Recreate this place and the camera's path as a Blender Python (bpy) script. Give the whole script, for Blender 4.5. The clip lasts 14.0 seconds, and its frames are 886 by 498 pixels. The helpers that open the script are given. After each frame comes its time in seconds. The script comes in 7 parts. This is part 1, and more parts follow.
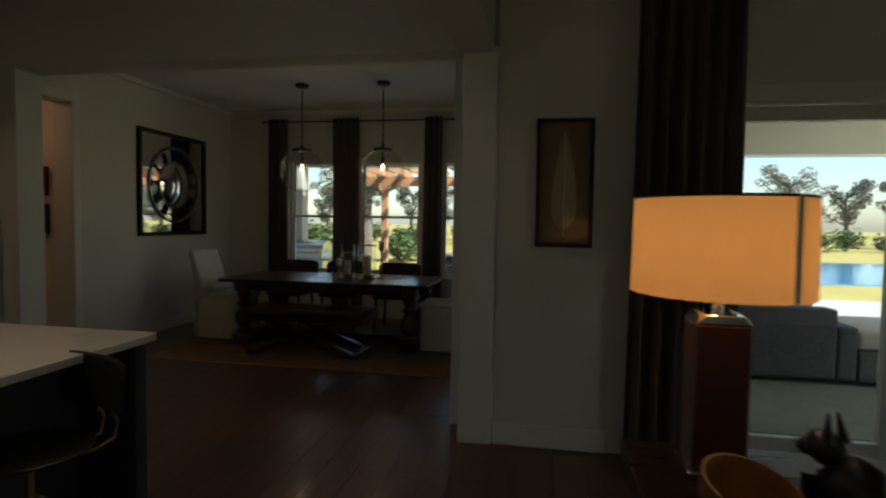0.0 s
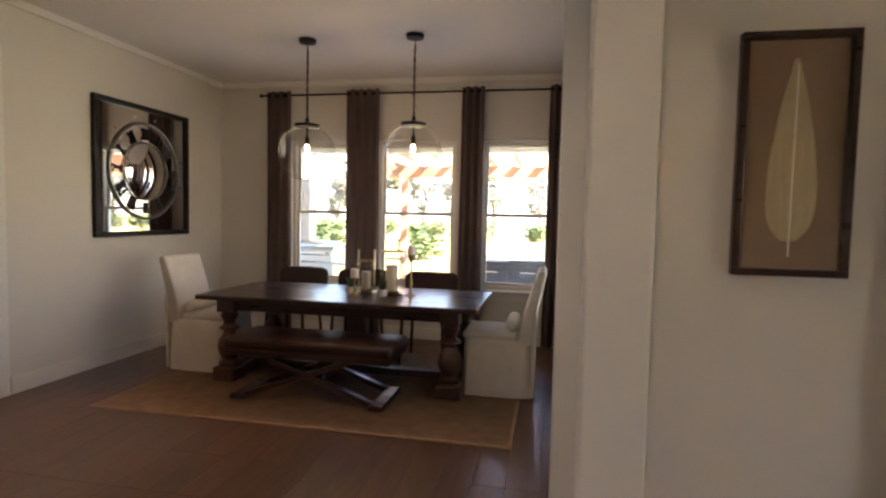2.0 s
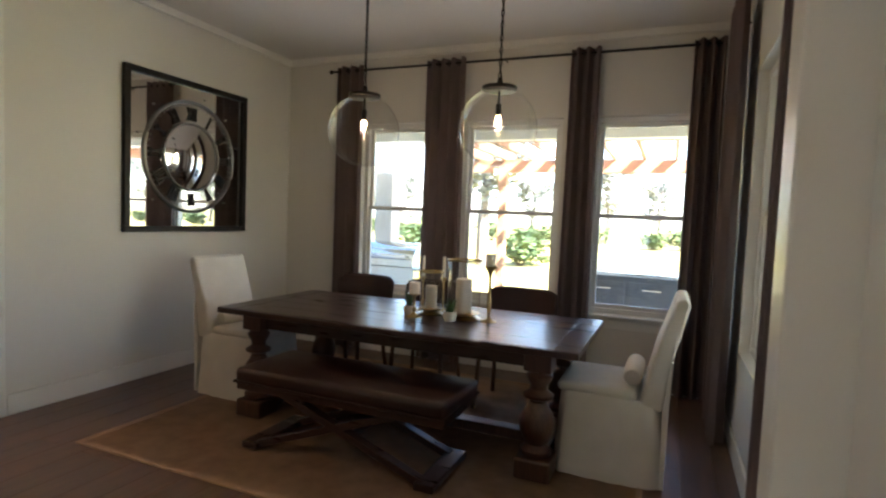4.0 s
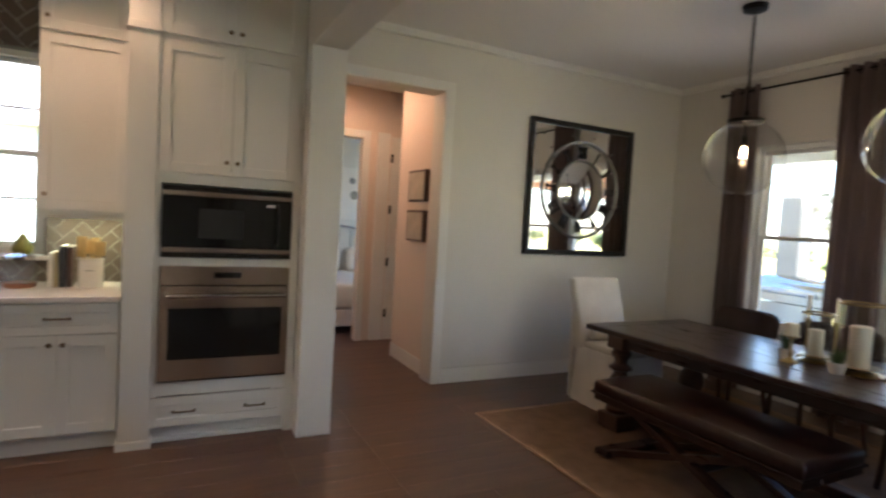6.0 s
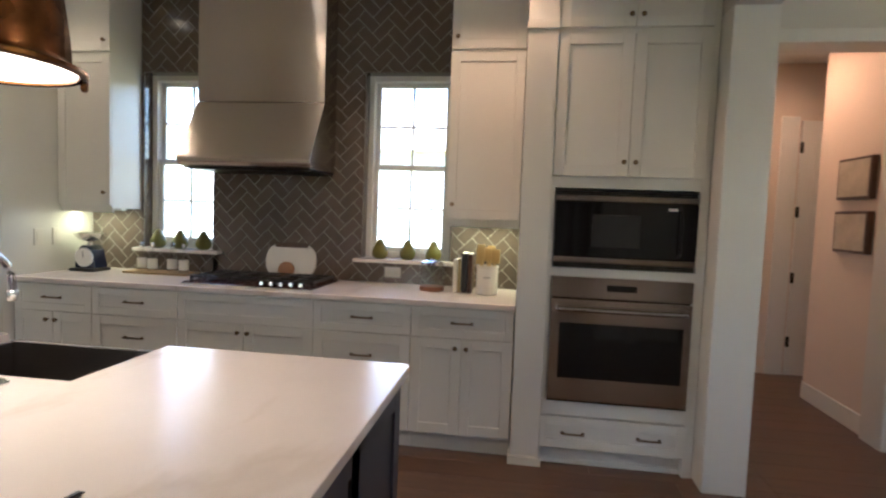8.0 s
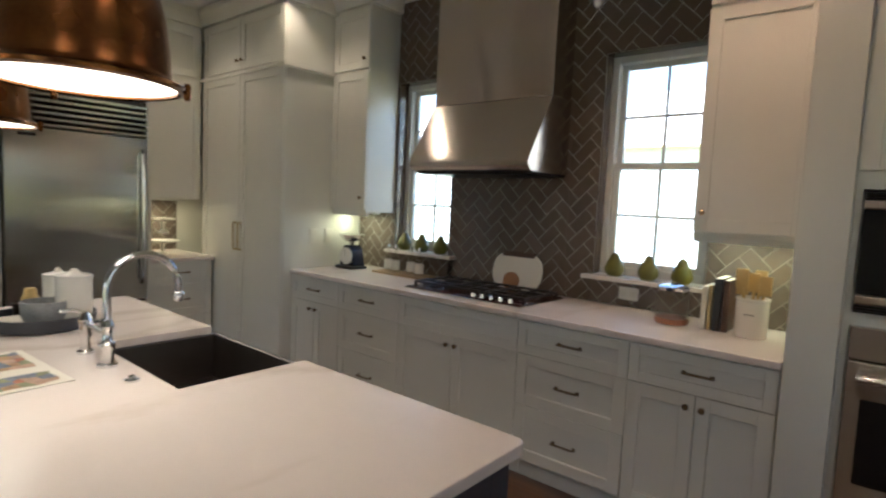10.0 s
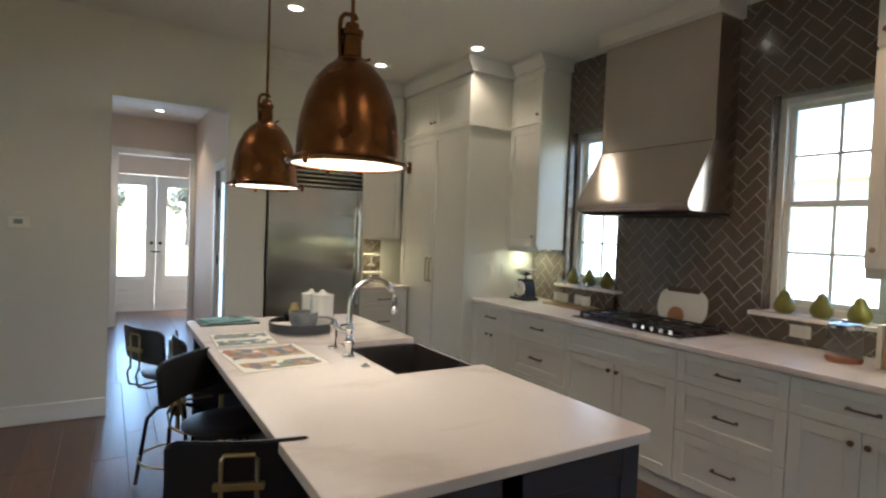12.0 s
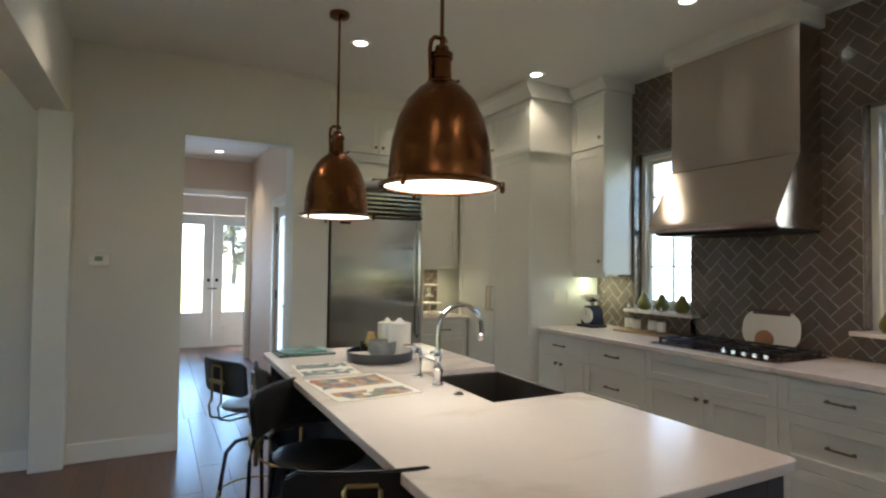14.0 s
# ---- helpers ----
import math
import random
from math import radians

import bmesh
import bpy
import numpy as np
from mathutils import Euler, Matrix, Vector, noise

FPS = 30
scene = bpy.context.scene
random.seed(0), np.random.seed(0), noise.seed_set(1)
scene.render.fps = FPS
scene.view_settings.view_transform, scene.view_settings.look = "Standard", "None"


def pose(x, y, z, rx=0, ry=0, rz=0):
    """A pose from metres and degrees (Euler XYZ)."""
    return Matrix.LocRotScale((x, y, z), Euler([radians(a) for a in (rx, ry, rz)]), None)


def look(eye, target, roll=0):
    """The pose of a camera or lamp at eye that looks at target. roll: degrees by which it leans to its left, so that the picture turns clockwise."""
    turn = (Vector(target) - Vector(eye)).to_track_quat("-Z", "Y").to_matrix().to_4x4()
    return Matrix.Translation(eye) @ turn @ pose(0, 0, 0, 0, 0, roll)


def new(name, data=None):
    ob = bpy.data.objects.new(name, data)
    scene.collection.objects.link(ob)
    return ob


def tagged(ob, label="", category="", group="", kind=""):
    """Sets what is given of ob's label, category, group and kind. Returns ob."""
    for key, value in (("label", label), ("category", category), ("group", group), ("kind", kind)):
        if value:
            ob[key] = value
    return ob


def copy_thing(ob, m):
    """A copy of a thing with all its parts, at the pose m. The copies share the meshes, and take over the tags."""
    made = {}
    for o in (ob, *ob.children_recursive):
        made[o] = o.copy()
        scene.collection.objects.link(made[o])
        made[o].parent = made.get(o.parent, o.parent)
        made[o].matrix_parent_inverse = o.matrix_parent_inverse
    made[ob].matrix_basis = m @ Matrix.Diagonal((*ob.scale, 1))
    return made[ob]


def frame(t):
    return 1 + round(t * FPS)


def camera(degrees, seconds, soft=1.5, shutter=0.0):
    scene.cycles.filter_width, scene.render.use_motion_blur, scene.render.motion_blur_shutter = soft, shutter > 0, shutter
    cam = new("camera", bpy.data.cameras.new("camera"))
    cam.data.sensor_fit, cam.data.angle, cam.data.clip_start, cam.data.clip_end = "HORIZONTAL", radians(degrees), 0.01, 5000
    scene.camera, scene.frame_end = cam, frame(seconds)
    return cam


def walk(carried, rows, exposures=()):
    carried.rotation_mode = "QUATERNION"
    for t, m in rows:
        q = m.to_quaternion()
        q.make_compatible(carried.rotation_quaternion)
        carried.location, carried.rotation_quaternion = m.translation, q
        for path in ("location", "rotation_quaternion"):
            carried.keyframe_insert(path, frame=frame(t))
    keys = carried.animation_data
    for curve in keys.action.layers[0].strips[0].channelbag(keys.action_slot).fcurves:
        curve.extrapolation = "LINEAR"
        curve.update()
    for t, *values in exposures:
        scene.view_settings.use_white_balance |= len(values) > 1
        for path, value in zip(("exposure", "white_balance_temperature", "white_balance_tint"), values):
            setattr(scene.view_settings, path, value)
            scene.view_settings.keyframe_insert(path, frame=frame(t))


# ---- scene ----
cam = camera(78.0, 14.0, soft=2.3, shutter=0.3)
PATH = [
    (0, (-0.239, 0.697, 1.428), (-0.594, 2.663, 1.328), 0.9),
    (0.5, (-0.449, 1.015, 1.425), (-0.883, 2.964, 1.318), -0.8),
    (1, (-0.606, 1.454, 1.426), (-0.871, 3.432, 1.302), 1.7),
    (1.5, (-0.739, 1.807, 1.45), (-1.084, 3.773, 1.322), 2.1),
    (2, (-0.874, 2.182, 1.452), (-1.261, 4.141, 1.334), 1.2),
    (4.5, (-1.016, 3.553, 1.412), (-1.99, 5.297, 1.304), 2.2),
    (5, (-0.883, 3.48, 1.444), (-2.099, 5.066, 1.37), 1.3),
    (5.5, (-0.748, 3.424, 1.462), (-2.218, 4.779, 1.417), 0.6),
    (6, (-0.625, 3.421, 1.459), (-2.41, 4.316, 1.358), 3.3),
    (6.5, (-0.601, 3.387, 1.428), (-2.532, 3.884, 1.276), 2.5),
    (7, (-0.719, 3.263, 1.434), (-2.703, 3.412, 1.229), 0.7),
    (7.5, (-0.919, 3.173, 1.419), (-2.91, 3.102, 1.251), 1.0),
    (10, (-1.808, 3.489, 1.478), (-3.337, 2.211, 1.309), 2.6),
    (10.5, (-1.654, 3.588, 1.479), (-2.984, 2.104, 1.309), 0.7),
    (11, (-1.551, 3.698, 1.482), (-2.797, 2.14, 1.346), 0.5),
    (11.5, (-1.512, 3.808, 1.49), (-2.653, 2.168, 1.394), 1.5),
    (12, (-1.502, 3.899, 1.493), (-2.548, 2.196, 1.432), 2.2),
    (12.5, (-1.471, 3.928, 1.485), (-2.439, 2.179, 1.442), 3.8),
    (13, (-1.468, 3.911, 1.477), (-2.288, 2.088, 1.416), 2.3),
    (13.5, (-1.446, 3.837, 1.47), (-2.3, 2.029, 1.483), 2.6),
    (14, (-1.341, 3.736, 1.443), (-2.267, 1.964, 1.5), 0.7),
]
EXPOSURES = [(0.0, 0.65, 6150, 0), (0.5, 1.5, 6300, 11), (1.0, 2.5, 6300, 19), (1.5, 3.02, 6600, 23), (2.0, 3.25, 6500, 21), (4.5, 3.1, 5750, 9), (5.0, 2.95, 5700, 9), (5.5, 2.92, 5750, 10),
             (6.5, 3.36, 5620, 13), (7.5, 3.30, 5520, 13), (10.0, 2.74, 5470, 9), (11.5, 2.88, 5480, 8), (14.0, 2.90, 5400, 5)]
walk(cam, [(t, look(eye, target, roll)) for t, eye, target, roll in PATH], EXPOSURES)

# ---- world and sun ----
world = bpy.data.worlds.new("sky")
scene.world = world
world.use_nodes = True
wn = world.node_tree.nodes
sky = wn.new("ShaderNodeTexSky")
sky.sky_type = "NISHITA"
sky.sun_disc = False
sky.sun_elevation, sky.sun_rotation = radians(42), radians(120)
wn["Background"].inputs["Strength"].default_value = 0.15
world.node_tree.links.new(sky.outputs[0], wn["Background"].inputs["Color"])
sun = new("sun", bpy.data.lights.new("sun", "SUN"))
sun.data.energy, sun.data.angle, sun.data.color = 5.0, radians(0.5), (1.0, 0.95, 0.87)
sun.matrix_world = look((0, 0, 30), (0 - 20 * 0.866, 0 + 20 * 0.5, 30 - 20 * 0.9))


def lamp(name, kind, m, energy, color, size=0.1, spot=2.4, shape_y=0.0):
    data = bpy.data.lights.new(name, kind)
    data.energy, data.color = energy, color
    if kind == "AREA":
        data.size = size
        if shape_y:
            data.shape, data.size_y = "RECTANGLE", shape_y
    else:
        data.shadow_soft_size = size
        if kind == "SPOT":
            data.spot_size, data.spot_blend = spot, 0.6
    ob = new(name, data)
    ob.matrix_world = m
    return ob


WARM = (1.0, 0.72, 0.45)

# ---- materials ----
def mat(name, color, rough=0.5, metal=0.0, var=0.12, scale=6.0, fine=120.0, bump=0.05, stretch=(1, 1, 1), tint=None, rand=0.0, coat=0.0, spec=0.5, aniso=0.0, arot=0.0, emit=None, glow=0.0, grain=None):
    m = bpy.data.materials.new(name)
    m.use_nodes = True
    n, l = m.node_tree.nodes, m.node_tree.links
    b = n["Principled BSDF"]
    b.inputs["Metallic"].default_value = metal
    b.inputs["Coat Weight"].default_value = coat
    b.inputs["Coat Roughness"].default_value = 0.15
    b.inputs["Specular IOR Level"].default_value = spec
    b.inputs["Anisotropic"].default_value, b.inputs["Anisotropic Rotation"].default_value = aniso, arot
    if grain:
        gr = n.new("ShaderNodeCombineXYZ")
        for i in range(3):
            gr.inputs[i].default_value = grain[i]
        l.new(gr.outputs[0], b.inputs["Tangent"])
    tc = n.new("ShaderNodeTexCoord")
    mp = n.new("ShaderNodeMapping")
    mp.inputs["Scale"].default_value = stretch
    l.new(tc.outputs["Object"], mp.inputs["Vector"])
    if rand:
        oi, mul = n.new("ShaderNodeObjectInfo"), n.new("ShaderNodeMath")
        mul.operation, mul.inputs[1].default_value = "MULTIPLY", 47.0
        l.new(oi.outputs["Random"], mul.inputs[0])
        l.new(mul.outputs[0], mp.inputs["Location"])
    big, small = n.new("ShaderNodeTexNoise"), n.new("ShaderNodeTexNoise")
    big.inputs["Scale"].default_value, small.inputs["Scale"].default_value = scale, fine
    big.inputs["Detail"].default_value, small.inputs["Detail"].default_value = 5, 3
    for t in (big, small):
        l.new(mp.outputs[0], t.inputs["Vector"])
    add = n.new("ShaderNodeMath")
    add.operation = "MULTIPLY_ADD"
    add.inputs[1].default_value = 0.35
    l.new(small.outputs[0], add.inputs[0])
    l.new(big.outputs[0], add.inputs[2])
    ramp = n.new("ShaderNodeValToRGB")
    c2 = tint or [c * (1 - 2 * var) for c in color]
    ramp.color_ramp.elements[0].position, ramp.color_ramp.elements[1].position = 0.45, 0.9
    ramp.color_ramp.elements[0].color = (*c2, 1)
    ramp.color_ramp.elements[1].color = (*color, 1)
    l.new(add.outputs[0], ramp.inputs[0])
    out = ramp.outputs[0]
    if rand:
        info, hsv = n.new("ShaderNodeObjectInfo"), n.new("ShaderNodeHueSaturation")
        mr = n.new("ShaderNodeMapRange")
        mr.inputs["To Min"].default_value, mr.inputs["To Max"].default_value = 1 - rand, 1 + rand
        l.new(info.outputs["Random"], mr.inputs[0])
        l.new(mr.outputs[0], hsv.inputs["Value"])
        l.new(out, hsv.inputs["Color"])
        out = hsv.outputs[0]
    l.new(out, b.inputs["Base Color"])
    rr = n.new("ShaderNodeMapRange")
    rr.inputs["To Min"].default_value, rr.inputs["To Max"].default_value = max(0.02, rough * (0.97 if metal > 0.8 else 0.85)), min(1, rough * (1.04 if metal > 0.8 else 1.2))
    l.new(big.outputs[0], rr.inputs[0])
    l.new(rr.outputs[0], b.inputs["Roughness"])
    if bump:
        bp = n.new("ShaderNodeBump")
        bp.inputs["Strength"].default_value, bp.inputs["Distance"].default_value = bump, 0.004
        l.new(small.outputs[0], bp.inputs["Height"])
        l.new(bp.outputs[0], b.inputs["Normal"])
    if emit:
        b.inputs["Emission Color"].default_value = (*emit, 1)
        b.inputs["Emission Strength"].default_value = glow
    return m


def glass(name, color=(1, 1, 1), rough=0.0, edge=4.0):
    m = bpy.data.materials.new(name)
    m.use_nodes = True
    n, l = m.node_tree.nodes, m.node_tree.links
    n.remove(n["Principled BSDF"])
    tr, gl, mix, fr = n.new("ShaderNodeBsdfTransparent"), n.new("ShaderNodeBsdfGlossy"), n.new("ShaderNodeMixShader"), n.new("ShaderNodeLayerWeight")
    tr.inputs[0].default_value = (*color, 1)
    gl.inputs["Roughness"].default_value = rough
    power, ramp = n.new("ShaderNodeMath"), n.new("ShaderNodeMath")
    power.operation, power.inputs[1].default_value = "POWER", edge
    ramp.operation, ramp.inputs[1].default_value, ramp.inputs[2].default_value = "MULTIPLY_ADD", 0.55, 0.035
    l.new(fr.outputs["Facing"], power.inputs[0])
    l.new(power.outputs[0], ramp.inputs[0])
    l.new(ramp.outputs[0], mix.inputs[0])
    l.new(tr.outputs[0], mix.inputs[1])
    l.new(gl.outputs[0], mix.inputs[2])
    l.new(mix.outputs[0], n["Material Output"].inputs[0])
    return m


M_WALL = mat("wall_paint", (0.64, 0.62, 0.57), 0.6, var=0.02, scale=1.5, fine=250, bump=0.04)
# Wall cream shifted to peach: part of the hall lamp's warmth is in this colour.
M_HALL = mat("hall_paint_lamp_tinted", (0.68, 0.575, 0.49), 0.6, var=0.02, scale=1.5, fine=250, bump=0.04)
M_CEIL = mat("ceiling_paint", (0.72, 0.71, 0.68), 0.8, var=0.02, scale=1.2, fine=180, bump=0.06)
M_TRIM = mat("trim_paint", (0.72, 0.71, 0.67), 0.35, var=0.02, scale=3, fine=200, bump=0.02)
M_CAB = mat("cabinet_paint", (0.70, 0.685, 0.64), 0.32, var=0.025, scale=3, fine=200, bump=0.02)
# Cabinet cream darkened to carry the shade of gaps and recesses.
M_GAP = mat("carcass_painted_shade", (0.30, 0.27, 0.22), 0.7, var=0.1)
M_PLANK = mat("oak_plank", (0.135, 0.069, 0.041), 0.34, var=0.22, scale=3, fine=50, bump=0.08, stretch=(9, 1, 1), rand=0.13, coat=0.20)
M_JOINT = mat("floor_joint", (0.05, 0.032, 0.022), 0.7)
M_RUG = mat("jute_rug", (0.40, 0.265, 0.175), 0.95, var=0.16, scale=9, fine=260, bump=0.5)
M_WOOD = mat("espresso_wood", (0.045, 0.021, 0.016), 0.28, var=0.25, scale=4, fine=60, bump=0.06, stretch=(1, 8, 8), coat=0.10, spec=0.38)
M_WOODT = mat("turned_walnut", (0.085, 0.038, 0.024), 0.38, var=0.25, scale=6, fine=60, bump=0.06, stretch=(8, 8, 1), coat=0.15)
M_LEATHER = mat("brown_leather", (0.030, 0.011, 0.009), 0.30, var=0.18, scale=9, fine=220, bump=0.12, spec=0.38)
M_LINEN = mat("linen_slipcover", (0.66, 0.62, 0.55), 0.9, var=0.05, scale=8, fine=380, bump=0.3)
M_CURT = mat("curtain_cloth", (0.255, 0.190, 0.178), 0.85, var=0.14, scale=6, fine=300, bump=0.3, stretch=(1, 1, 0.3))
M_IRON = mat("black_iron", (0.025, 0.022, 0.020), 0.45, metal=0.7, var=0.2)
M_MIRROR = mat("mirror_silver", (0.82, 0.82, 0.80), 0.02, metal=1.0, var=0.0, bump=0.0)
M_GLASS = glass("window_glass")
M_GLOBE = glass("clear_globe_glass", (0.95, 0.95, 0.94), edge=2.4)
M_STEEL = mat("brushed_steel", (0.58, 0.58, 0.54), 0.11, metal=1.0, var=0.05, scale=3, fine=220, bump=0.010, stretch=(1, 1, 0.03), aniso=1.0, grain=(1, 0.3, 0))
M_STEELV = mat("hood_steel", (0.60, 0.53, 0.47), 0.25, metal=1.0, var=0.05, scale=4, fine=220, bump=0.010, stretch=(0.03, 0.03, 1), aniso=0.95, grain=(0.05, 0, 1))
M_DARKGLASS = mat("oven_glass", (0.012, 0.012, 0.013), 0.06, var=0.0, bump=0.0)
M_BRONZE = mat("aged_bronze", (0.27, 0.118, 0.043), 0.27, metal=1.0, var=0.22, scale=9, fine=90, bump=0.04)
M_BRASS = mat("brass", (0.52, 0.40, 0.20), 0.28, metal=1.0, var=0.12)
M_PULL = mat("antique_pull", (0.20, 0.14, 0.085), 0.32, metal=1.0, var=0.15)
M_CHROME = mat("chrome", (0.75, 0.75, 0.75), 0.07, metal=1.0, var=0.02, bump=0.0)
M_ISL = mat("charcoal_cabinet", (0.056, 0.055, 0.072), 0.4, var=0.1, scale=3)
M_TILE = mat("taupe_glazed_tile", (0.135, 0.105, 0.085), 0.14, var=0.10, scale=12, fine=60, bump=0.04, rand=0.14, coat=0.25)
M_GROUT = mat("grout", (0.42, 0.38, 0.33), 0.9, var=0.06)
M_BLACK = mat("black_lacquer", (0.014, 0.013, 0.014), 0.33, var=0.1)
# Black enamel with the red light around the knobs mixed into its colour.
M_ENAMEL = mat("cooktop_enamel_red_lit", (0.050, 0.014, 0.013), 0.2, var=0.1)
M_CERAMIC = mat("white_ceramic", (0.78, 0.75, 0.70), 0.2, var=0.02, bump=0.0)
M_WAX = mat("candle_wax", (0.80, 0.74, 0.62), 0.5, var=0.03)
M_LEAF = mat("leaf_green", (0.075, 0.14, 0.035), 0.5, var=0.25, scale=20)
M_PEAR = mat("pear_skin", (0.17, 0.155, 0.022), 0.4, var=0.2, scale=14, fine=300)
M_SHADE = mat("linen_lampshade", (0.50, 0.30, 0.15), 0.9, var=0.05, fine=400, emit=(1.0, 0.45, 0.14), glow=0.15)
shade_out = M_SHADE.node_tree.nodes["Material Output"]
shade_thru, shade_mix = M_SHADE.node_tree.nodes.new("ShaderNodeBsdfTranslucent"), M_SHADE.node_tree.nodes.new("ShaderNodeMixShader")
shade_thru.inputs[0].default_value = (0.95, 0.72, 0.45, 1)
shade_mix.inputs[0].default_value = 0.5
M_SHADE.node_tree.links.new(M_SHADE.node_tree.nodes["Principled BSDF"].outputs[0], shade_mix.inputs[1])
M_SHADE.node_tree.links.new(shade_thru.outputs[0], shade_mix.inputs[2])
M_SHADE.node_tree.links.new(shade_mix.outputs[0], shade_out.inputs[0])
M_BULB = mat("bulb", (1, 0.9, 0.7), 0.5, var=0, bump=0, emit=(1.0, 0.62, 0.28), glow=7)
M_DISC = mat("can_light_lens", (1, 0.95, 0.85), 0.5, var=0, bump=0, emit=(1.0, 0.84, 0.62), glow=1.6)
M_DIFF = mat("pendant_diffuser", (1, 0.95, 0.85), 0.5, var=0, bump=0, emit=(1.0, 0.85, 0.62), glow=0.75)
M_LAWN = mat("dry_lawn", (0.54, 0.45, 0.13), 0.95, var=0.2, scale=0.6, fine=30, bump=0.6)
M_POOL = mat("pool_water", (0.10, 0.34, 0.60), 0.08, var=0.08, scale=2, fine=12, bump=0.2)
M_PAVE = mat("patio_concrete", (0.56, 0.54, 0.50), 0.85, var=0.1, scale=2)
M_CEDAR = mat("cedar_timber", (0.56, 0.30, 0.15), 0.7, var=0.15, scale=4, stretch=(1, 6, 6))
M_HEDGE = mat("shrub_leaf", (0.12, 0.18, 0.06), 0.7, var=0.3, scale=12, bump=0.2)
M_BARK = mat("bark", (0.24, 0.20, 0.165), 0.9, var=0.3, scale=14, bump=0.5)
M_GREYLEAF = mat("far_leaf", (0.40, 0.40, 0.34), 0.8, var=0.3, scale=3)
M_SOFA = mat("outdoor_wicker", (0.10, 0.11, 0.125), 0.7, var=0.25, scale=30, fine=160, bump=0.5)
M_CUSH = mat("outdoor_cushion", (0.60, 0.58, 0.53), 0.9, var=0.06, fine=300, bump=0.2)
M_STUCCO = mat("pale_stucco", (0.62, 0.60, 0.55), 0.9, var=0.05, scale=2, fine=90, bump=0.3)


def veined(name, base, vein, rough):
    m = mat(name, base, rough, var=0.03, scale=1.5, fine=14, bump=0.0, coat=0.15)
    n, l = m.node_tree.nodes, m.node_tree.links
    b = n["Principled BSDF"]
    under = b.inputs["Base Color"].links[0].from_socket
    tc, mp, no, wv, ramp, soft, mix = (n.new(k) for k in ("ShaderNodeTexCoord", "ShaderNodeMapping", "ShaderNodeTexNoise", "ShaderNodeMath", "ShaderNodeValToRGB", "ShaderNodeTexNoise", "ShaderNodeMix"))
    mp.inputs["Scale"].default_value, mp.inputs["Rotation"].default_value = (0.9, 2.4, 1.0), (0, 0, radians(34))
    l.new(tc.outputs["Object"], mp.inputs["Vector"])
    l.new(mp.outputs[0], no.inputs["Vector"])
    l.new(mp.outputs[0], soft.inputs["Vector"])
    no.inputs["Scale"].default_value, no.inputs["Detail"].default_value, no.inputs["Distortion"].default_value = 0.9, 7, 0.35
    soft.inputs["Scale"].default_value = 2.0
    wv.operation = "PINGPONG"
    wv.inputs[1].default_value = 0.14
    l.new(no.outputs[0], wv.inputs[0])
    e = ramp.color_ramp.elements
    e[0].position, e[0].color, e[1].position, e[1].color = 0.0, (1, 1, 1, 1), 0.045, (0, 0, 0, 1)
    l.new(wv.outputs[0], ramp.inputs[0])
    amount = n.new("ShaderNodeMath")
    amount.operation = "MULTIPLY"
    l.new(ramp.outputs[0], amount.inputs[0])
    l.new(soft.outputs[0], amount.inputs[1])
    mix.data_type = "RGBA"
    l.new(amount.outputs[0], mix.inputs[0])
    l.new(under, mix.inputs[6])
    mix.inputs[7].default_value = (*vein, 1)
    l.new(mix.outputs[2], b.inputs["Base Color"])
    return m


M_STONE = veined("white_marble", (0.76, 0.685, 0.655), (0.56, 0.48, 0.42), 0.24)
M_ENTRY = mat("entry_paint", (0.62, 0.51, 0.41), 0.6, var=0.02, scale=1.5, fine=250, bump=0.04)

# ---- building helpers ----
def part(name, bm, material, parent=None, label="", smooth=False, at=None):
    me = bpy.data.meshes.new(name)
    bm.normal_update()
    bm.to_mesh(me)
    bm.free()
    me.materials.append(material)
    if smooth:
        me.polygons.foreach_set("use_smooth", [True] * len(me.polygons))
        me.set_sharp_from_angle(angle=radians(38))
    ob = new(name, me)
    if parent:
        ob.parent = parent
    if at is not None:
        ob.matrix_basis = at
    if label:
        ob["label"] = label
    return ob


def piece(name, me, parent, m):
    ob = new(name, me)
    ob.parent = parent
    ob.matrix_basis = m
    return ob


def thing(name, x, y, z, label, category, group="", kind="", rz=0):
    ob = new(name)
    ob.empty_display_size = 0.1
    ob.matrix_basis = pose(x, y, z, 0, 0, rz)
    return tagged(ob, label, category, group, kind)


def bx(bm, x0, x1, y0, y1, z0, z1, bev=0.0, seg=2):
    vs = [bm.verts.new((x, y, z)) for z in (z0, z1) for y in (y0, y1) for x in (x0, x1)]
    fs = [bm.faces.new([vs[i] for i in f]) for f in ((0, 2, 3, 1), (4, 5, 7, 6), (0, 1, 5, 4), (2, 6, 7, 3), (0, 4, 6, 2), (1, 3, 7, 5))]
    if bev:
        es = list({e for f in fs for e in f.edges})
        bmesh.ops.bevel(bm, geom=es, offset=bev, segments=seg, affect="EDGES", profile=0.5)
    return bm


def box(x0, x1, y0, y1, z0, z1, bev=0.0, seg=2):
    return bx(bmesh.new(), x0, x1, y0, y1, z0, z1, bev, seg)


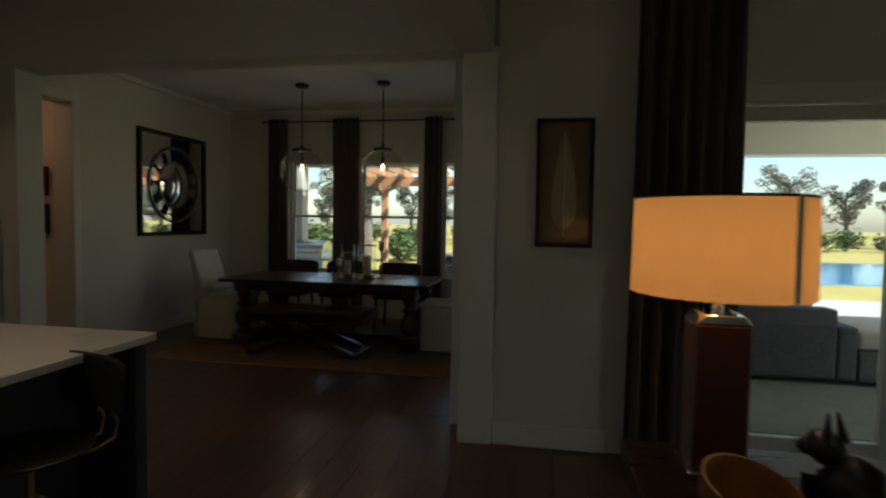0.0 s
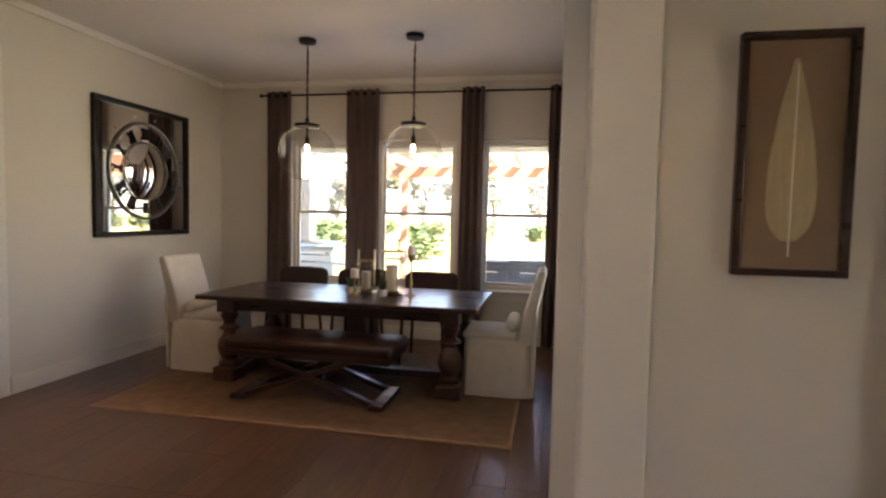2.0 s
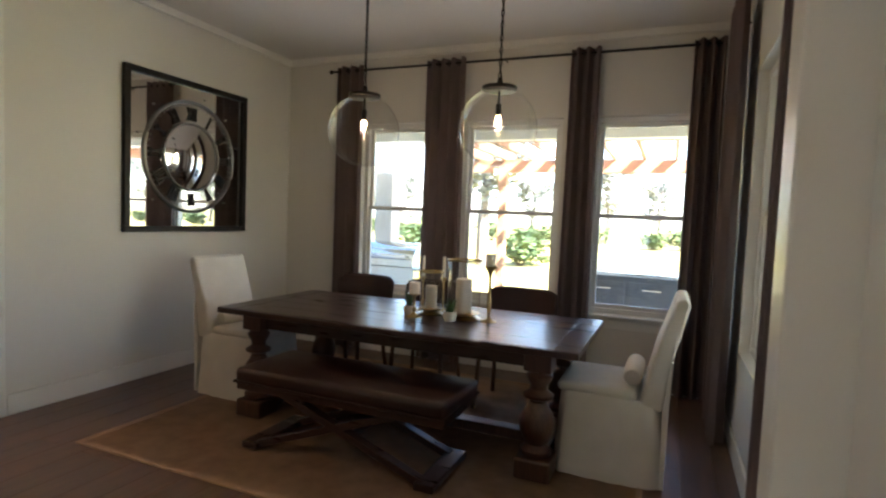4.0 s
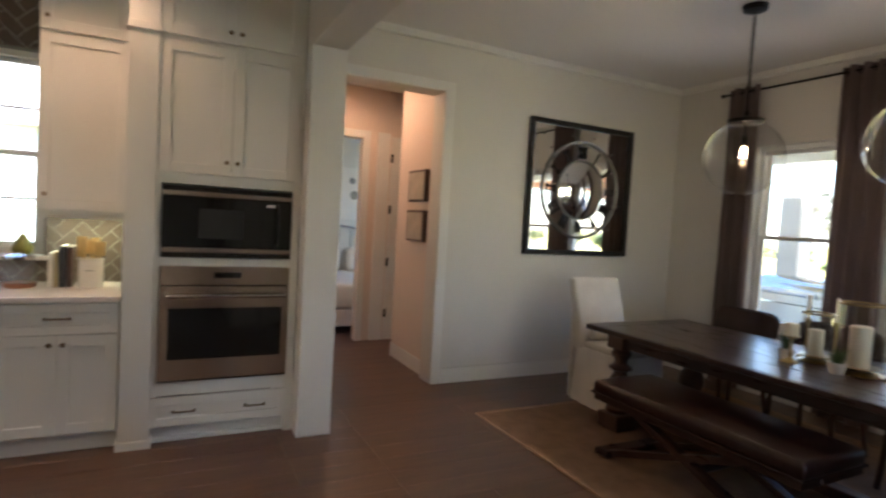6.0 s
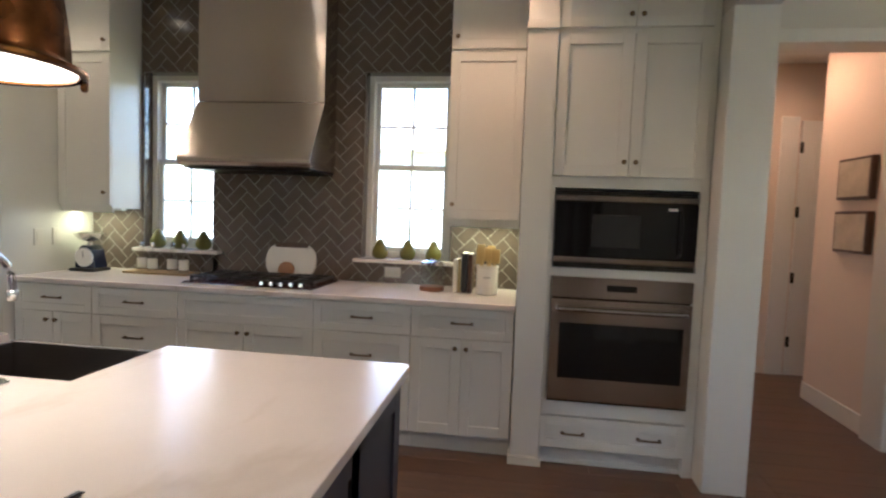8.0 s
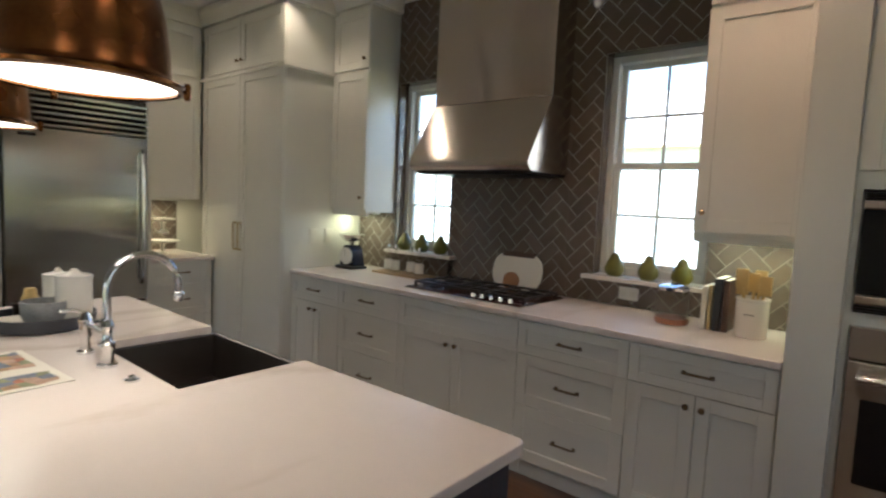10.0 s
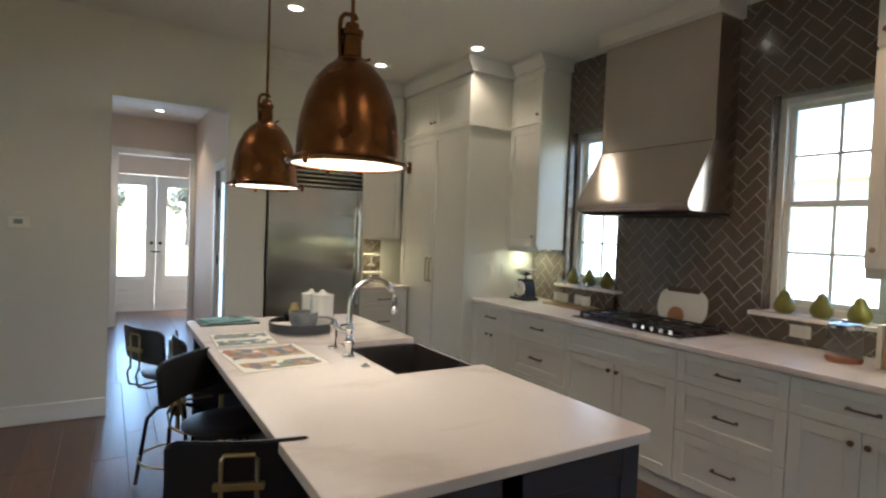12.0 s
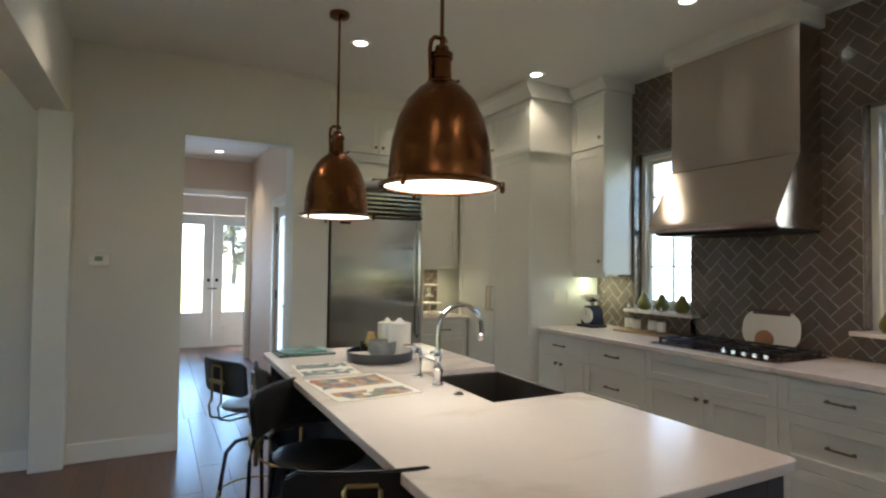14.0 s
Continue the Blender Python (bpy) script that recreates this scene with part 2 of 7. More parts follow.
def prism(bm, poly, a0, a1, axis="y", bev=0.0):
    """A polygon of (u, v) drawn out along an axis: x: (y, z), y: (x, z), z: (x, y)."""
    put = {"x": lambda a, u, v: (a, u, v), "y": lambda a, u, v: (u, a, v), "z": lambda a, u, v: (u, v, a)}[axis]
    r0, r1 = [[bm.verts.new(put(a, u, v)) for u, v in poly] for a in (a0, a1)]
    k = len(poly)
    fs = [bm.faces.new(r0), bm.faces.new(r1[::-1])]
    for i in range(k):
        fs.append(bm.faces.new((r0[i], r1[i], r1[(i + 1) % k], r0[(i + 1) % k])))
    bmesh.ops.recalc_face_normals(bm, faces=fs)
    if bev:
        bmesh.ops.bevel(bm, geom=list({e for f in fs for e in f.edges}), offset=bev, segments=2, affect="EDGES", profile=0.5)
    return bm


def lathe(bm, prof, seg=24, cx=0.0, cy=0.0, cap=True):
    rings = []
    for r, z in prof:
        rings.append([bm.verts.new((cx + r * math.cos(2 * math.pi * i / seg), cy + r * math.sin(2 * math.pi * i / seg), z)) for i in range(seg)])
    for a, b in zip(rings, rings[1:]):
        for i in range(seg):
            bm.faces.new((a[i], a[(i + 1) % seg], b[(i + 1) % seg], b[i]))
    if cap:
        bm.faces.new(rings[0][::-1])
        bm.faces.new(rings[-1])
    return bm


def tube(bm, pts, r, seg=8, close=False):
    pts = [Vector(p) for p in pts]
    n = len(pts)
    rings = []
    for i, p in enumerate(pts):
        a = pts[(i - 1) % n] if (close or i) else p
        b = pts[(i + 1) % n] if (close or i < n - 1) else p
        d = (b - a).normalized()
        up = Vector((0, 0, 1)) if abs(d.z) < 0.95 else Vector((1, 0, 0))
        u = d.cross(up).normalized()
        v = u.cross(d)
        rings.append([bm.verts.new(p + r * (math.cos(2 * math.pi * k / seg) * u + math.sin(2 * math.pi * k / seg) * v)) for k in range(seg)])
    for i in range(n if close else n - 1):
        a, b = rings[i], rings[(i + 1) % n]
        for k in range(seg):
            bm.faces.new((a[k], a[(k + 1) % seg], b[(k + 1) % seg], b[k]))
    if not close:
        bm.faces.new(rings[0][::-1])
        bm.faces.new(rings[-1])
    bmesh.ops.recalc_face_normals(bm, faces=bm.faces[:])
    return bm


def arc(cx, cz, r, a0, a1, n, y=0.0):
    return [(cx + r * math.cos(radians(a0 + (a1 - a0) * i / n)), y, cz + r * math.sin(radians(a0 + (a1 - a0) * i / n))) for i in range(n + 1)]


def wall(name, axis, p0, p1, a0, a1, z0, z1, holes=(), material=None, label=""):
    """A wall between p0 and p1 across its axis ('x': it stands across x), from a0 to a1 along it, with holes (a0, a1, z0, z1)."""
    bm = bmesh.new()

    def put(b0, b1, c0, c1):
        if b1 - b0 < 1e-4 or c1 - c0 < 1e-4:
            return
        if axis == "x":
            bx(bm, p0, p1, b0, b1, c0, c1)
        else:
            bx(bm, b0, b1, p0, p1, c0, c1)

    at = a0
    for h0, h1, g0, g1 in sorted(holes):
        put(at, h0, z0, z1)
        put(h0, h1, z0, g0)
        put(h0, h1, g1, z1)
        at = h1
    put(at, a1, z0, z1)
    ob = part(name, bm, material or M_WALL)
    return tagged(ob, label or "smooth painted plaster wall", "wall", kind="structure")


def slab(name, x0, x1, y0, y1, z0, z1, material, label, category, bev=0.0):
    return tagged(part(name, box(x0, x1, y0, y1, z0, z1, bev), material), label, category, kind="structure")

# ---- the large structure ----
CEIL = 3.04
XW, YS, YN, XE = -4.96, -0.95, 8.42, -0.58      # west wall, south kitchen wall, dining window wall, dining east wall
BACK = -1.86                                    # back of the refrigerator recess
XR = 5.2                                        # living room's east side
WIN_D = [(-4.02, -3.10), (-2.92, -1.96), (-1.69, -0.86)]
WIN_Z = (0.62, 2.34)
KW = [(0.345, 0.96), (2.06, 2.70)]
KW_Z = (1.09, 2.40)
OUT = 0.22
YL = 4.18                                        # living room's north wall
tagged(part("floor", box(XW - OUT, XR + OUT, BACK - OUT, 4.6, -0.30, -0.012), M_JOINT), "dark brown hardwood floor of wide planks", "floor", kind="structure")
slab("floor_dining", XW - OUT, XE + OUT, 4.6, YN + OUT, -0.30, -0.012, M_JOINT, "dark brown hardwood floor of wide planks", "floor")
slab("floor_hall", -9.0, XW - OUT, 4.30, 7.7, -0.30, -0.012, M_JOINT, "dark brown hardwood floor of wide planks", "floor")
slab("floor_entry", -3.4, -0.4, -6.47, BACK - OUT, -0.30, -0.012, M_JOINT, "dark brown hardwood floor of wide planks", "floor")
wall("wall_west", "x", XW - OUT, XW, BACK - OUT, YN, 0, CEIL, [(KW[0][0], KW[0][1], *KW_Z), (KW[1][0], KW[1][1], *KW_Z), (4.44, 5.535, 0, 2.585)], label="cream painted wall of kitchen and dining room")
wall("wall_north", "y", YN, YN + OUT, -4.96 - OUT, XE, 0, CEIL, [(a, b, *WIN_Z) for a, b in WIN_D], label="cream painted dining wall with three windows")
wall("wall_dining_east", "x", XE, XE + OUT, 4.43, YN + OUT, 0, CEIL, [(5.55, 7.35, 0.64, 2.38)], label="cream painted dining wall with a side window")
wall("wall_living_north", "y", YL, YL + OUT, XE + OUT, XR, 0, CEIL, [(0.84, 2.9, 0.04, 2.15)], label="cream painted living room wall with a glass door")
wall("wall_south", "y", YS - 0.14, YS, -2.66, XR, 0, CEIL, [(-2.351, -1.514, 0, 2.43)], label="cream painted kitchen wall with a doorway")
wall("wall_recess_side", "x", -2.66, -2.52, BACK, YS - 0.14, 0, CEIL, label="cream painted side of the refrigerator recess")
wall("wall_recess_back", "y", BACK - OUT, BACK, XW, -2.52, 0, CEIL, label="cream painted back of the refrigerator recess")
# Unseen wall that closes the room; its window hole is added for daylight.
wall("wall_living_east", "x", XR, XR + OUT, -1.36, 4.55, 0, CEIL, [(0.2, 1.4, 0.3, 2.4)], label="cream painted living room wall")
tagged(part("ceiling", box(XW - OUT, XR + OUT, BACK - OUT, YN + OUT, CEIL, CEIL + 0.2), M_CEIL), "flat white painted ceiling", "ceiling", kind="structure")
# wing wall with its post, beams and pilasters
slab("wall_wing", XW, -4.30, 4.195, 4.41, 0, CEIL, M_WALL, "short cream wall beside the oven cabinet", "wall")
slab("post", -4.30, -4.13, 4.192, 4.415, 0, 2.52, M_TRIM, "cream painted square post at the end of the wing wall", "post", 0.004)
slab("beam_dining", -4.30, XE, 4.195, 4.41, 2.52, CEIL, M_WALL, "cream boxed beam between kitchen and dining room", "beam", 0.004)
slab("pilaster_dining", -0.75, -0.53, 4.14, 4.45, 0, 2.52, M_TRIM, "cream painted pilaster at the dining opening", "pilaster", 0.006)
slab("wall_pier", -0.5295, XE + OUT, YL, 4.4295, 0, CEIL, M_WALL, "cream painted pier beside the dining opening", "wall")
slab("jamb_dining", -0.85, -0.581, 4.452, 4.56, 0, 2.52, M_TRIM, "cream painted jamb at the dining opening", "jamb", 0.006)
slab("beam_living", -0.77, -0.56, YS, 4.194, 2.48, CEIL, M_WALL, "cream boxed beam between kitchen and living room", "beam", 0.004)
slab("pilaster_south", -0.80, -0.60, YS, -0.84, 0, 2.48, M_TRIM, "cream painted pilaster below the beam", "pilaster", 0.006)
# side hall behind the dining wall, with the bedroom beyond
wall("wall_hall_north", "y", 5.58, 5.72, -6.05, XW - OUT, 0, CEIL - 0.1, material=M_HALL, label="hall wall tinted peach like lamp light, with small pictures")
wall("wall_hall_end", "x", -6.87, -6.75, 4.30, 7.2, 0, CEIL - 0.1, [(4.66, 5.39, 0, 2.36)], material=M_HALL, label="hall wall tinted peach like lamp light, with doors")
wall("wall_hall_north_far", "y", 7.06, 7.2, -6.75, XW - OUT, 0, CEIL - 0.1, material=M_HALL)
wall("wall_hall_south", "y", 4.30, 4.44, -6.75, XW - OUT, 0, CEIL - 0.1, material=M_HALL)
slab("ceiling_hall", -9.0, XW - OUT, 4.30, 7.7, CEIL - 0.1, CEIL + 0.1, M_CEIL, "flat white hall ceiling", "ceiling")
wall("wall_bedroom_end", "x", -9.0, -8.9, 4.30, 7.7, 0, CEIL - 0.1, label="pale bedroom wall")
wall("wall_bedroom_north", "y", 7.6, 7.7, -8.9, -6.87, 0, CEIL - 0.1, [(-8.75, -7.0, 0.45, 2.4)], label="pale bedroom wall with a window")
wall("wall_bedroom_south", "y", 4.30, 4.40, -8.9, -6.87, 0, CEIL - 0.1, label="pale bedroom wall")
# entrance hall
wall("wall_entry_west", "x", -2.74, -2.60, -4.95, BACK - OUT, 0, 2.95, [(-3.10, -2.30, 0, 2.12)], material=M_ENTRY, label="beige painted entrance hall wall")
wall("wall_entry_east", "x", -1.38, -1.24, -4.95, YS - 0.14, 0, 2.95, material=M_ENTRY, label="beige painted entrance hall wall")
wall("wall_entry_arch", "y", -5.10, -4.95, -2.74, -1.24, 0, 2.95, [(-2.53, -1.62, 0, 2.42)], material=M_ENTRY, label="beige wall with a cased opening")
wall("wall_foyer_west", "x", -3.4, -3.26, -6.32, -5.10, 0, 2.95, material=M_ENTRY, label="beige painted foyer wall")
wall("wall_foyer_east", "x", -0.54, -0.4, -6.32, -5.10, 0, 2.95, material=M_ENTRY, label="beige painted foyer wall")
wall("wall_foyer_return", "y", -5.10, -4.95, -3.26, -2.74, 0, 2.95, material=M_ENTRY, label="beige painted foyer wall")
wall("wall_foyer_return_east", "y", -5.10, -4.95, -1.24, -0.54, 0, 2.95, material=M_ENTRY, label="beige painted foyer wall")
wall("wall_front", "y", -6.47, -6.32, -3.4, -0.4, 0, 2.95, [(-2.965, -1.415, 0, 2.25)], material=M_ENTRY, label="beige wall with double front doors")
slab("ceiling_entry", -3.4, -0.4, -6.47, BACK - OUT - 0.004, 2.95, 3.1, M_CEIL, "flat white entrance ceiling", "ceiling")

# ---- kitchen: cabinets ----
def front(parent, x0, x1, z0, z1, style="shaker", material=None, name="door", y=0.0):
    """A cabinet front with its outer face towards -y."""
    w, h, f = x1 - x0, z1 - z0, min(0.06, (z1 - z0) * 0.28)
    m = material or M_CAB
    d = part(name, box(0.001, w - 0.001, -0.009, 0, 0.001, h - 0.001), m, parent, at=pose(x0, y, z0))
    for a0, a1 in ((0, f), (w - f, w)):
        part("stile", box(a0, a1, -0.02, -0.0085, 0, h, 0.002, 1), m, d)
    for c0, c1 in ((0, f), (h - f, h)):
        part("rail", box(f, w - f, -0.0195, -0.0085, c0, c1, 0.002, 1), m, d)
    return d


def pull(parent, cx, cz, length=0.115, upright=False, material=None):
    bm = bmesh.new()
    s = length / 2
    pts = [(-s, -0.02, 0), (-s, -0.046, 0.002), (-s + 0.012, -0.05, 0.003), (s - 0.012, -0.05, 0.003), (s, -0.046, 0.002), (s, -0.02, 0)]
    if upright:
        pts = [(z, y, x) for x, y, z in pts]
    tube(bm, pts, 0.0058, 8)
    for x in (-s, s):
        a, b = (0, x) if upright else (x, 0)
        bx(bm, a - 0.009, a + 0.009, -0.026, -0.0195, b - 0.009, b + 0.009, 0.002, 1)
    return part("handle", bm, material or M_PULL, parent, "antique brass bar handle", True, pose(cx, 0, cz))


def knob(parent, cx, cz):
    bm = bmesh.new()
    lathe(bm, [(0.006, 0.0), (0.005, 0.012), (0.013, 0.018), (0.014, 0.026), (0.010, 0.029)], 10)
    bmesh.ops.transform(bm, matrix=pose(0, -0.02, 0, 90), verts=bm.verts[:])
    return part("knob", bm, M_PULL, parent, "antique brass round knob", True, pose(cx, 0, cz))


def cabinet(name, ox, oy, rz, w, depth, z0, z1, fronts, label, toe=False, material=None, group=""):
    """fronts: (x0, x1, z0, z1, name, handles); handles: (kind, x, z) measured on the front."""
    t = thing(name, ox, oy, 0, label, "cabinet", group, rz=rz)
    m = material or M_CAB
    part("body", box(0.0015, w - 0.0015, 0, depth, z0, z1, 0.002, 1), m, t)
    if toe:
        part("toe_kick", box(0.0015, w - 0.0015, 0.06, depth, 0.0, z0), m, t)
    for x0, x1, a, b, nm, hw in fronts:
        d = front(t, x0 + 0.002, x1 - 0.002, a + 0.002, b - 0.002, material=m, name=nm)
        for kind, hx, hz in hw:
            if kind == "pull":
                pull(d, hx, hz)
            elif kind == "tall":
                pull(d, hx, hz, 0.22, True, M_BRASS)
            else:
                knob(d, hx, hz)
    return t


XF = -4.30
ZB, ZT = 0.11, 0.878


def drawer_fronts(w, zs):
    return [(0, w, a, b, "drawer_front", [("pull", w / 2, (b - a) / 2)]) for a, b in zs]


def door_pair(w, z0, z1, kz):
    return [(0, w / 2, z0, z1, "door", [("knob", w / 2 - 0.035, kz)]), (w / 2, w, z0, z1, "door", [("knob", 0.03, kz)])]


BASES = [(-0.085, 0.48, "mix"), (0.48, 1.077, "three"), (1.077, 1.97, "cook"), (1.97, 2.572, "three"), (2.572, 3.174, "mix")]
for y0, y1, kind in BASES:
    w = y1 - y0
    if kind == "three":
        fr = drawer_fronts(w, [(0.70, ZT), (0.425, 0.70), (0.125, 0.425)])
        lab = "cream shaker base cabinet with three drawers"
    else:
        fr = door_pair(w, 0.125, 0.70, 0.52)
        if kind == "mix":
            fr += drawer_fronts(w, [(0.70, ZT)])
            lab = "cream shaker base cabinet with drawer and two doors"
        else:
            fr.append((0, w, 0.70, ZT, "false_front", []))
            lab = "cream shaker base cabinet below the cooktop"
    cabinet("base_cabinet", XF, y0, 90, w, 0.655, ZB, 0.884, fr, lab, toe=True, group="kitchen base cabinets")

t = thing("countertop", XW, 0, 0.885, "white veined stone worktop on the base cabinets", "worktop")
part("slab", box(0.004, 0.695, -0.085, 3.176, 0, 0.032, 0.004), M_STONE, t)

# wall cabinets on both sides of the tiles
for y0, y1, kx in ((-0.085, 0.325, 0.37), (2.705, 3.176, 0.04)):
    w = y1 - y0
    cabinet("wall_cabinet", -4.65, y0, 90, w, 0.305, 1.375, 2.93, [(0, w, 1.395, 2.445, "door", [("knob", kx, 0.09)]), (0, w, 2.46, 2.90, "door", [("knob", kx, 0.07)])],
            "tall cream wall cabinet with stacked shaker doors", group="kitchen wall cabinets")
    ob = thing("cornice", -4.96, y0, 2.932, "cream crown moulding above a wall cabinet", "moulding")
    part("moulding", prism(bmesh.new(), [(0.0, 0), (0.335, 0), (0.385, 0.075), (0.385, 0.107), (0.0, 0.107)], -0.0, w + (0.03 if y0 < 1 else 0), "y"), M_CAB, ob)
    ob2 = thing("light_rail", -4.655, y0, 1.345, "cream light rail below a wall cabinet", "moulding")
    part("rail", box(-0.02, 0.0, 0, w, 0, 0.03, 0.002), M_CAB, ob2)

# pantry block and the corner by the refrigerator
PX, PY0, PY1 = -4.20, -1.36, -0.09
w = PY1 - PY0
cabinet("pantry_cabinet", PX, PY0, 90, w, 0.755, 0.11, 2.90,
        [(0.04, w / 2 + 0.02, 0.125, 2.43, "door", [("tall", w / 2 - 0.055, 1.0)]), (w / 2 + 0.02, w - 0.002, 0.125, 2.43, "door", [("tall", 0.035, 1.0)]),
         (0.04, w / 2 + 0.02, 2.47, 2.88, "door", [("knob", w / 2 - 0.055, 0.07)]), (w / 2 + 0.02, w - 0.002, 2.47, 2.88, "door", [("knob", 0.035, 0.07)])],
        "tall cream pantry cabinet with shaker doors", toe=True)
ob = thing("pantry_trim", PX, PY1, 2.43, "cream moulding round the pantry cabinet", "moulding")
part("band", box(-0.757, 0.028, 0.002, 0.022, 0, 0.03, 0.004), M_CAB, ob)
part("band", box(0.022, 0.036, -w, 0.022, 0, 0.03, 0.004), M_CAB, ob)
part("crown", prism(bmesh.new(), [(-0.757, 0.472), (0.03, 0.472), (0.08, 0.565), (0.08, 0.608), (-0.757, 0.608)], -w - 0.4, 0.03, "y"), M_CAB, ob)
cabinet("corner_cabinet", -3.64, -1.14, 180, 0.53, 0.68, ZB, 0.884, drawer_fronts(0.53, [(0.70, ZT), (0.425, 0.70), (0.125, 0.425)]), "cream drawer cabinet beside the refrigerator", toe=True)
t = thing("corner_worktop", -4.19, BACK, 0.885, "white veined stone worktop beside the refrigerator", "worktop")
part("slab", box(0.0, 0.55, 0.004, 0.74, 0, 0.032, 0.004), M_STONE, t)
cabinet("corner_wall_cabinet", -3.64, -1.36, 180, 0.53, 0.48, 1.40, 2.90, [(0, 0.53, 1.41, 2.43, "door", [("knob", 0.04, 0.08)]), (0, 0.53, 2.46, 2.88, "door", [("knob", 0.04, 0.06)])],
        "cream wall cabinet beside the refrigerator")
cabinet("refrigerator_cabinet", -2.665, -1.07, 180, 0.975, 0.76, 2.15, 2.90,
        [(0.03, 0.945, 2.17, 2.44, "door", [("pull", 0.46, 0.05)]), (0.03, 0.487, 2.46, 2.88, "door", [("knob", 0.42, 0.06)]), (0.487, 0.945, 2.46, 2.88, "door", [("knob", 0.035, 0.06)])],
        "cream cabinet above the refrigerator")
for x0 in (-2.695, -3.64):
    ob = thing("refrigerator_side_panel", x0, BACK, 0, "cream side panel of the refrigerator", "panel")
    part("panel", box(0, 0.03, 0.004, 0.80, 0, 2.148, 0.002), M_CAB, ob)

ob = thing("cornice", -3.64, BACK, 2.90, "cream crown moulding above the refrigerator cabinet", "moulding")
part("moulding", prism(bmesh.new(), [(0.004, 0.002), (0.80, 0.002), (0.85, 0.075), (0.85, 0.138), (0.004, 0.138)], 0.0, 0.978, "x"), M_CAB, ob)
ob = thing("cornice", -4.19, BACK, 2.90, "cream crown moulding above the corner cabinet", "moulding")
part("moulding", prism(bmesh.new(), [(0.004, 0.002), (0.52, 0.002), (0.56, 0.075), (0.56, 0.138), (0.004, 0.138)], 0.0, 0.548, "x"), M_CAB, ob)
# refrigerator
t = thing("refrigerator", -3.605, -1.075, 0, "brushed stainless steel built-in refrigerator with a louvred top", "refrigerator")
part("case", box(0.0, 0.905, -0.76, 0.0, 0.0, 2.14), M_IRON, t)
part("door", box(0.004, 0.90, 0.001, 0.05, 0.62, 1.86, 0.006), M_STEEL, t)
part("freezer_drawer", box(0.004, 0.90, 0.001, 0.05, 0.10, 0.61, 0.006), M_STEEL, t)
g = part("grille", box(0.004, 0.90, 0.001, 0.02, 1.87, 2.135), M_BLACK, t)
for i in range(6):
    part("slat", prism(bmesh.new(), [(0.02, 0.0), (0.055, -0.012), (0.058, 0.006), (0.02, 0.026)], 0.004, 0.90, "x"), M_STEEL, g, at=pose(0, 0, 1.885 + i * 0.041))
part("handle", tube(bmesh.new(), [(0.05, 0.051, 0.75), (0.05, 0.095, 0.78), (0.05, 0.10, 0.9), (0.05, 0.10, 1.6), (0.05, 0.095, 1.74), (0.05, 0.051, 1.77)], 0.012, 10), M_CHROME, t, "tubular steel handle", True)
part("badge", box(0.72, 0.82, 0.05, 0.052, 1.80, 1.82), M_IRON, t)

# oven tower
TY0, TY1 = 3.18, 4.19
t = thing("oven_cabinet", -4.29, TY0, 0, "tall cream cabinet with built-in microwave and oven", "cabinet", rz=90)
w = TY1 - TY0
part("side_pilaster", box(0.0, 0.165, -0.03, 0.665, 0.05, 2.93, 0.003), M_CAB, t)
part("pilaster_foot", box(-0.012, 0.178, -0.045, 0.6, 0.0, 0.05, 0.003), M_CAB, t)
part("pilaster_band", box(-0.008, 0.172, -0.042, 0.3, 2.455, 2.50, 0.003), M_CAB, t)
part("frame_stile", box(0.166, 0.19, 0.0, 0.66, 0.11, 2.93), M_CAB, t)
part("frame_stile", box(0.955, w - 0.002, 0.0, 0.66, 0.0, 2.93), M_CAB, t)
part("frame_rail", box(0.19, 0.955, 0.002, 0.66, 1.595, 1.68), M_CAB, t)
part("frame_rail", box(0.19, 0.955, 0.002, 0.66, 1.10, 1.15), M_CAB, t)
part("frame_rail", box(0.19, 0.955, 0.002, 0.66, 0.30, 0.385), M_CAB, t)
part("frame_rail", box(0.19, 0.955, 0.002, 0.66, 2.43, 2.93), M_CAB, t)
# Back sheet with the dimness inside the cabinet put into its colour.
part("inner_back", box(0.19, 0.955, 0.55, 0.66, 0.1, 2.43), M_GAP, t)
part("toe_kick", box(0.166, 0.955, 0.05, 0.6, 0.0, 0.11), M_CAB, t)
part("base_moulding", box(0.178, 0.96, 0.036, 0.05, 0.0, 0.03, 0.004), M_TRIM, t)
part("crown", prism(bmesh.new(), [(-0.02, 2.93), (-0.09, 3.0), (-0.09, 3.038), (0.66, 3.038), (0.66, 2.93)], -0.03, w - 0.002, "x"), M_CAB, t)
d = front(t, 0.15, 0.965, 0.115, 0.295, name="drawer_front")
pull(d, 0.20, 0.09)
pull(d, 0.615, 0.09)
for x0, x1, kx in ((0.168, 0.571, 0.375), (0.575, 0.972, 0.03)):
    d = front(t, x0, x1, 1.66, 2.435, name="door")
    knob(d, kx, 0.08)
    d = front(t, x0, x1, 2.465, 2.91, name="door")
    knob(d, kx, 0.06)

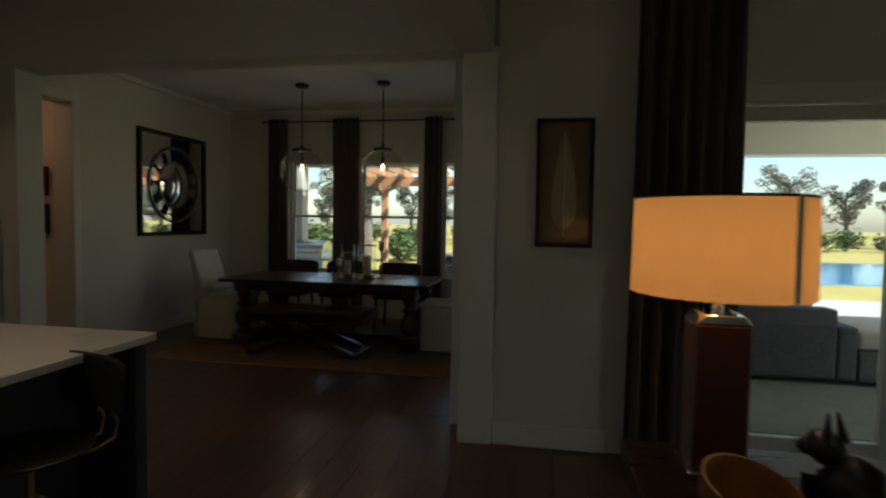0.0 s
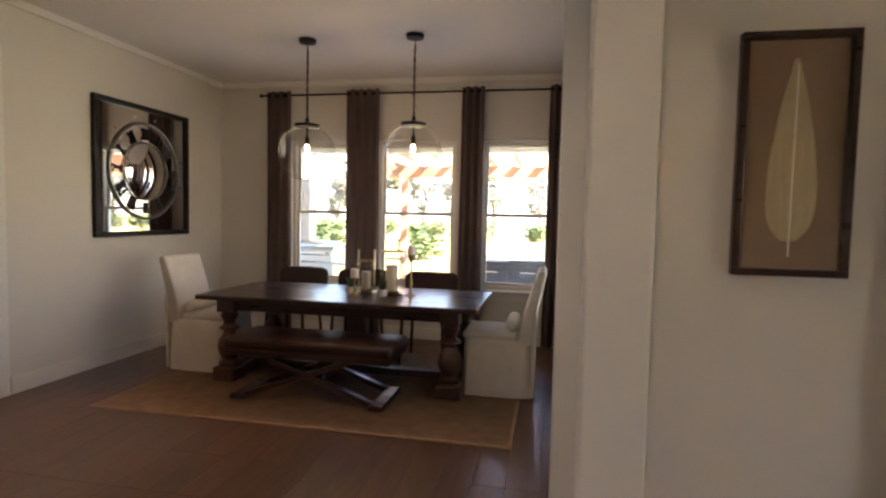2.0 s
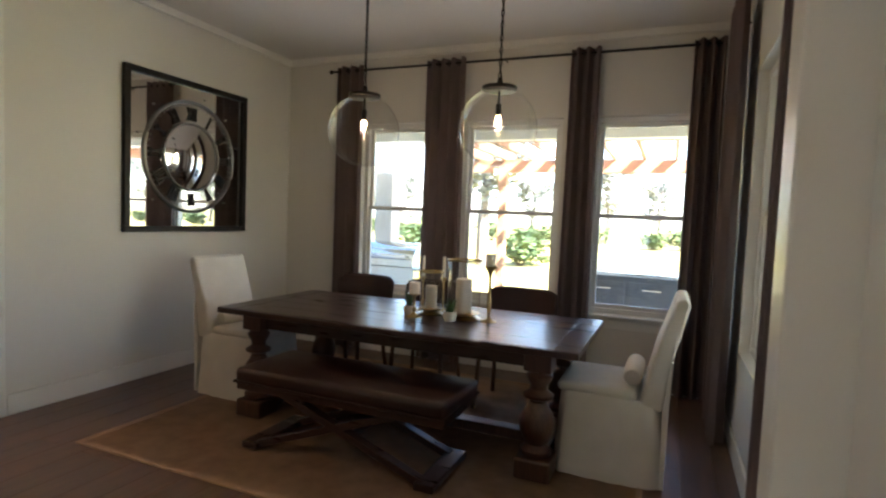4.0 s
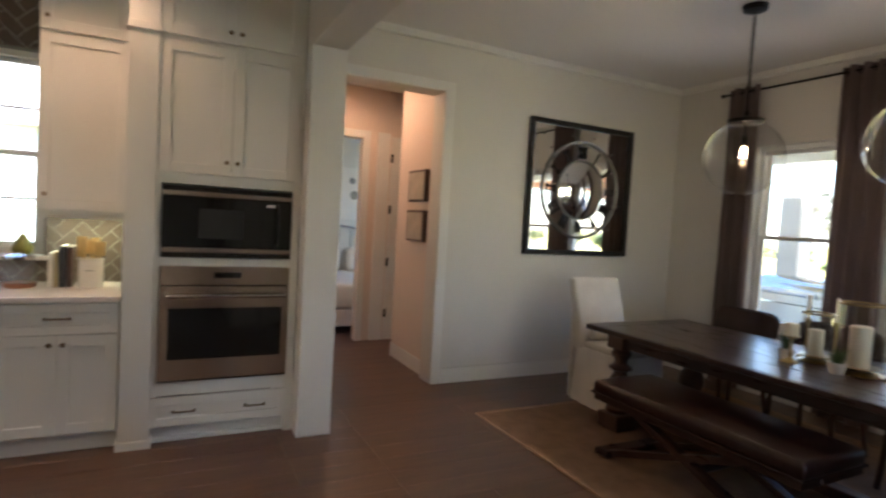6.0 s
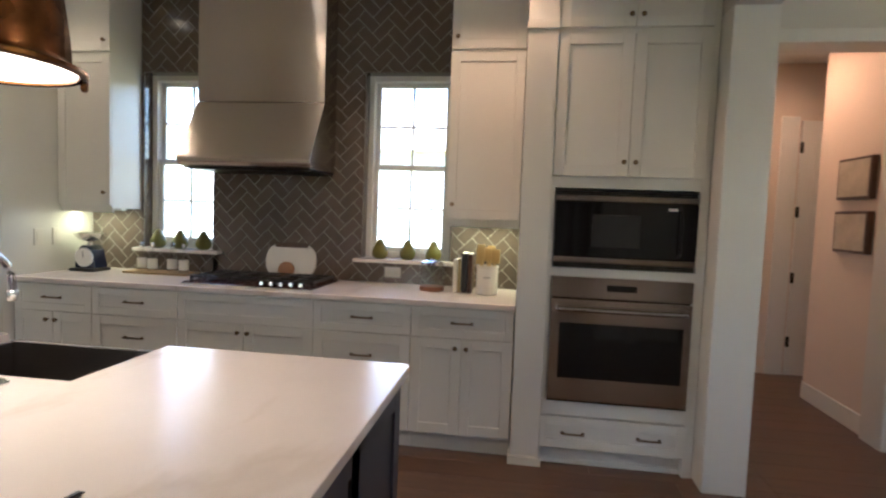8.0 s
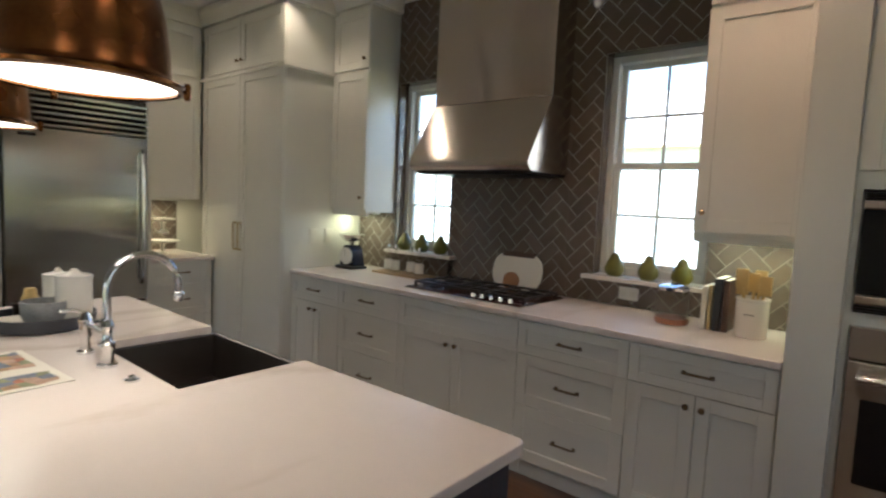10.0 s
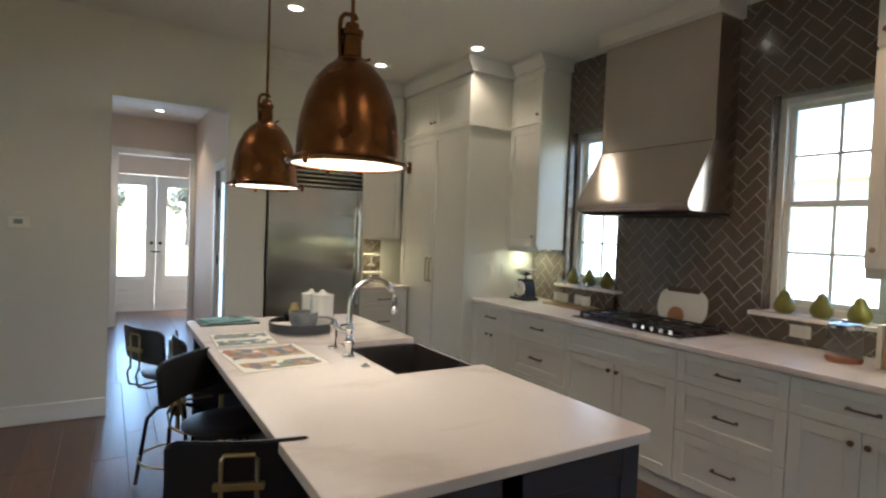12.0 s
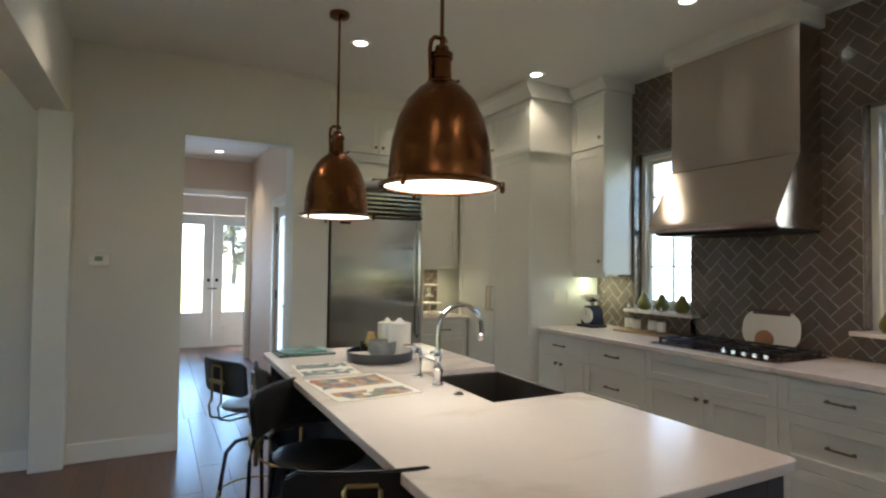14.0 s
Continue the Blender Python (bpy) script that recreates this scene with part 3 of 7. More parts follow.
t = thing("microwave", -4.29, TY0 + 0.195, 1.152, "built-in microwave with black glass and steel trim", "microwave", rz=90)
part("case", box(0.004, 0.752, 0.003, 0.45, 0.0, 0.43), M_IRON, t)
part("door_glass", box(0.0, 0.757, -0.022, 0.002, 0.062, 0.372, 0.004), M_DARKGLASS, t)
part("window", box(0.20, 0.46, -0.0235, -0.0225, 0.12, 0.30), M_BLACK, t)
part("trim", box(0.0, 0.757, -0.028, 0.002, 0.372, 0.402, 0.003), M_STEELV, t)
part("trim", box(0.0, 0.757, -0.028, 0.002, 0.03, 0.06, 0.003), M_STEELV, t)
for z in (0.0, 0.010, 0.020, 0.404, 0.414, 0.424):
    part("vent_slat", box(0.0, 0.757, -0.026, 0.002, z, z + 0.0065), M_IRON, t)
part("handle", tube(bmesh.new(), [(0.665, -0.022, 0.08), (0.665, -0.05, 0.10), (0.665, -0.05, 0.33), (0.665, -0.022, 0.35)], 0.008, 8), M_IRON, t, "", True)
part("display", box(0.60, 0.65, -0.0235, -0.0225, 0.33, 0.345), M_CERAMIC, t)

t = thing("wall_oven", -4.29, TY0 + 0.195, 0.387, "stainless steel wall oven with a black glass window", "oven", rz=90)
part("case", box(0.004, 0.752, 0.003, 0.55, 0.0, 0.71), M_IRON, t)
part("control_panel", box(0.0, 0.757, -0.024, 0.002, 0.595, 0.712, 0.003), M_STEELV, t)
part("display", box(0.30, 0.46, -0.0255, -0.0245, 0.64, 0.675), M_DARKGLASS, t)
part("door", box(0.0, 0.757, -0.03, 0.002, 0.012, 0.588, 0.004), M_STEELV, t)
part("door_window", box(0.05, 0.715, -0.032, -0.03, 0.14, 0.455), M_DARKGLASS, t)
part("handle", tube(bmesh.new(), [(0.04, -0.031, 0.535), (0.04, -0.075, 0.535), (0.72, -0.075, 0.535), (0.72, -0.031, 0.535)], 0.012, 10), M_CHROME, t, "tubular steel handle", True)
part("bottom_vent", box(0.0, 0.757, -0.02, 0.0, 0.0, 0.01), M_IRON, t)

# hood and cooktop
HY0, HY1 = 0.93, 1.85
t = thing("range_hood", XW, (HY0 + HY1) / 2, 1.68, "large brushed stainless steel chimney range hood", "range hood")
hw = (HY1 - HY0) / 2
prof_out = [(0.012, 0.0), (0.43, 0.0), (0.462, 0.008), (0.480, 0.028), (0.484, 0.052), (0.474, 0.082), (0.25, 0.455)]
bm = prism(bmesh.new(), prof_out + [(0.012, 0.455)], -hw, hw, "y", 0.004)
part("canopy", bm, M_STEELV, t)
bm = prism(bmesh.new(), [(0.012, 0.457), (0.248, 0.457), (0.240, 1.248), (0.012, 1.248)], -hw + 0.002, hw - 0.002, "y", 0.004)
part("chimney", bm, M_STEELV, t)
part("rim", box(0.02, 0.425, -hw + 0.012, hw - 0.012, -0.012, 0.0, 0.003), M_IRON, t)
part("filter", box(0.06, 0.44, -hw + 0.06, hw - 0.06, -0.02, -0.012), M_IRON, t)
slab("hood_soffit", XW, -4.66, HY0 - 0.02, HY1 + 0.02, 2.932, CEIL, M_WALL, "cream boxed soffit above the range hood", "soffit", 0.004)

t = thing("cooktop", -4.60, 1.49, 0.9175, "black gas cooktop with cast grates and red-lit knobs", "cooktop")
part("tray", box(-0.25, 0.25, -0.44, 0.44, 0, 0.010, 0.003), M_STEEL, t)
# The top's dark red is painted-in light; the knobs give off none.
part("top", box(-0.24, 0.24, -0.43, 0.43, 0.010, 0.016, 0.002), M_ENAMEL, t)
for cy in (-0.285, 0.0, 0.285):
    bm = bmesh.new()
    for x in (-0.20, -0.07, 0.07, 0.17):
        bx(bm, x - 0.007, x + 0.007, cy - 0.135, cy + 0.135, 0.034, 0.048, 0.002, 1)
    for y in (-0.13, 0.0, 0.13):
        bx(bm, -0.205, 0.175, cy + y - 0.006, cy + y + 0.006, 0.033, 0.047, 0.002, 1)
    for x in (-0.2, 0.165):
        for y in (-0.13, 0.13):
            bx(bm, x - 0.008, x + 0.008, cy + y - 0.008, cy + y + 0.008, 0.016, 0.036)
    part("grate", bm, M_BLACK, t)
for cx, cy in ((-0.12, -0.285), (0.10, -0.285), (-0.02, 0.0), (-0.12, 0.285), (0.10, 0.285)):
    part("burner", lathe(bmesh.new(), [(0.05, 0.016), (0.05, 0.024), (0.035, 0.03), (0.03, 0.033)], 16, cx, cy), M_IRON, t, "", True)
for i in range(5):
    part("control_knob", lathe(bmesh.new(), [(0.017, 0.0), (0.015, 0.020), (0.012, 0.023)], 14), M_CHROME, t, "bright steel knob", True, pose(0.21, 0.09 + i * 0.065, 0.0165))

# windows in the tiles
def sash_window(name, axis, p, a0, a1, z0, z1, depth, muntin, inward):
    """A double-hung window in the plane p (frame's inner face), frame depth going outwards."""
    t = new(name)
    tagged(t, "white double-hung window with clear panes", "window", kind="structure")
    s = -inward

    def bar(bm, b0, b1, c0, c1, d0, d1, bev=0.003):
        lo, hi = sorted((p + s * d0, p + s * d1))
        if axis == "x":
            bx(bm, lo, hi, b0, b1, c0, c1, bev, 1)
        else:
            bx(bm, b0, b1, lo, hi, c0, c1, bev, 1)

    zm = (z0 + z1) / 2
    f = 0.045
    bm = bmesh.new()
    bar(bm, a0, a0 + f, z0, z1, 0, depth)
    bar(bm, a1 - f, a1, z0, z1, 0, depth)
    bar(bm, a0 + f, a1 - f, z1 - f, z1, 0.001, depth)
    bar(bm, a0 + f, a1 - f, z0, z0 + f, 0.001, depth)
    part("window_frame", bm, M_TRIM, t)
    for c0, c1, d in ((z0 + f, zm + 0.02, 0.02), (zm - 0.02, z1 - f, 0.05)):
        bm = bmesh.new()
        g = 0.035
        bar(bm, a0 + f, a0 + f + g, c0, c1, d, d + 0.03)
        bar(bm, a1 - f - g, a1 - f, c0, c1, d, d + 0.03)
        bar(bm, a0 + f + g, a1 - f - g, c0, c0 + g, d + 0.001, d + 0.029)
        bar(bm, a0 + f + g, a1 - f - g, c1 - g, c1, d + 0.001, d + 0.029)
        sash = part("sash", bm, M_TRIM, t)
        bm = bmesh.new()
        bar(bm, a0 + f + g, a1 - f - g, c0 + g, c1 - g, d + 0.012, d + 0.016, 0)
        pane = part("pane", bm, M_GLASS, sash)
        pane.visible_shadow = False
        if muntin:
            bm = bmesh.new()
            am, cm = (a0 + a1) / 2, (c0 + c1) / 2
            bar(bm, am - 0.009, am + 0.009, c0 + g, c1 - g, d + 0.006, d + 0.022, 0)
            part("muntin", bm, M_TRIM, sash)
            bm = bmesh.new()
            bar(bm, a0 + f + g, a1 - f - g, cm - 0.009, cm + 0.009, d + 0.007, d + 0.021, 0)
            part("muntin", bm, M_TRIM, sash)
    return t


for i, (a0, a1) in enumerate(KW):
    sash_window("window_%d" % (i + 1), "x", XW - 0.085, a0, a1, *KW_Z, 0.10, True, 1)
    t = thing("window_ledge", XW, a0, 1.065, "white stone ledge below a kitchen window", "ledge")
    part("slab", box(-0.084, 0.085, -0.04, a1 - a0 + 0.03, -0.002, 0.0225, 0.003), M_STONE, t)

# ---- island ----
IX0, IX1, IY0, IY1 = -2.93, -1.90, 0.41, 2.845
SK = (1.305, 1.955, -2.50)
t = thing("kitchen_island", -2.42, 1.40, 0, "charcoal painted kitchen island with panelled sides", "island")
bm = bmesh.new()
part("body", box(-0.47, -0.10, -0.92, 1.40, 0.10, 0.70), M_ISL, t)
bm = bx(bmesh.new(), -0.47, -0.095, -0.92, SK[0] - 1.40, 0.70, 0.884)
bx(bm, -0.47, -0.095, SK[1] - 1.40, 1.40, 0.70, 0.884)
bx(bm, -0.098, 0.19, -0.92, 1.40, 0.10, 0.884)
part("upper_body", bm, M_ISL, t)
part("toe_kick", box(-0.42, 0.15, -0.90, 1.34, 0.0, 0.10), M_BLACK, t)
for y0, y1 in ((1.34, 1.41), (-0.97, -0.922)):
    t2 = part("end_panel", box(-0.475, 0.48, y0, y1, 0.0, 0.884, 0.004), M_ISL, t)
    for x0, x1 in ((-0.40, -0.02), (0.05, 0.40)):
        out = y1 + 0.001 if y1 > 0 else y0 - 0.009
        bm = bmesh.new()
        for a0, a1, c0, c1 in ((x0 - 0.075, x0, 0.02, 0.87), (x1, x1 + 0.07, 0.02, 0.87), (x0, x1, 0.02, 0.12), (x0, x1, 0.79, 0.87)):
            bx(bm, a0, a1, out, out + 0.008, c0, c1, 0.002, 1)
        part("panel_frame", bm, M_ISL, t2)

t = thing("island_worktop", -2.42, 1.40, 0.885, "white veined marble slab on the island", "worktop")
bm = bmesh.new()
a = IX0 + 2.42
b = IX1 + 2.42
def rounded(cx, cy, a0, rad=0.03):
    return [(cx + rad * math.cos(radians(a0 + q)), cy + rad * math.sin(radians(a0 + q))) for q in range(0, 91, 18)]


c0, c1 = IY0 - 1.40, IY1 - 1.40
prism(bm, rounded(a + 0.03, c0 + 0.03, 180) + rounded(b - 0.03, c0 + 0.03, 270) + rounded(b - 0.03, c1 - 0.03, 0) + rounded(a + 0.03, c1 - 0.03, 90) + [(a, SK[1] - 1.40), (SK[2] + 2.42, SK[1] - 1.40), (SK[2] + 2.42, SK[0] - 1.40), (a, SK[0] - 1.40)], 0.0, 0.032, "z", 0.003)
part("slab", bm, M_STONE, t)

t = thing("apron_sink", -2.72, (SK[0] + SK[1]) / 2, 0.70, "deep dark stainless steel apron sink in the island", "sink")
hl = (SK[1] - SK[0]) / 2 - 0.003
bm = bx(bmesh.new(), -0.225, -0.21, -hl, hl, 0.002, 0.19, 0.003, 1)
bx(bm, 0.205, 0.218, -hl, hl, 0.002, 0.184)
bx(bm, -0.21, 0.205, -hl, -hl + 0.012, 0.002, 0.184)
bx(bm, -0.21, 0.205, hl - 0.012, hl, 0.002, 0.184)
bx(bm, -0.21, 0.205, -hl, hl, 0.0005, 0.006)
part("basin", bm, mat("sink_steel", (0.26, 0.24, 0.23), 0.34, metal=1.0, var=0.08), t)
part("drain", lathe(bmesh.new(), [(0.045, 0.006), (0.045, 0.009), (0.03, 0.010)], 16), M_CHROME, t, "", True)

t = thing("bridge_faucet", -2.432, 1.613, 0.917, "polished chrome gooseneck bridge faucet beside the sink", "faucet")
pts = [(0, 0, 0.05), (0, 0, 0.24)] + [(-0.11 + 0.11 * math.cos(radians(a)), 0, 0.24 + 0.11 * math.sin(radians(a))) for a in range(15, 181, 15)] + [(-0.22, 0, 0.20)]
part("spout", tube(bmesh.new(), pts, 0.012, 12), M_CHROME, t, "", True)
part("spray_tip", lathe(bmesh.new(), [(0.013, 0.185), (0.017, 0.20), (0.017, 0.212), (0.013, 0.218)], 14, -0.22, 0), M_CHROME, t, "", True)
part("base", lathe(bmesh.new(), [(0.030, 0.0), (0.030, 0.008), (0.020, 0.015), (0.017, 0.05), (0.023, 0.06), (0.023, 0.075), (0.015, 0.085), (0.014, 0.12), (0.020, 0.13), (0.014, 0.15)], 16), M_CHROME, t, "", True)
part("bridge", tube(bmesh.new(), [(0, 0, 0.105), (0.0, -0.20, 0.105)], 0.010, 10), M_CHROME, t, "", True)
part("lever_post", lathe(bmesh.new(), [(0.026, 0.0), (0.026, 0.008), (0.016, 0.015), (0.014, 0.05), (0.020, 0.06), (0.017, 0.10), (0.022, 0.115), (0.012, 0.14)], 14, 0, -0.20), M_CHROME, t, "", True)
part("lever", tube(bmesh.new(), [(0, -0.20, 0.135), (0.03, -0.20, 0.15), (0.075, -0.20, 0.152)], 0.006, 8), M_CHROME, t, "", True)
part("lever", tube(bmesh.new(), [(0, 0.0, 0.15), (0.03, 0.03, 0.155), (0.06, 0.05, 0.156)], 0.006, 8), M_CHROME, t, "", True)
t = thing("sink_button", -2.432, 1.803, 0.917, "small chrome button on the marble slab", "button")
part("cap", lathe(bmesh.new(), [(0.022, 0.0), (0.022, 0.006), (0.012, 0.010), (0.010, 0.016)], 14), M_CHROME, t, "", True)

# island stools
def stool():
    t = thing("swivel_stool", 0, 0, 0, "black swivel stool with brass bracket and curved back", "stool", "stools along the island")
    bm = bmesh.new()
    lathe(bm, [(0.15, 0.635), (0.185, 0.645), (0.19, 0.655), (0.17, 0.662), (0.10, 0.656)], 28)
    part("seat", bm, M_BLACK, t, "", True)
    bm = bmesh.new()
    n = 12
    grid = []
    for i in range(n + 1):
        u = -1 + 2 * i / n
        x = 0.195 * u
        yb = 0.22 - 0.030 * u * u
        hgt = 0.092 * (1 - 0.22 * (max(0, abs(u) - 0.8) / 0.2) ** 2)
        grid.append([(x, yb - 0.012, 0.832 - hgt), (x, yb + 0.006, 0.832 - hgt), (x, yb + 0.022, 0.832 + hgt), (x, yb + 0.004, 0.832 + hgt)])
    vs = [[bm.verts.new(p) for p in r] for r in grid]
    for a, b in zip(vs, vs[1:]):
        for k in range(4):
            bm.faces.new((a[k], a[(k + 1) % 4], b[(k + 1) % 4], b[k]))
    bm.faces.new(vs[0][::-1])
    bm.faces.new(vs[-1])
    bmesh.ops.recalc_face_normals(bm, faces=bm.faces[:])
    bmesh.ops.bevel(bm, geom=[e for e in bm.edges if e.calc_face_angle(0) > 0.6], offset=0.005, segments=2, affect="EDGES")
    part("backrest", bm, M_BLACK, t, "", True)
    part("bracket", tube(bmesh.new(), [(-0.045, 0.245, 0.70), (-0.045, 0.247, 0.88), (-0.038, 0.247, 0.892), (0.038, 0.247, 0.892), (0.045, 0.247, 0.88), (0.045, 0.245, 0.70)], 0.006, 8), M_BRASS, t, "brass bracket", True)
    part("clamp_bar", box(-0.065, 0.065, 0.238, 0.256, 0.80, 0.82, 0.003), M_BRASS, t, "brass bar")
    for x in (-0.045, 0.045):
        part("back_rod", tube(bmesh.new(), [(x, 0.245, 0.725), (x, 0.262, 0.68), (x, 0.25, 0.62), (x, 0.19, 0.60), (x, 0.05, 0.605)], 0.006, 8), M_BRASS, t, "", True)
    part("column", lathe(bmesh.new(), [(0.013, 0.30), (0.013, 0.60), (0.045, 0.615), (0.06, 0.634)], 14), M_BRASS, t, "", True)
    part("hub", lathe(bmesh.new(), [(0.03, 0.40), (0.045, 0.42), (0.045, 0.47), (0.03, 0.49)], 14), M_BRASS, t, "", True)
    for k in range(4):
        a = radians(45 + 90 * k)
        c, s = math.cos(a), math.sin(a)
        part("leg", tube(bmesh.new(), [(0.03 * c, 0.03 * s, 0.46), (0.11 * c, 0.11 * s, 0.44), (0.16 * c, 0.16 * s, 0.38), (0.215 * c, 0.215 * s, 0.008)], 0.011, 8), M_IRON, t, "", True)
    ring = [(0.195 * math.cos(radians(k * 15)), 0.195 * math.sin(radians(k * 15)), 0.17) for k in range(24)]
    part("foot_ring", tube(bmesh.new(), ring, 0.007, 8, True), M_BRASS, t, "", True)
    return t


st = stool()
st.matrix_basis = pose(-1.89, 2.20, 0, 0, 0, -20)
for x, y, r in ((-1.96, 1.47, -131), (-2.03, 0.86, -90), (-1.86, 0.50, -65)):
    copy_thing(st, pose(x, y, 0, 0, 0, r))

# pendants above the island
def bell(x, y):
    Z0, S = 1.735, 0.95
    up = CEIL - Z0
    t = thing("bell_pendant", x, y, Z0, "aged bronze bell pendant lamp hanging from the ceiling", "pendant lamp", "bell pendants")
    prof = [(0.232, 0.0), (0.235, 0.012), (0.216, 0.022), (0.210, 0.035), (0.206, 0.10), (0.195, 0.19), (0.172, 0.275), (0.138, 0.345), (0.095, 0.395), (0.060, 0.42)]
    prof = [(S * r, S * z) for r, z in prof]
    bm = lathe(bmesh.new(), prof, 40, cap=False)
    lathe(bm, [(r - 0.006, z) for r, z in prof][::-1], 40, cap=False)
    part("shade", bm, M_BRONZE, t, "", True)
    part("rim", lathe(bmesh.new(), [(S * 0.232, -0.004), (S * 0.247, 0.0), (S * 0.249, 0.010), (S * 0.234, 0.014)], 40, cap=False), M_BRONZE, t, "", True)
    for k in range(3):
        a = radians(30 + 120 * k)
        part("thumb_screw", lathe(bmesh.new(), [(0.006, -0.020), (0.010, -0.012), (0.010, 0.018), (0.006, 0.024)], 10, S * 0.249 * math.cos(a), S * 0.249 * math.sin(a)), M_BRONZE, t, "", True)
    part("diffuser", lathe(bmesh.new(), [(S * 0.224, 0.006), (S * 0.224, 0.009)], 40), M_DIFF, t, "glowing frosted diffuser")
    part("neck", lathe(bmesh.new(), [(0.067, 0.385), (0.058, 0.405), (0.039, 0.415), (0.037, 0.49), (0.043, 0.494), (0.043, 0.516), (0.030, 0.525), (0.025, 0.543)], 20), M_BRONZE, t, "", True)
    part("yoke", tube(bmesh.new(), [(0.045, 0, 0.41), (0.050, 0, 0.525), (0.046, 0, 0.556), (0.032, 0, 0.574), (-0.009, 0, 0.578), (-0.018, 0, 0.56)], 0.009, 8), M_BRONZE, t, "", True)
    part("wing_nut", tube(bmesh.new(), [(-0.076, 0, 0.423), (-0.036, 0, 0.40)], 0.007, 6), M_BRONZE, t)
    part("rod", tube(bmesh.new(), [(0, 0, 0.534), (0, 0, up - 0.014)], 0.008, 8), M_BRONZE, t, "", True)
    part("canopy", lathe(bmesh.new(), [(0.03, up - 0.035), (0.062, up - 0.025), (0.065, up - 0.001)], 24), M_BRONZE, t, "", True)
    lamp("pendant_bulb", "SPOT", pose(x, y, Z0 - 0.02), 3.2, (1.0, 0.80, 0.55), 0.16, 2.5)
    return t


bell(-2.29, 1.89)
bell(-2.34, 0.36)

# recessed ceiling lights
def can(x, y, z, energy=3.2, color=(1.0, 0.75, 0.48), spread=2.1):
    t = thing("recessed_light", x, y, z, "small round recessed light in the ceiling", "ceiling light", "recessed lights")
    part("ring", lathe(bmesh.new(), [(0.045, 0.0), (0.05, -0.006), (0.07, -0.006), (0.075, -0.0005)], 24, cap=False), M_TRIM, t, "", True)
    part("lens", lathe(bmesh.new(), [(0.046, -0.0045), (0.046, -0.0015)], 24), M_DISC, t)
    lamp("recessed_bulb", "SPOT", pose(x, y, z - 0.012), energy, color, 0.04, spread)


# The last three, from (-2.62, 3.4) on, are unseen lights added for brightness.
for x, y in ((-4.11, 0.08), (-4.11, 1.55), (-2.61, -0.02), (-3.66, -0.86), (-2.62, 3.4), (-1.2, 0.25), (-1.2, 3.2)):
    can(x, y, CEIL)
can(-4.0, 2.90, CEIL, 7.0, (1.0, 0.60, 0.34))
can(-2.06, -4.25, 2.95, 7)
can(-5.95, 5.0, CEIL - 0.1, 8.0, (1.0, 0.56, 0.30), 3.1)
for y0, y1 in ((-0.07, 0.31), (2.75, 3.14)):
    t = thing("undercabinet_light", -4.80, (y0 + y1) / 2, 1.356, "slim light strip below a wall cabinet", "light")
    part("strip", box(-0.02, 0.02, -0.18, 0.18, 0.004, 0.018), M_TRIM, t)
    lamp("strip_light", "AREA", pose(-4.80, (y0 + y1) / 2, 1.352), 0.30, (0.95, 0.90, 0.50), 0.05, shape_y=0.36)
t = thing("undercabinet_light", -3.9, -1.6, 1.381, "slim light strip below a wall cabinet", "light")
part("strip", box(-0.18, 0.18, -0.02, 0.02, 0.004, 0.018), M_TRIM, t)
lamp("strip_light", "AREA", pose(-3.9, -1.6, 1.376), 0.5, (1.0, 0.83, 0.45), 0.36, shape_y=0.05)

# ---- dining room ----
for i, (a0, a1) in enumerate(WIN_D):
    sash_window("window_%d" % (i + 3), "y", YN + 0.06, a0, a1, *WIN_Z, 0.10, False, -1)
    ob = new("window_casing_%d" % (i + 1))
    tagged(ob, "cream painted casing and sill of a dining window", "trim", kind="structure")
    part("sill", box(a0 - 0.09, a1 + 0.09, YN - 0.05, YN + 0.058, WIN_Z[0] - 0.03, WIN_Z[0] - 0.001, 0.004), M_TRIM, ob)
    part("apron", box(a0 - 0.06, a1 + 0.06, YN - 0.016, YN - 0.001, WIN_Z[0] - 0.12, WIN_Z[0] - 0.031, 0.003), M_TRIM, ob)
sash_window("window_6", "x", XE + 0.06, 5.55, 6.43, 0.64, 2.38, 0.10, False, -1)
sash_window("window_7", "x", XE + 0.06, 6.47, 7.35, 0.64, 2.38, 0.10, False, -1)
slab("window_mullion", XE + 0.03, XE + 0.18, 6.43, 6.47, 0.64, 2.38, M_TRIM, "cream painted window mullion", "trim")


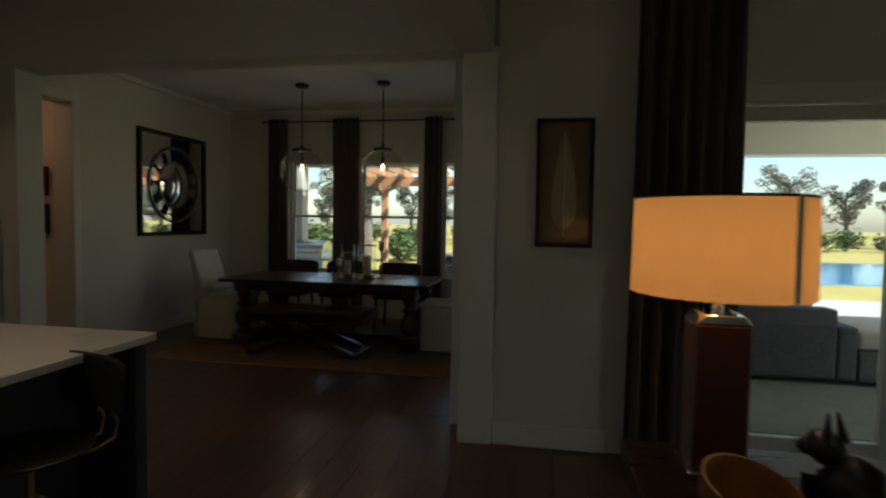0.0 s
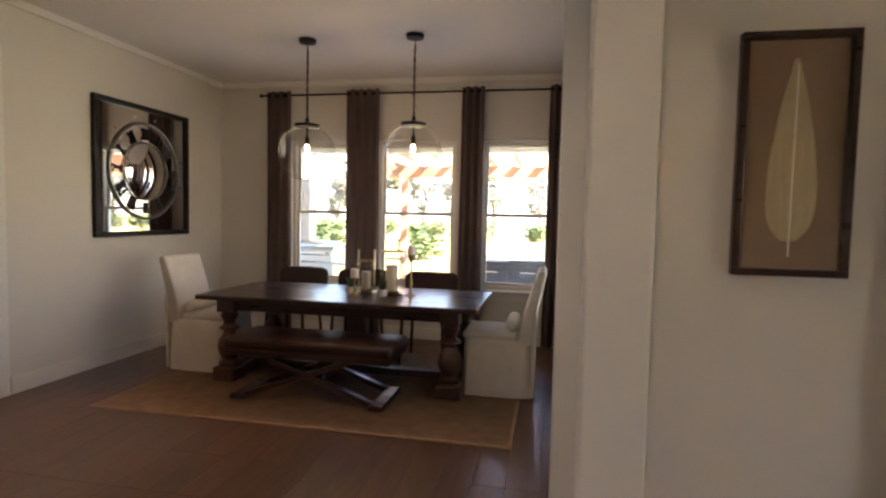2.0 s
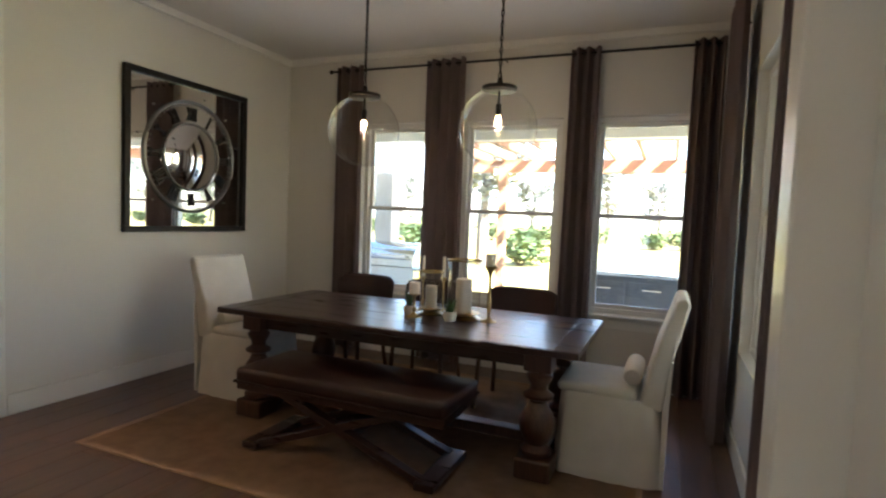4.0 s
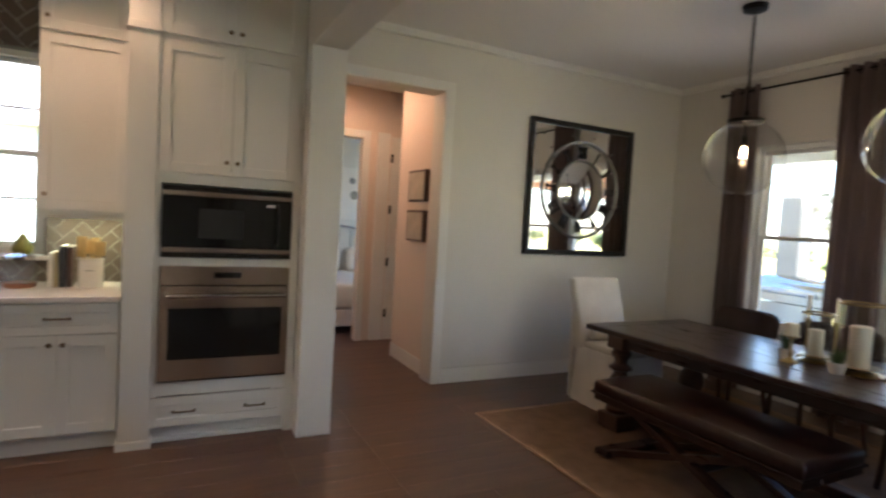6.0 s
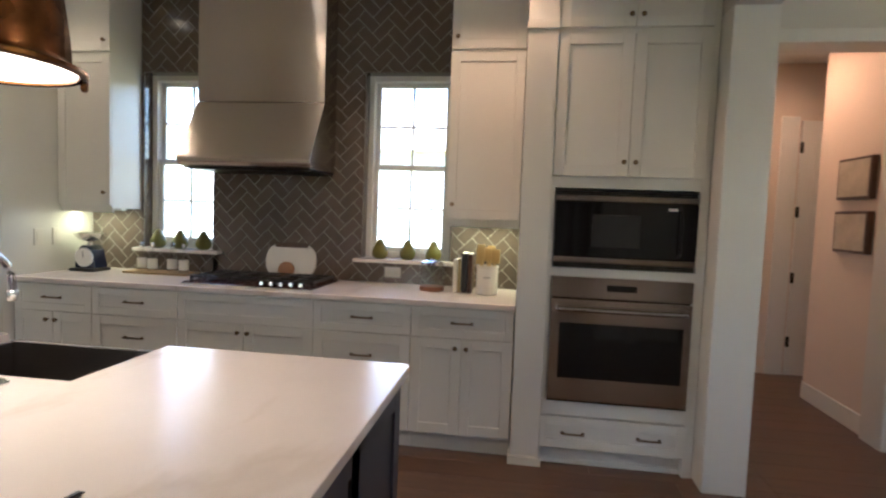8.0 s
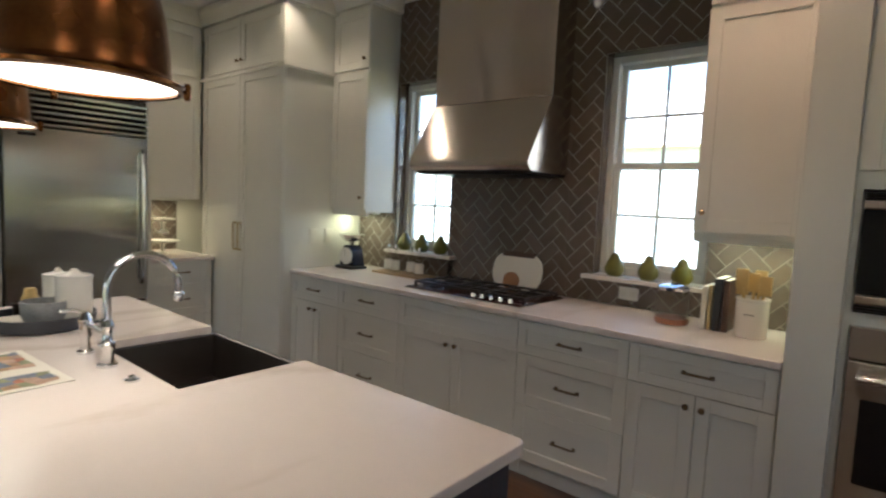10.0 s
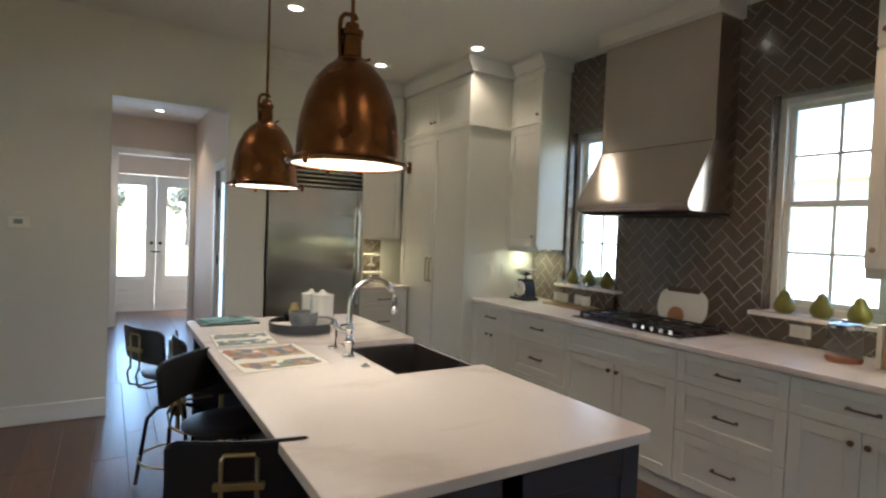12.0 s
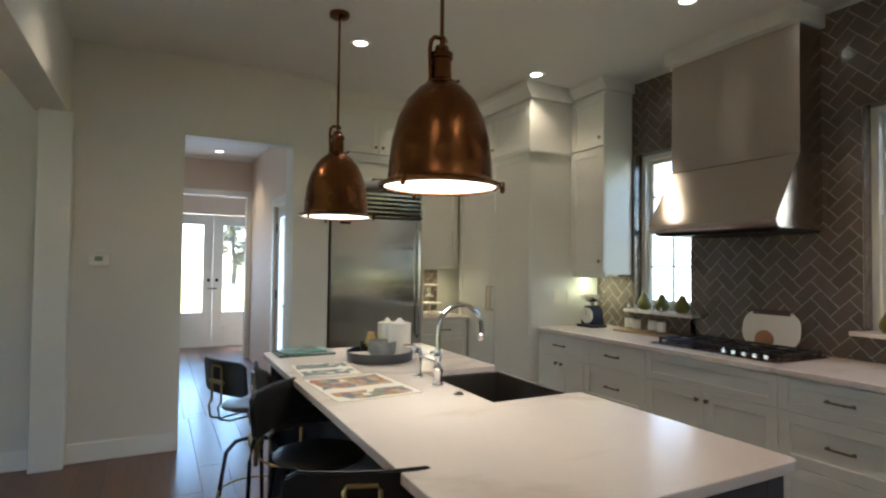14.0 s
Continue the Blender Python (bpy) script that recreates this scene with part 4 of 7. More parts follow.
def curtain(x0, x1, y, z0, z1, rz=0, at=(0, 0), folds=4, label="dark taupe grommet curtain hanging in folds"):
    """A folded panel along x, hung from a rod."""
    w = x1 - x0
    t = thing("curtain", at[0] if rz else x0, at[1] if rz else y, z0, label, "curtain", "curtains", rz=rz)
    bm = bmesh.new()
    nx, nz = folds * 10, 14
    rnd = random.Random(int(abs(x0) * 1000 + folds))
    ph = [rnd.uniform(-0.5, 0.5) for _ in range(folds + 2)]
    rows = []
    for j in range(nz + 1):
        v = j / nz
        row = []
        for i in range(nx + 1):
            u = i / nx
            k = u * folds
            a = 2 * math.pi * k
            amp = 0.042 + 0.012 * (1 - v) * math.sin(1.7 * k + ph[0] * 4)
            flare = 1 + 0.10 * (1 - v) ** 2
            row.append(bm.verts.new(((u - 0.5) * w * flare + w / 2 + 0.012 * (1 - v) * math.sin(5 * u + ph[1] * 6), amp * math.sin(a + 0.35 * (1 - v) * math.sin(k * 1.3 + ph[1])), v * (z1 - z0))))
        rows.append(row)
    for a, b in zip(rows, rows[1:]):
        for i in range(nx):
            bm.faces.new((a[i], a[i + 1], b[i + 1], b[i]))
    bmesh.ops.solidify(bm, geom=bm.faces[:], thickness=0.004)
    part("panel", bm, M_CURT, t, "", True)
    for i in range(folds * 2):
        x = (i + 0.5) / (folds * 2) * w
        part("grommet", tube(bmesh.new(), [(0.024 * math.cos(radians(q)), 0, 0.024 * math.sin(radians(q))) for q in range(0, 360, 30)], 0.004, 6, True), M_IRON, t, "", True, pose(x, 0.002, z1 - z0 - 0.045, 0, 0, 75))
    return t


def rod(p0, p1, label="thin black iron curtain rod with brackets"):
    a, b = Vector(p0), Vector(p1)
    t = thing("curtain_rod", *a, label, "curtain rod")
    d = b - a
    part("pole", tube(bmesh.new(), [(0, 0, 0), d], 0.011, 10), M_IRON, t, "", True)
    for p in (Vector((0, 0, 0)), d):
        bm = bmesh.new()
        bmesh.ops.create_icosphere(bm, subdivisions=2, radius=0.022, matrix=Matrix.Translation(p))
        part("finial", bm, M_IRON, t, "", True)
    return t


ROD_Y, ROD_Z = YN - 0.10, 2.86
t = rod((-4.36, ROD_Y, ROD_Z), (-0.72, ROD_Y, ROD_Z))
for x in (-4.30, -2.5, -0.78):
    part("bracket", tube(bmesh.new(), [(x + 4.36, 0, 0), (x + 4.36, 0.098, 0.0)], 0.007, 6), M_IRON, t)
for x0, x1, f in ((-4.28, -3.97, 3), (-3.27, -2.87, 4), (-1.90, -1.65, 3), (-0.93, -0.70, 3)):
    curtain(x0, x1, ROD_Y, 0.02, ROD_Z + 0.045, folds=f)
rx = XE - 0.10
t = rod((rx, 5.05, ROD_Z), (rx, 7.98, ROD_Z))
for y in (5.1, 7.9):
    part("bracket", tube(bmesh.new(), [(0, y - 5.05, 0), (0.098, y - 5.05, 0)], 0.007, 6), M_IRON, t)
curtain(0, 0.55, 0, 0.02, ROD_Z + 0.045, 90, (rx, 7.35), 5)
curtain(0.01, 0.56, 0, 0.02, ROD_Z + 0.045, 90, (rx, 5.10), 5)

# rug
t = thing("area_rug", -2.62, 6.80, 0.0, "large flat woven tan jute rug", "rug")
bm = bmesh.new()
n = 40
vs = [[bm.verts.new((-1.53 + 3.06 * i / n, -1.23 + 2.46 * j / n, 0.010 + 0.0015 * noise.noise((i * 0.7, j * 0.7, 0)))) for j in range(n + 1)] for i in range(n + 1)]
for i in range(n):
    for j in range(n):
        bm.faces.new((vs[i][j], vs[i + 1][j], vs[i + 1][j + 1], vs[i][j + 1]))
bmesh.ops.solidify(bm, geom=bm.faces[:], thickness=0.007)
part("weave", bm, M_RUG, t, "", True)
for x0, x1, y0, y1 in ((-1.545, 1.545, -1.245, -1.215), (-1.545, 1.545, 1.215, 1.245), (-1.545, -1.515, -1.215, 1.215), (1.515, 1.545, -1.215, 1.215)):
    part("binding", box(x0, x1, y0, y1, 0.002, 0.0155, 0.004), M_RUG, t)

# table
TX0, TX1, TY0_, TY1_ = -3.80, -1.41, 6.26, 7.34
RUGZ = 0.014
t = thing("dining_table", (TX0 + TX1) / 2, (TY0_ + TY1_) / 2, RUGZ, "dark espresso trestle dining table with turned legs", "table")
hx, hy = (TX1 - TX0) / 2, (TY1_ - TY0_) / 2
top = part("tabletop", box(-hx, hx, -hy, hy, 0.70, 0.736, 0.006), M_WOOD, t)
for i in range(5):
    part("plank", box(-hx + 0.14, hx - 0.14, -hy + 0.02 + i * (2 * hy - 0.04) / 5 + 0.001, -hy + 0.02 + (i + 1) * (2 * hy - 0.04) / 5 - 0.001, 0.736, 0.7385, 0.001, 1), M_WOOD, top)
for s in (-1, 1):
    part("breadboard_end", box(s * hx - (0.135 if s > 0 else 0.0), s * hx + (0.135 if s < 0 else 0.0), -hy + 0.012, hy - 0.012, 0.736, 0.7385, 0.001, 1), M_WOOD, top)
part("apron", box(-hx + 0.16, hx - 0.16, -hy + 0.13, -hy + 0.155, 0.60, 0.70, 0.003), M_WOOD, t)
part("apron", box(-hx + 0.16, hx - 0.16, hy - 0.155, hy - 0.13, 0.60, 0.70, 0.003), M_WOOD, t)
PROF = [(0.062, 0.115), (0.085, 0.125), (0.088, 0.15), (0.066, 0.165), (0.058, 0.18), (0.078, 0.21), (0.096, 0.26), (0.098, 0.30), (0.085, 0.345), (0.060, 0.385), (0.048, 0.41), (0.052, 0.425), (0.082, 0.44), (0.085, 0.455), (0.06, 0.47), (0.046, 0.485), (0.050, 0.51), (0.068, 0.54), (0.075, 0.56), (0.06, 0.575), (0.07, 0.59)]
for sx in (-1, 1):
    x = sx * (hx - 0.225)
    for sy in (-1, 1):
        y = sy * (hy - 0.155)
        part("turned_leg", lathe(bmesh.new(), PROF, 24, x, y), M_WOODT, t, "", True)
        part("leg_foot", box(x - 0.10, x + 0.10, y - 0.10, y + 0.10, 0.0, 0.115, 0.012), M_WOODT, t)
        part("leg_cap", box(x - 0.075, x + 0.075, y - 0.075, y + 0.075, 0.59, 0.70, 0.006), M_WOODT, t)
    part("cross_rail", box(x - 0.045, x + 0.045, -hy + 0.25, hy - 0.25, 0.02, 0.10, 0.006), M_WOODT, t)
part("stretcher", box(-hx + 0.27, hx - 0.27, -0.05, 0.05, 0.03, 0.095, 0.008), M_WOODT, t)

# bench
t = thing("dining_bench", -2.66, 6.19, RUGZ, "dark wooden bench with brown leather seat and crossed legs", "bench")
hb, db = 0.67, 0.26
bm = box(-hb, hb, -db, db, 0.385, 0.475, 0.03, 4)
for v in bm.verts:
    if v.co.z > 0.46:
        v.co.z += 0.012 * (1 - (v.co.x / hb) ** 2) * (1 - (v.co.y / db) ** 2) + 0.003 * noise.noise(v.co * 9)
part("cushion", bm, M_LEATHER, t, "brown leather cushion", True)
part("piping", tube(bmesh.new(), [(-hb, -db, 0.392), (hb, -db, 0.392), (hb, db, 0.392), (-hb, db, 0.392)], 0.008, 8, True), M_LEATHER, t, "", True)
part("seat_frame", box(-hb + 0.01, hb - 0.01, -db + 0.01, db - 0.01, 0.345, 0.385, 0.005), M_WOOD, t)
for y in (-0.19, 0.19):
    for s in (-1, 1):
        bm = bmesh.new()
        prism(bm, [(s * 0.62, 0.012), (s * 0.50, 0.012), (-s * 0.42, 0.346), (-s * 0.30, 0.346)], y - 0.03 + (0.001 if s > 0 else 0.002), y + 0.03 + (0.001 if s > 0 else 0.002), "y", 0.004)
        part("cross_leg", bm, M_WOOD, t)
for s in (-1, 1):
    part("foot_bar", box(s * 0.56 - 0.055, s * 0.56 + 0.055, -0.25, 0.25, 0.0, 0.04, 0.008), M_WOOD, t)
part("spine", tube(bmesh.new(), [(0.09, -0.19, 0.18), (0.09, 0.19, 0.18)], 0.022, 10), M_WOOD, t, "", True)

# slipcovered end chairs
def slip_chair(x, y, rz):
    t = thing("slipcovered_chair", x, y, 0.012, "white linen slipcovered dining chair with a bolster", "chair", "slipcovered end chairs", rz=rz)
    bm = bmesh.new()
    n, prof = 44, []
    for i in range(n):
        a = 2 * math.pi * i / n
        c, s = math.cos(a), math.sin(a)
        k = 1 / max(abs(c), abs(s)) ** 0.82
        prof.append((c * k, s * k, i))
    rings = []
    for z, sx, sy, f in ((0.0, 0.285, 0.30, 1.0), (0.12, 0.28, 0.295, 0.7), (0.30, 0.275, 0.285, 0.3), (0.44, 0.268, 0.275, 0.05), (0.462, 0.255, 0.262, 0)):
        rings.append([bm.verts.new((c * sx * (1 + 0.018 * f * math.sin(i * 2.3)), 0.02 + s * sy * (1 + 0.018 * f * math.sin(i * 1.9 + 1)), z)) for c, s, i in prof])
    for a, b in zip(rings, rings[1:]):
        for i in range(n):
            bm.faces.new((a[i], a[(i + 1) % n], b[(i + 1) % n], b[i]))
    bm.faces.new(rings[-1])
    part("skirt", bm, M_LINEN, t, "", True)
    bm = box(-0.255, 0.255, -0.26, 0.17, 0.455, 0.515, 0.028, 4)
    part("seat_cushion", bm, M_LINEN, t, "", True)
    bm = bmesh.new()
    poly = [(0.175, 0.42), (0.30, 0.42), (0.335, 0.70), (0.405, 1.00), (0.38, 1.03), (0.335, 1.02), (0.24, 0.72)]
    prism(bm, poly, -0.255, 0.255, "x")
    bmesh.ops.bevel(bm, geom=[e for e in bm.edges if e.calc_face_angle(0) > 0.9], offset=0.022, segments=3, affect="EDGES", profile=0.6)
    part("backrest", bm, M_LINEN, t, "", True)
    bm = bmesh.new()
    prism(bm, [(0.30, 0.012), (0.322, 0.008), (0.328, 0.45), (0.335, 0.69), (0.325, 0.70), (0.295, 0.42)], -0.262, 0.262, "x")
    part("back_skirt", bm, M_LINEN, t)
    bm = lathe(bmesh.new(), [(0.016, -0.20), (0.040, -0.195), (0.050, -0.17), (0.054, 0.0), (0.050, 0.17), (0.040, 0.195), (0.016, 0.20)], 20)
    bmesh.ops.transform(bm, matrix=pose(0, 0.135, 0.572, 0, 90, 0), verts=bm.verts[:])
    part("bolster", bm, M_LINEN, t, "small cylindrical cream bolster", True)
    return t


slip_chair(-3.98, 6.81, 90)
slip_chair(-1.30, 6.79, -90)

# leather side chairs
def leather_chair(x, y, rz=0):
    t = thing("leather_dining_chair", x, y, 0.013, "brown leather dining chair with curved back and wooden legs", "chair", "leather side chairs", rz=rz)
    bm = box(-0.24, 0.24, -0.23, 0.22, 0.43, 0.50, 0.025, 3)
    part("seat", bm, M_LEATHER, t, "", True)
    bm = bmesh.new()
    n = 12
    vs = []
    for i in range(n + 1):
        u = -1 + 2 * i / n
        yb = 0.235 - 0.075 * u * u
        lo, hi = 0.56 + 0.03 * u * u, 0.865 - 0.05 * max(0, abs(u) - 0.75) ** 1.2 * 4
        vs.append([bm.verts.new(p) for p in ((0.28 * u, yb, lo), (0.28 * u, yb + 0.035, lo), (0.285 * u, yb + 0.075, hi), (0.285 * u, yb + 0.035, hi))])
    for a, b in zip(vs, vs[1:]):
        for k in range(4):
            bm.faces.new((a[k], a[(k + 1) % 4], b[(k + 1) % 4], b[k]))
    bm.faces.new(vs[0][::-1])
    bm.faces.new(vs[-1])
    bmesh.ops.recalc_face_normals(bm, faces=bm.faces[:])
    bmesh.ops.bevel(bm, geom=[e for e in bm.edges if e.calc_face_angle(0) > 0.6], offset=0.014, segments=3, affect="EDGES")
    part("backrest", bm, M_LEATHER, t, "", True)
    for x0, y0, dx, dy in ((-0.20, -0.19, -0.02, -0.03), (0.20, -0.19, 0.02, -0.03), (-0.19, 0.19, -0.03, 0.06), (0.19, 0.19, 0.03, 0.06)):
        bm = bmesh.new()
        tube(bm, [(x0, y0, 0.435), (x0 + dx * 0.4, y0 + dy * 0.3, 0.22), (x0 + dx, y0 + dy, 0.002)], 0.017, 8)
        part("leg", bm, M_WOODT, t, "", True)
    for x0 in (-0.17, 0.17):
        part("back_post", tube(bmesh.new(), [(x0, 0.19, 0.44), (x0, 0.225, 0.62)], 0.015, 8), M_WOODT, t, "", True)
    return t


lc = leather_chair(-2.07, 7.46)
copy_thing(lc, pose(-2.80, 7.48, 0.013, 0, 0, 2))
copy_thing(lc, pose(-3.49, 7.45, 0.013, 0, 0, -3))

# table centrepiece
TZ = RUGZ + 0.7388


def hurricane(x, y, r, h, hc):
    t = thing("hurricane_lantern", x, y, TZ, "clear glass hurricane lantern on a brass foot with candle", "candle holder", "lanterns on the table")
    part("foot", lathe(bmesh.new(), [(r * 0.95, 0.0), (r * 1.05, 0.006), (r * 0.8, 0.016), (r * 0.5, 0.022), (r * 0.9, 0.035), (r * 0.98, 0.042)], 24), M_BRASS, t, "brass foot", True)
    part("glass", lathe(bmesh.new(), [(r * 0.94, 0.043), (r * 0.94, h)], 28, cap=False), M_GLOBE, t)
    part("rim", tube(bmesh.new(), [(r * 0.96 * math.cos(radians(q)), r * 0.96 * math.sin(radians(q)), h) for q in range(0, 360, 15)], 0.006, 8, True), M_BRASS, t, "brass rim", True)
    part("candle", lathe(bmesh.new(), [(r * 0.46, 0.042), (r * 0.46, hc), (r * 0.40, hc + 0.004)], 20), M_WAX, t, "ivory pillar candle", True)


hurricane(-2.25, 6.83, 0.115, 0.385, 0.26)
hurricane(-2.50, 6.87, 0.085, 0.29, 0.19)


def candlestick(x, y, h, r, hc, stem=0.009):
    t = thing("candlestick", x, y, TZ, "slim brass candlestick with an ivory candle", "candlestick", "candlesticks on the table")
    part("stand", lathe(bmesh.new(), [(0.055, 0.0), (0.052, 0.006), (0.02, 0.016), (stem, 0.03), (stem * 1.6, h * 0.35), (stem, h * 0.42), (stem, h * 0.8), (stem * 2, h * 0.9), (max(r, 0.02) * 1.15, h - 0.006), (max(r, 0.02) * 1.2, h)], 18), M_BRASS, t, "", True)
    part("candle", lathe(bmesh.new(), [(r, h), (r, h + hc), (r * 0.8, h + hc + 0.003)], 14), M_WAX, t, "ivory candle", True)


candlestick(-2.07, 6.82, 0.36, 0.034, 0.075)
candlestick(-2.55, 6.71, 0.155, 0.036, 0.07)
candlestick(-2.61, 6.97, 0.24, 0.011, 0.14, 0.006)
candlestick(-2.47, 7.01, 0.24, 0.011, 0.14, 0.006)


def potted(x, y):
    t = thing("potted_grass", x, y, TZ, "small green grass plant in a pale pot", "plant", "small plants on the table")
    part("pot", lathe(bmesh.new(), [(0.035, 0.0), (0.044, 0.03), (0.045, 0.062), (0.038, 0.062), (0.036, 0.05)], 18), M_CERAMIC, t, "", True)
    bm = bmesh.new()
    rnd = random.Random(int(-x * 100))
    for k in range(70):
        a, l, r0 = rnd.uniform(0, 6.28), rnd.uniform(0.05, 0.11), rnd.uniform(0, 0.026)
        bx0, by0 = r0 * math.cos(a), r0 * math.sin(a)
        dx, dy = math.cos(a + rnd.uniform(-1, 1)) * 0.04, math.sin(a + rnd.uniform(-1, 1)) * 0.04
        p = [Vector((bx0, by0, 0.05)), Vector((bx0 + dx * 0.4, by0 + dy * 0.4, 0.05 + l * 0.65)), Vector((bx0 + dx, by0 + dy, 0.05 + l))]
        s = Vector((-math.sin(a), math.cos(a), 0)) * 0.003
        q = [bm.verts.new(v) for v in (p[0] - s, p[0] + s, p[1] + s, p[1] - s, p[2])]
        bm.faces.new(q[:4])
        bm.faces.new((q[3], q[2], q[4]))
    part("blades", bm, M_LEAF, t)


potted(-2.61, 6.77)
potted(-2.29, 6.70)

# globe pendants
def globe(x, y):
    t = thing("globe_pendant", x, y, 2.01, "clear glass globe pendant with bronze cap and chain", "pendant lamp", "globe pendants")
    bm = bmesh.new()
    prof = [(0.256 * math.sin(radians(a)), -0.256 * math.cos(radians(a))) for a in range(2, 160, 6)]
    lathe(bm, prof, 40, cap=False)
    part("globe", bm, M_GLOBE, t, "clear blown glass globe", True)
    part("cap", lathe(bmesh.new(), [(0.10, 0.232), (0.115, 0.238), (0.115, 0.262), (0.06, 0.272), (0.02, 0.285), (0.015, 0.32)], 28), M_IRON, t, "dark bronze cap", True)
    part("socket", lathe(bmesh.new(), [(0.012, 0.075), (0.02, 0.08), (0.02, 0.15), (0.008, 0.155), (0.008, 0.235)], 14), M_IRON, t, "", True)
    part("bulb", lathe(bmesh.new(), [(0.004, 0.015), (0.014, 0.024), (0.019, 0.042), (0.015, 0.062), (0.011, 0.078)], 16), M_BULB, t, "glowing filament bulb", True)
    for k in range(16):
        z = 0.335 + k * 0.040
        pts = [(0.010 * math.cos(radians(q)), 0, z + 0.026 * math.sin(radians(q))) for q in range(0, 360, 30)]
        part("chain_link", tube(bmesh.new(), pts, 0.0035, 6, True), M_IRON, t, "", True, pose(0, 0, 0, 0, 0, 90 * (k % 2)))
    part("cord", tube(bmesh.new(), [(0.004, 0.003, 0.31), (-0.004, -0.003, 0.6), (0.003, 0, 1.01)], 0.003, 6), M_IRON, t)
    part("canopy", lathe(bmesh.new(), [(0.03, 0.985), (0.075, 0.995), (0.08, 1.029)], 24), M_IRON, t, "", True)
    lamp("globe_bulb", "POINT", pose(x, y, 2.0), 0.9, WARM, 0.03)


globe(-3.11, 6.93)
globe(-2.10, 6.93)

# mirror clock on the west wall
t = thing("mirror_clock", XW, 7.08, 1.847, "large square mirrored wall clock with roman numerals", "wall clock", rz=90)
H = 0.65
for x0, x1, z0, z1 in ((-H, H, H - 0.05, H), (-H, H, -H, -H + 0.05), (-H, -H + 0.05, -H + 0.05, H - 0.05), (H - 0.05, H, -H + 0.05, H - 0.05)):
    part("frame_side", box(x0, x1, -0.045, -0.002, z0, z1, 0.005), M_IRON, t, "dark iron frame")
part("mirror_plate", box(-H + 0.045, H - 0.045, -0.020, -0.012, -H + 0.045, H - 0.045), M_MIRROR, t, "silvered mirror plate")


def ring(r, th, y, name, m):
    pts = [(r * math.cos(radians(q)), y, r * math.sin(radians(q))) for q in range(0, 360, 6)]
    return part(name, tube(bmesh.new(), pts, th, 8, True), m, t, "", True)


M_GREYMET = mat("pewter", (0.28, 0.275, 0.265), 0.4, metal=0.9, var=0.15)
dial = ring(0.475, 0.013, -0.032, "outer_ring", M_GREYMET)
ring(0.292, 0.008, -0.036, "inner_ring", M_GREYMET)
for q in range(60):
    a = radians(q * 6)
    bm = bmesh.new()
    bmesh.ops.create_icosphere(bm, subdivisions=1, radius=0.009, matrix=Matrix.Translation((0.447 * math.cos(a), -0.036, 0.447 * math.sin(a))))
    part("stud", bm, M_CHROME, dial, "", True)
for q in range(12):
    a = radians(15 + q * 30)
    bm = bmesh.new()
    bmesh.ops.create_icosphere(bm, subdivisions=1, radius=0.011, matrix=Matrix.Translation((0.545 * math.cos(a), -0.026, 0.545 * math.sin(a))))
    part("rosette", bm, M_CHROME, t, "", True)
STROKES = {1: "I", 2: "II", 3: "III", 4: "IIII", 5: "V", 6: "VI", 7: "VII", 8: "VIII", 9: "IX", 10: "X", 11: "XI", 12: "XII"}
for hour, s in STROKES.items():
    wd = {"I": 0.024, "V": 0.05, "X": 0.052}
    full = sum(wd[c] for c in s)
    x = -full / 2
    turn = pose(0, 0, 0, 0, 30 * hour, 0)
    for c in s:
        x0, x1 = x + 0.004, x + wd[c] - 0.004
        if c == "I":
            lines = [((x0 + x1) / 2, (x0 + x1) / 2)]
        else:
            lines = [(x0, (x0 + x1) / 2), (x1, (x0 + x1) / 2)] if c == "V" else [(x0, x1), (x1, x0)]
        for a0, a1 in lines:
            part("numeral_stroke", prism(bmesh.new(), [(a0 - 0.005, 0.425), (a0 + 0.005, 0.425), (a1 + 0.005, 0.315), (a1 - 0.005, 0.315)], -0.034, -0.024, "y"), M_IRON, dial, at=turn)
        x += wd[c]
    for z in (0.423, 0.317):
        part("numeral_serif", box(-full / 2, full / 2, -0.033, -0.025, z - 0.004, z + 0.004), M_IRON, dial, at=turn)
bm = lathe(bmesh.new(), [(0.285 * k / 8, 0.075 * (1 - (k / 8) ** 2)) for k in range(8, 0, -1)] + [(0.002, 0.075)], 40)
bmesh.ops.transform(bm, matrix=pose(0, -0.028, 0, 90, 0, 0), verts=bm.verts[:])
part("convex_mirror", bm, M_MIRROR, t, "convex mirror disc", True)

# trim along the walls
def trim(name, pieces, label="cream painted baseboard"):
    ob = new(name)
    tagged(ob, label, "trim", kind="structure")
    for x0, x1, y0, y1, z0, z1 in pieces:
        part("board", box(x0, x1, y0, y1, z0, z1, 0.004, 1), M_TRIM, ob)


BH, BT = 0.14, 0.016
trim("baseboard", [(XW + 0.001, XW + BT, 5.63, YN - 0.001, 0, BH), (XW + BT, XE - 0.001, YN - BT, YN - 0.001, 0, BH), (XE - BT, XE - 0.001, 4.46, YN - BT, 0, BH),
                   (-0.525, 0.18, YL - BT, YL - 0.001, 0, BH), (-1.515, -0.802, YS + 0.001, YS + BT, 0, BH), (-0.598, XR, YS + 0.001, YS + BT, 0, BH),
                   (-6.04, XW - OUT, 5.58 - BT, 5.579, 0, BH), (XW + 0.001, XW + BT, 4.415, 4.44, 0, BH)])
trim("crown_trim", [(XW + 0.001, XW + 0.05, 4.44, YN, CEIL - 0.06, CEIL - 0.001), (XW + 0.05, XE, YN - 0.05, YN - 0.001, CEIL - 0.06, CEIL - 0.001)], "cream painted crown moulding")
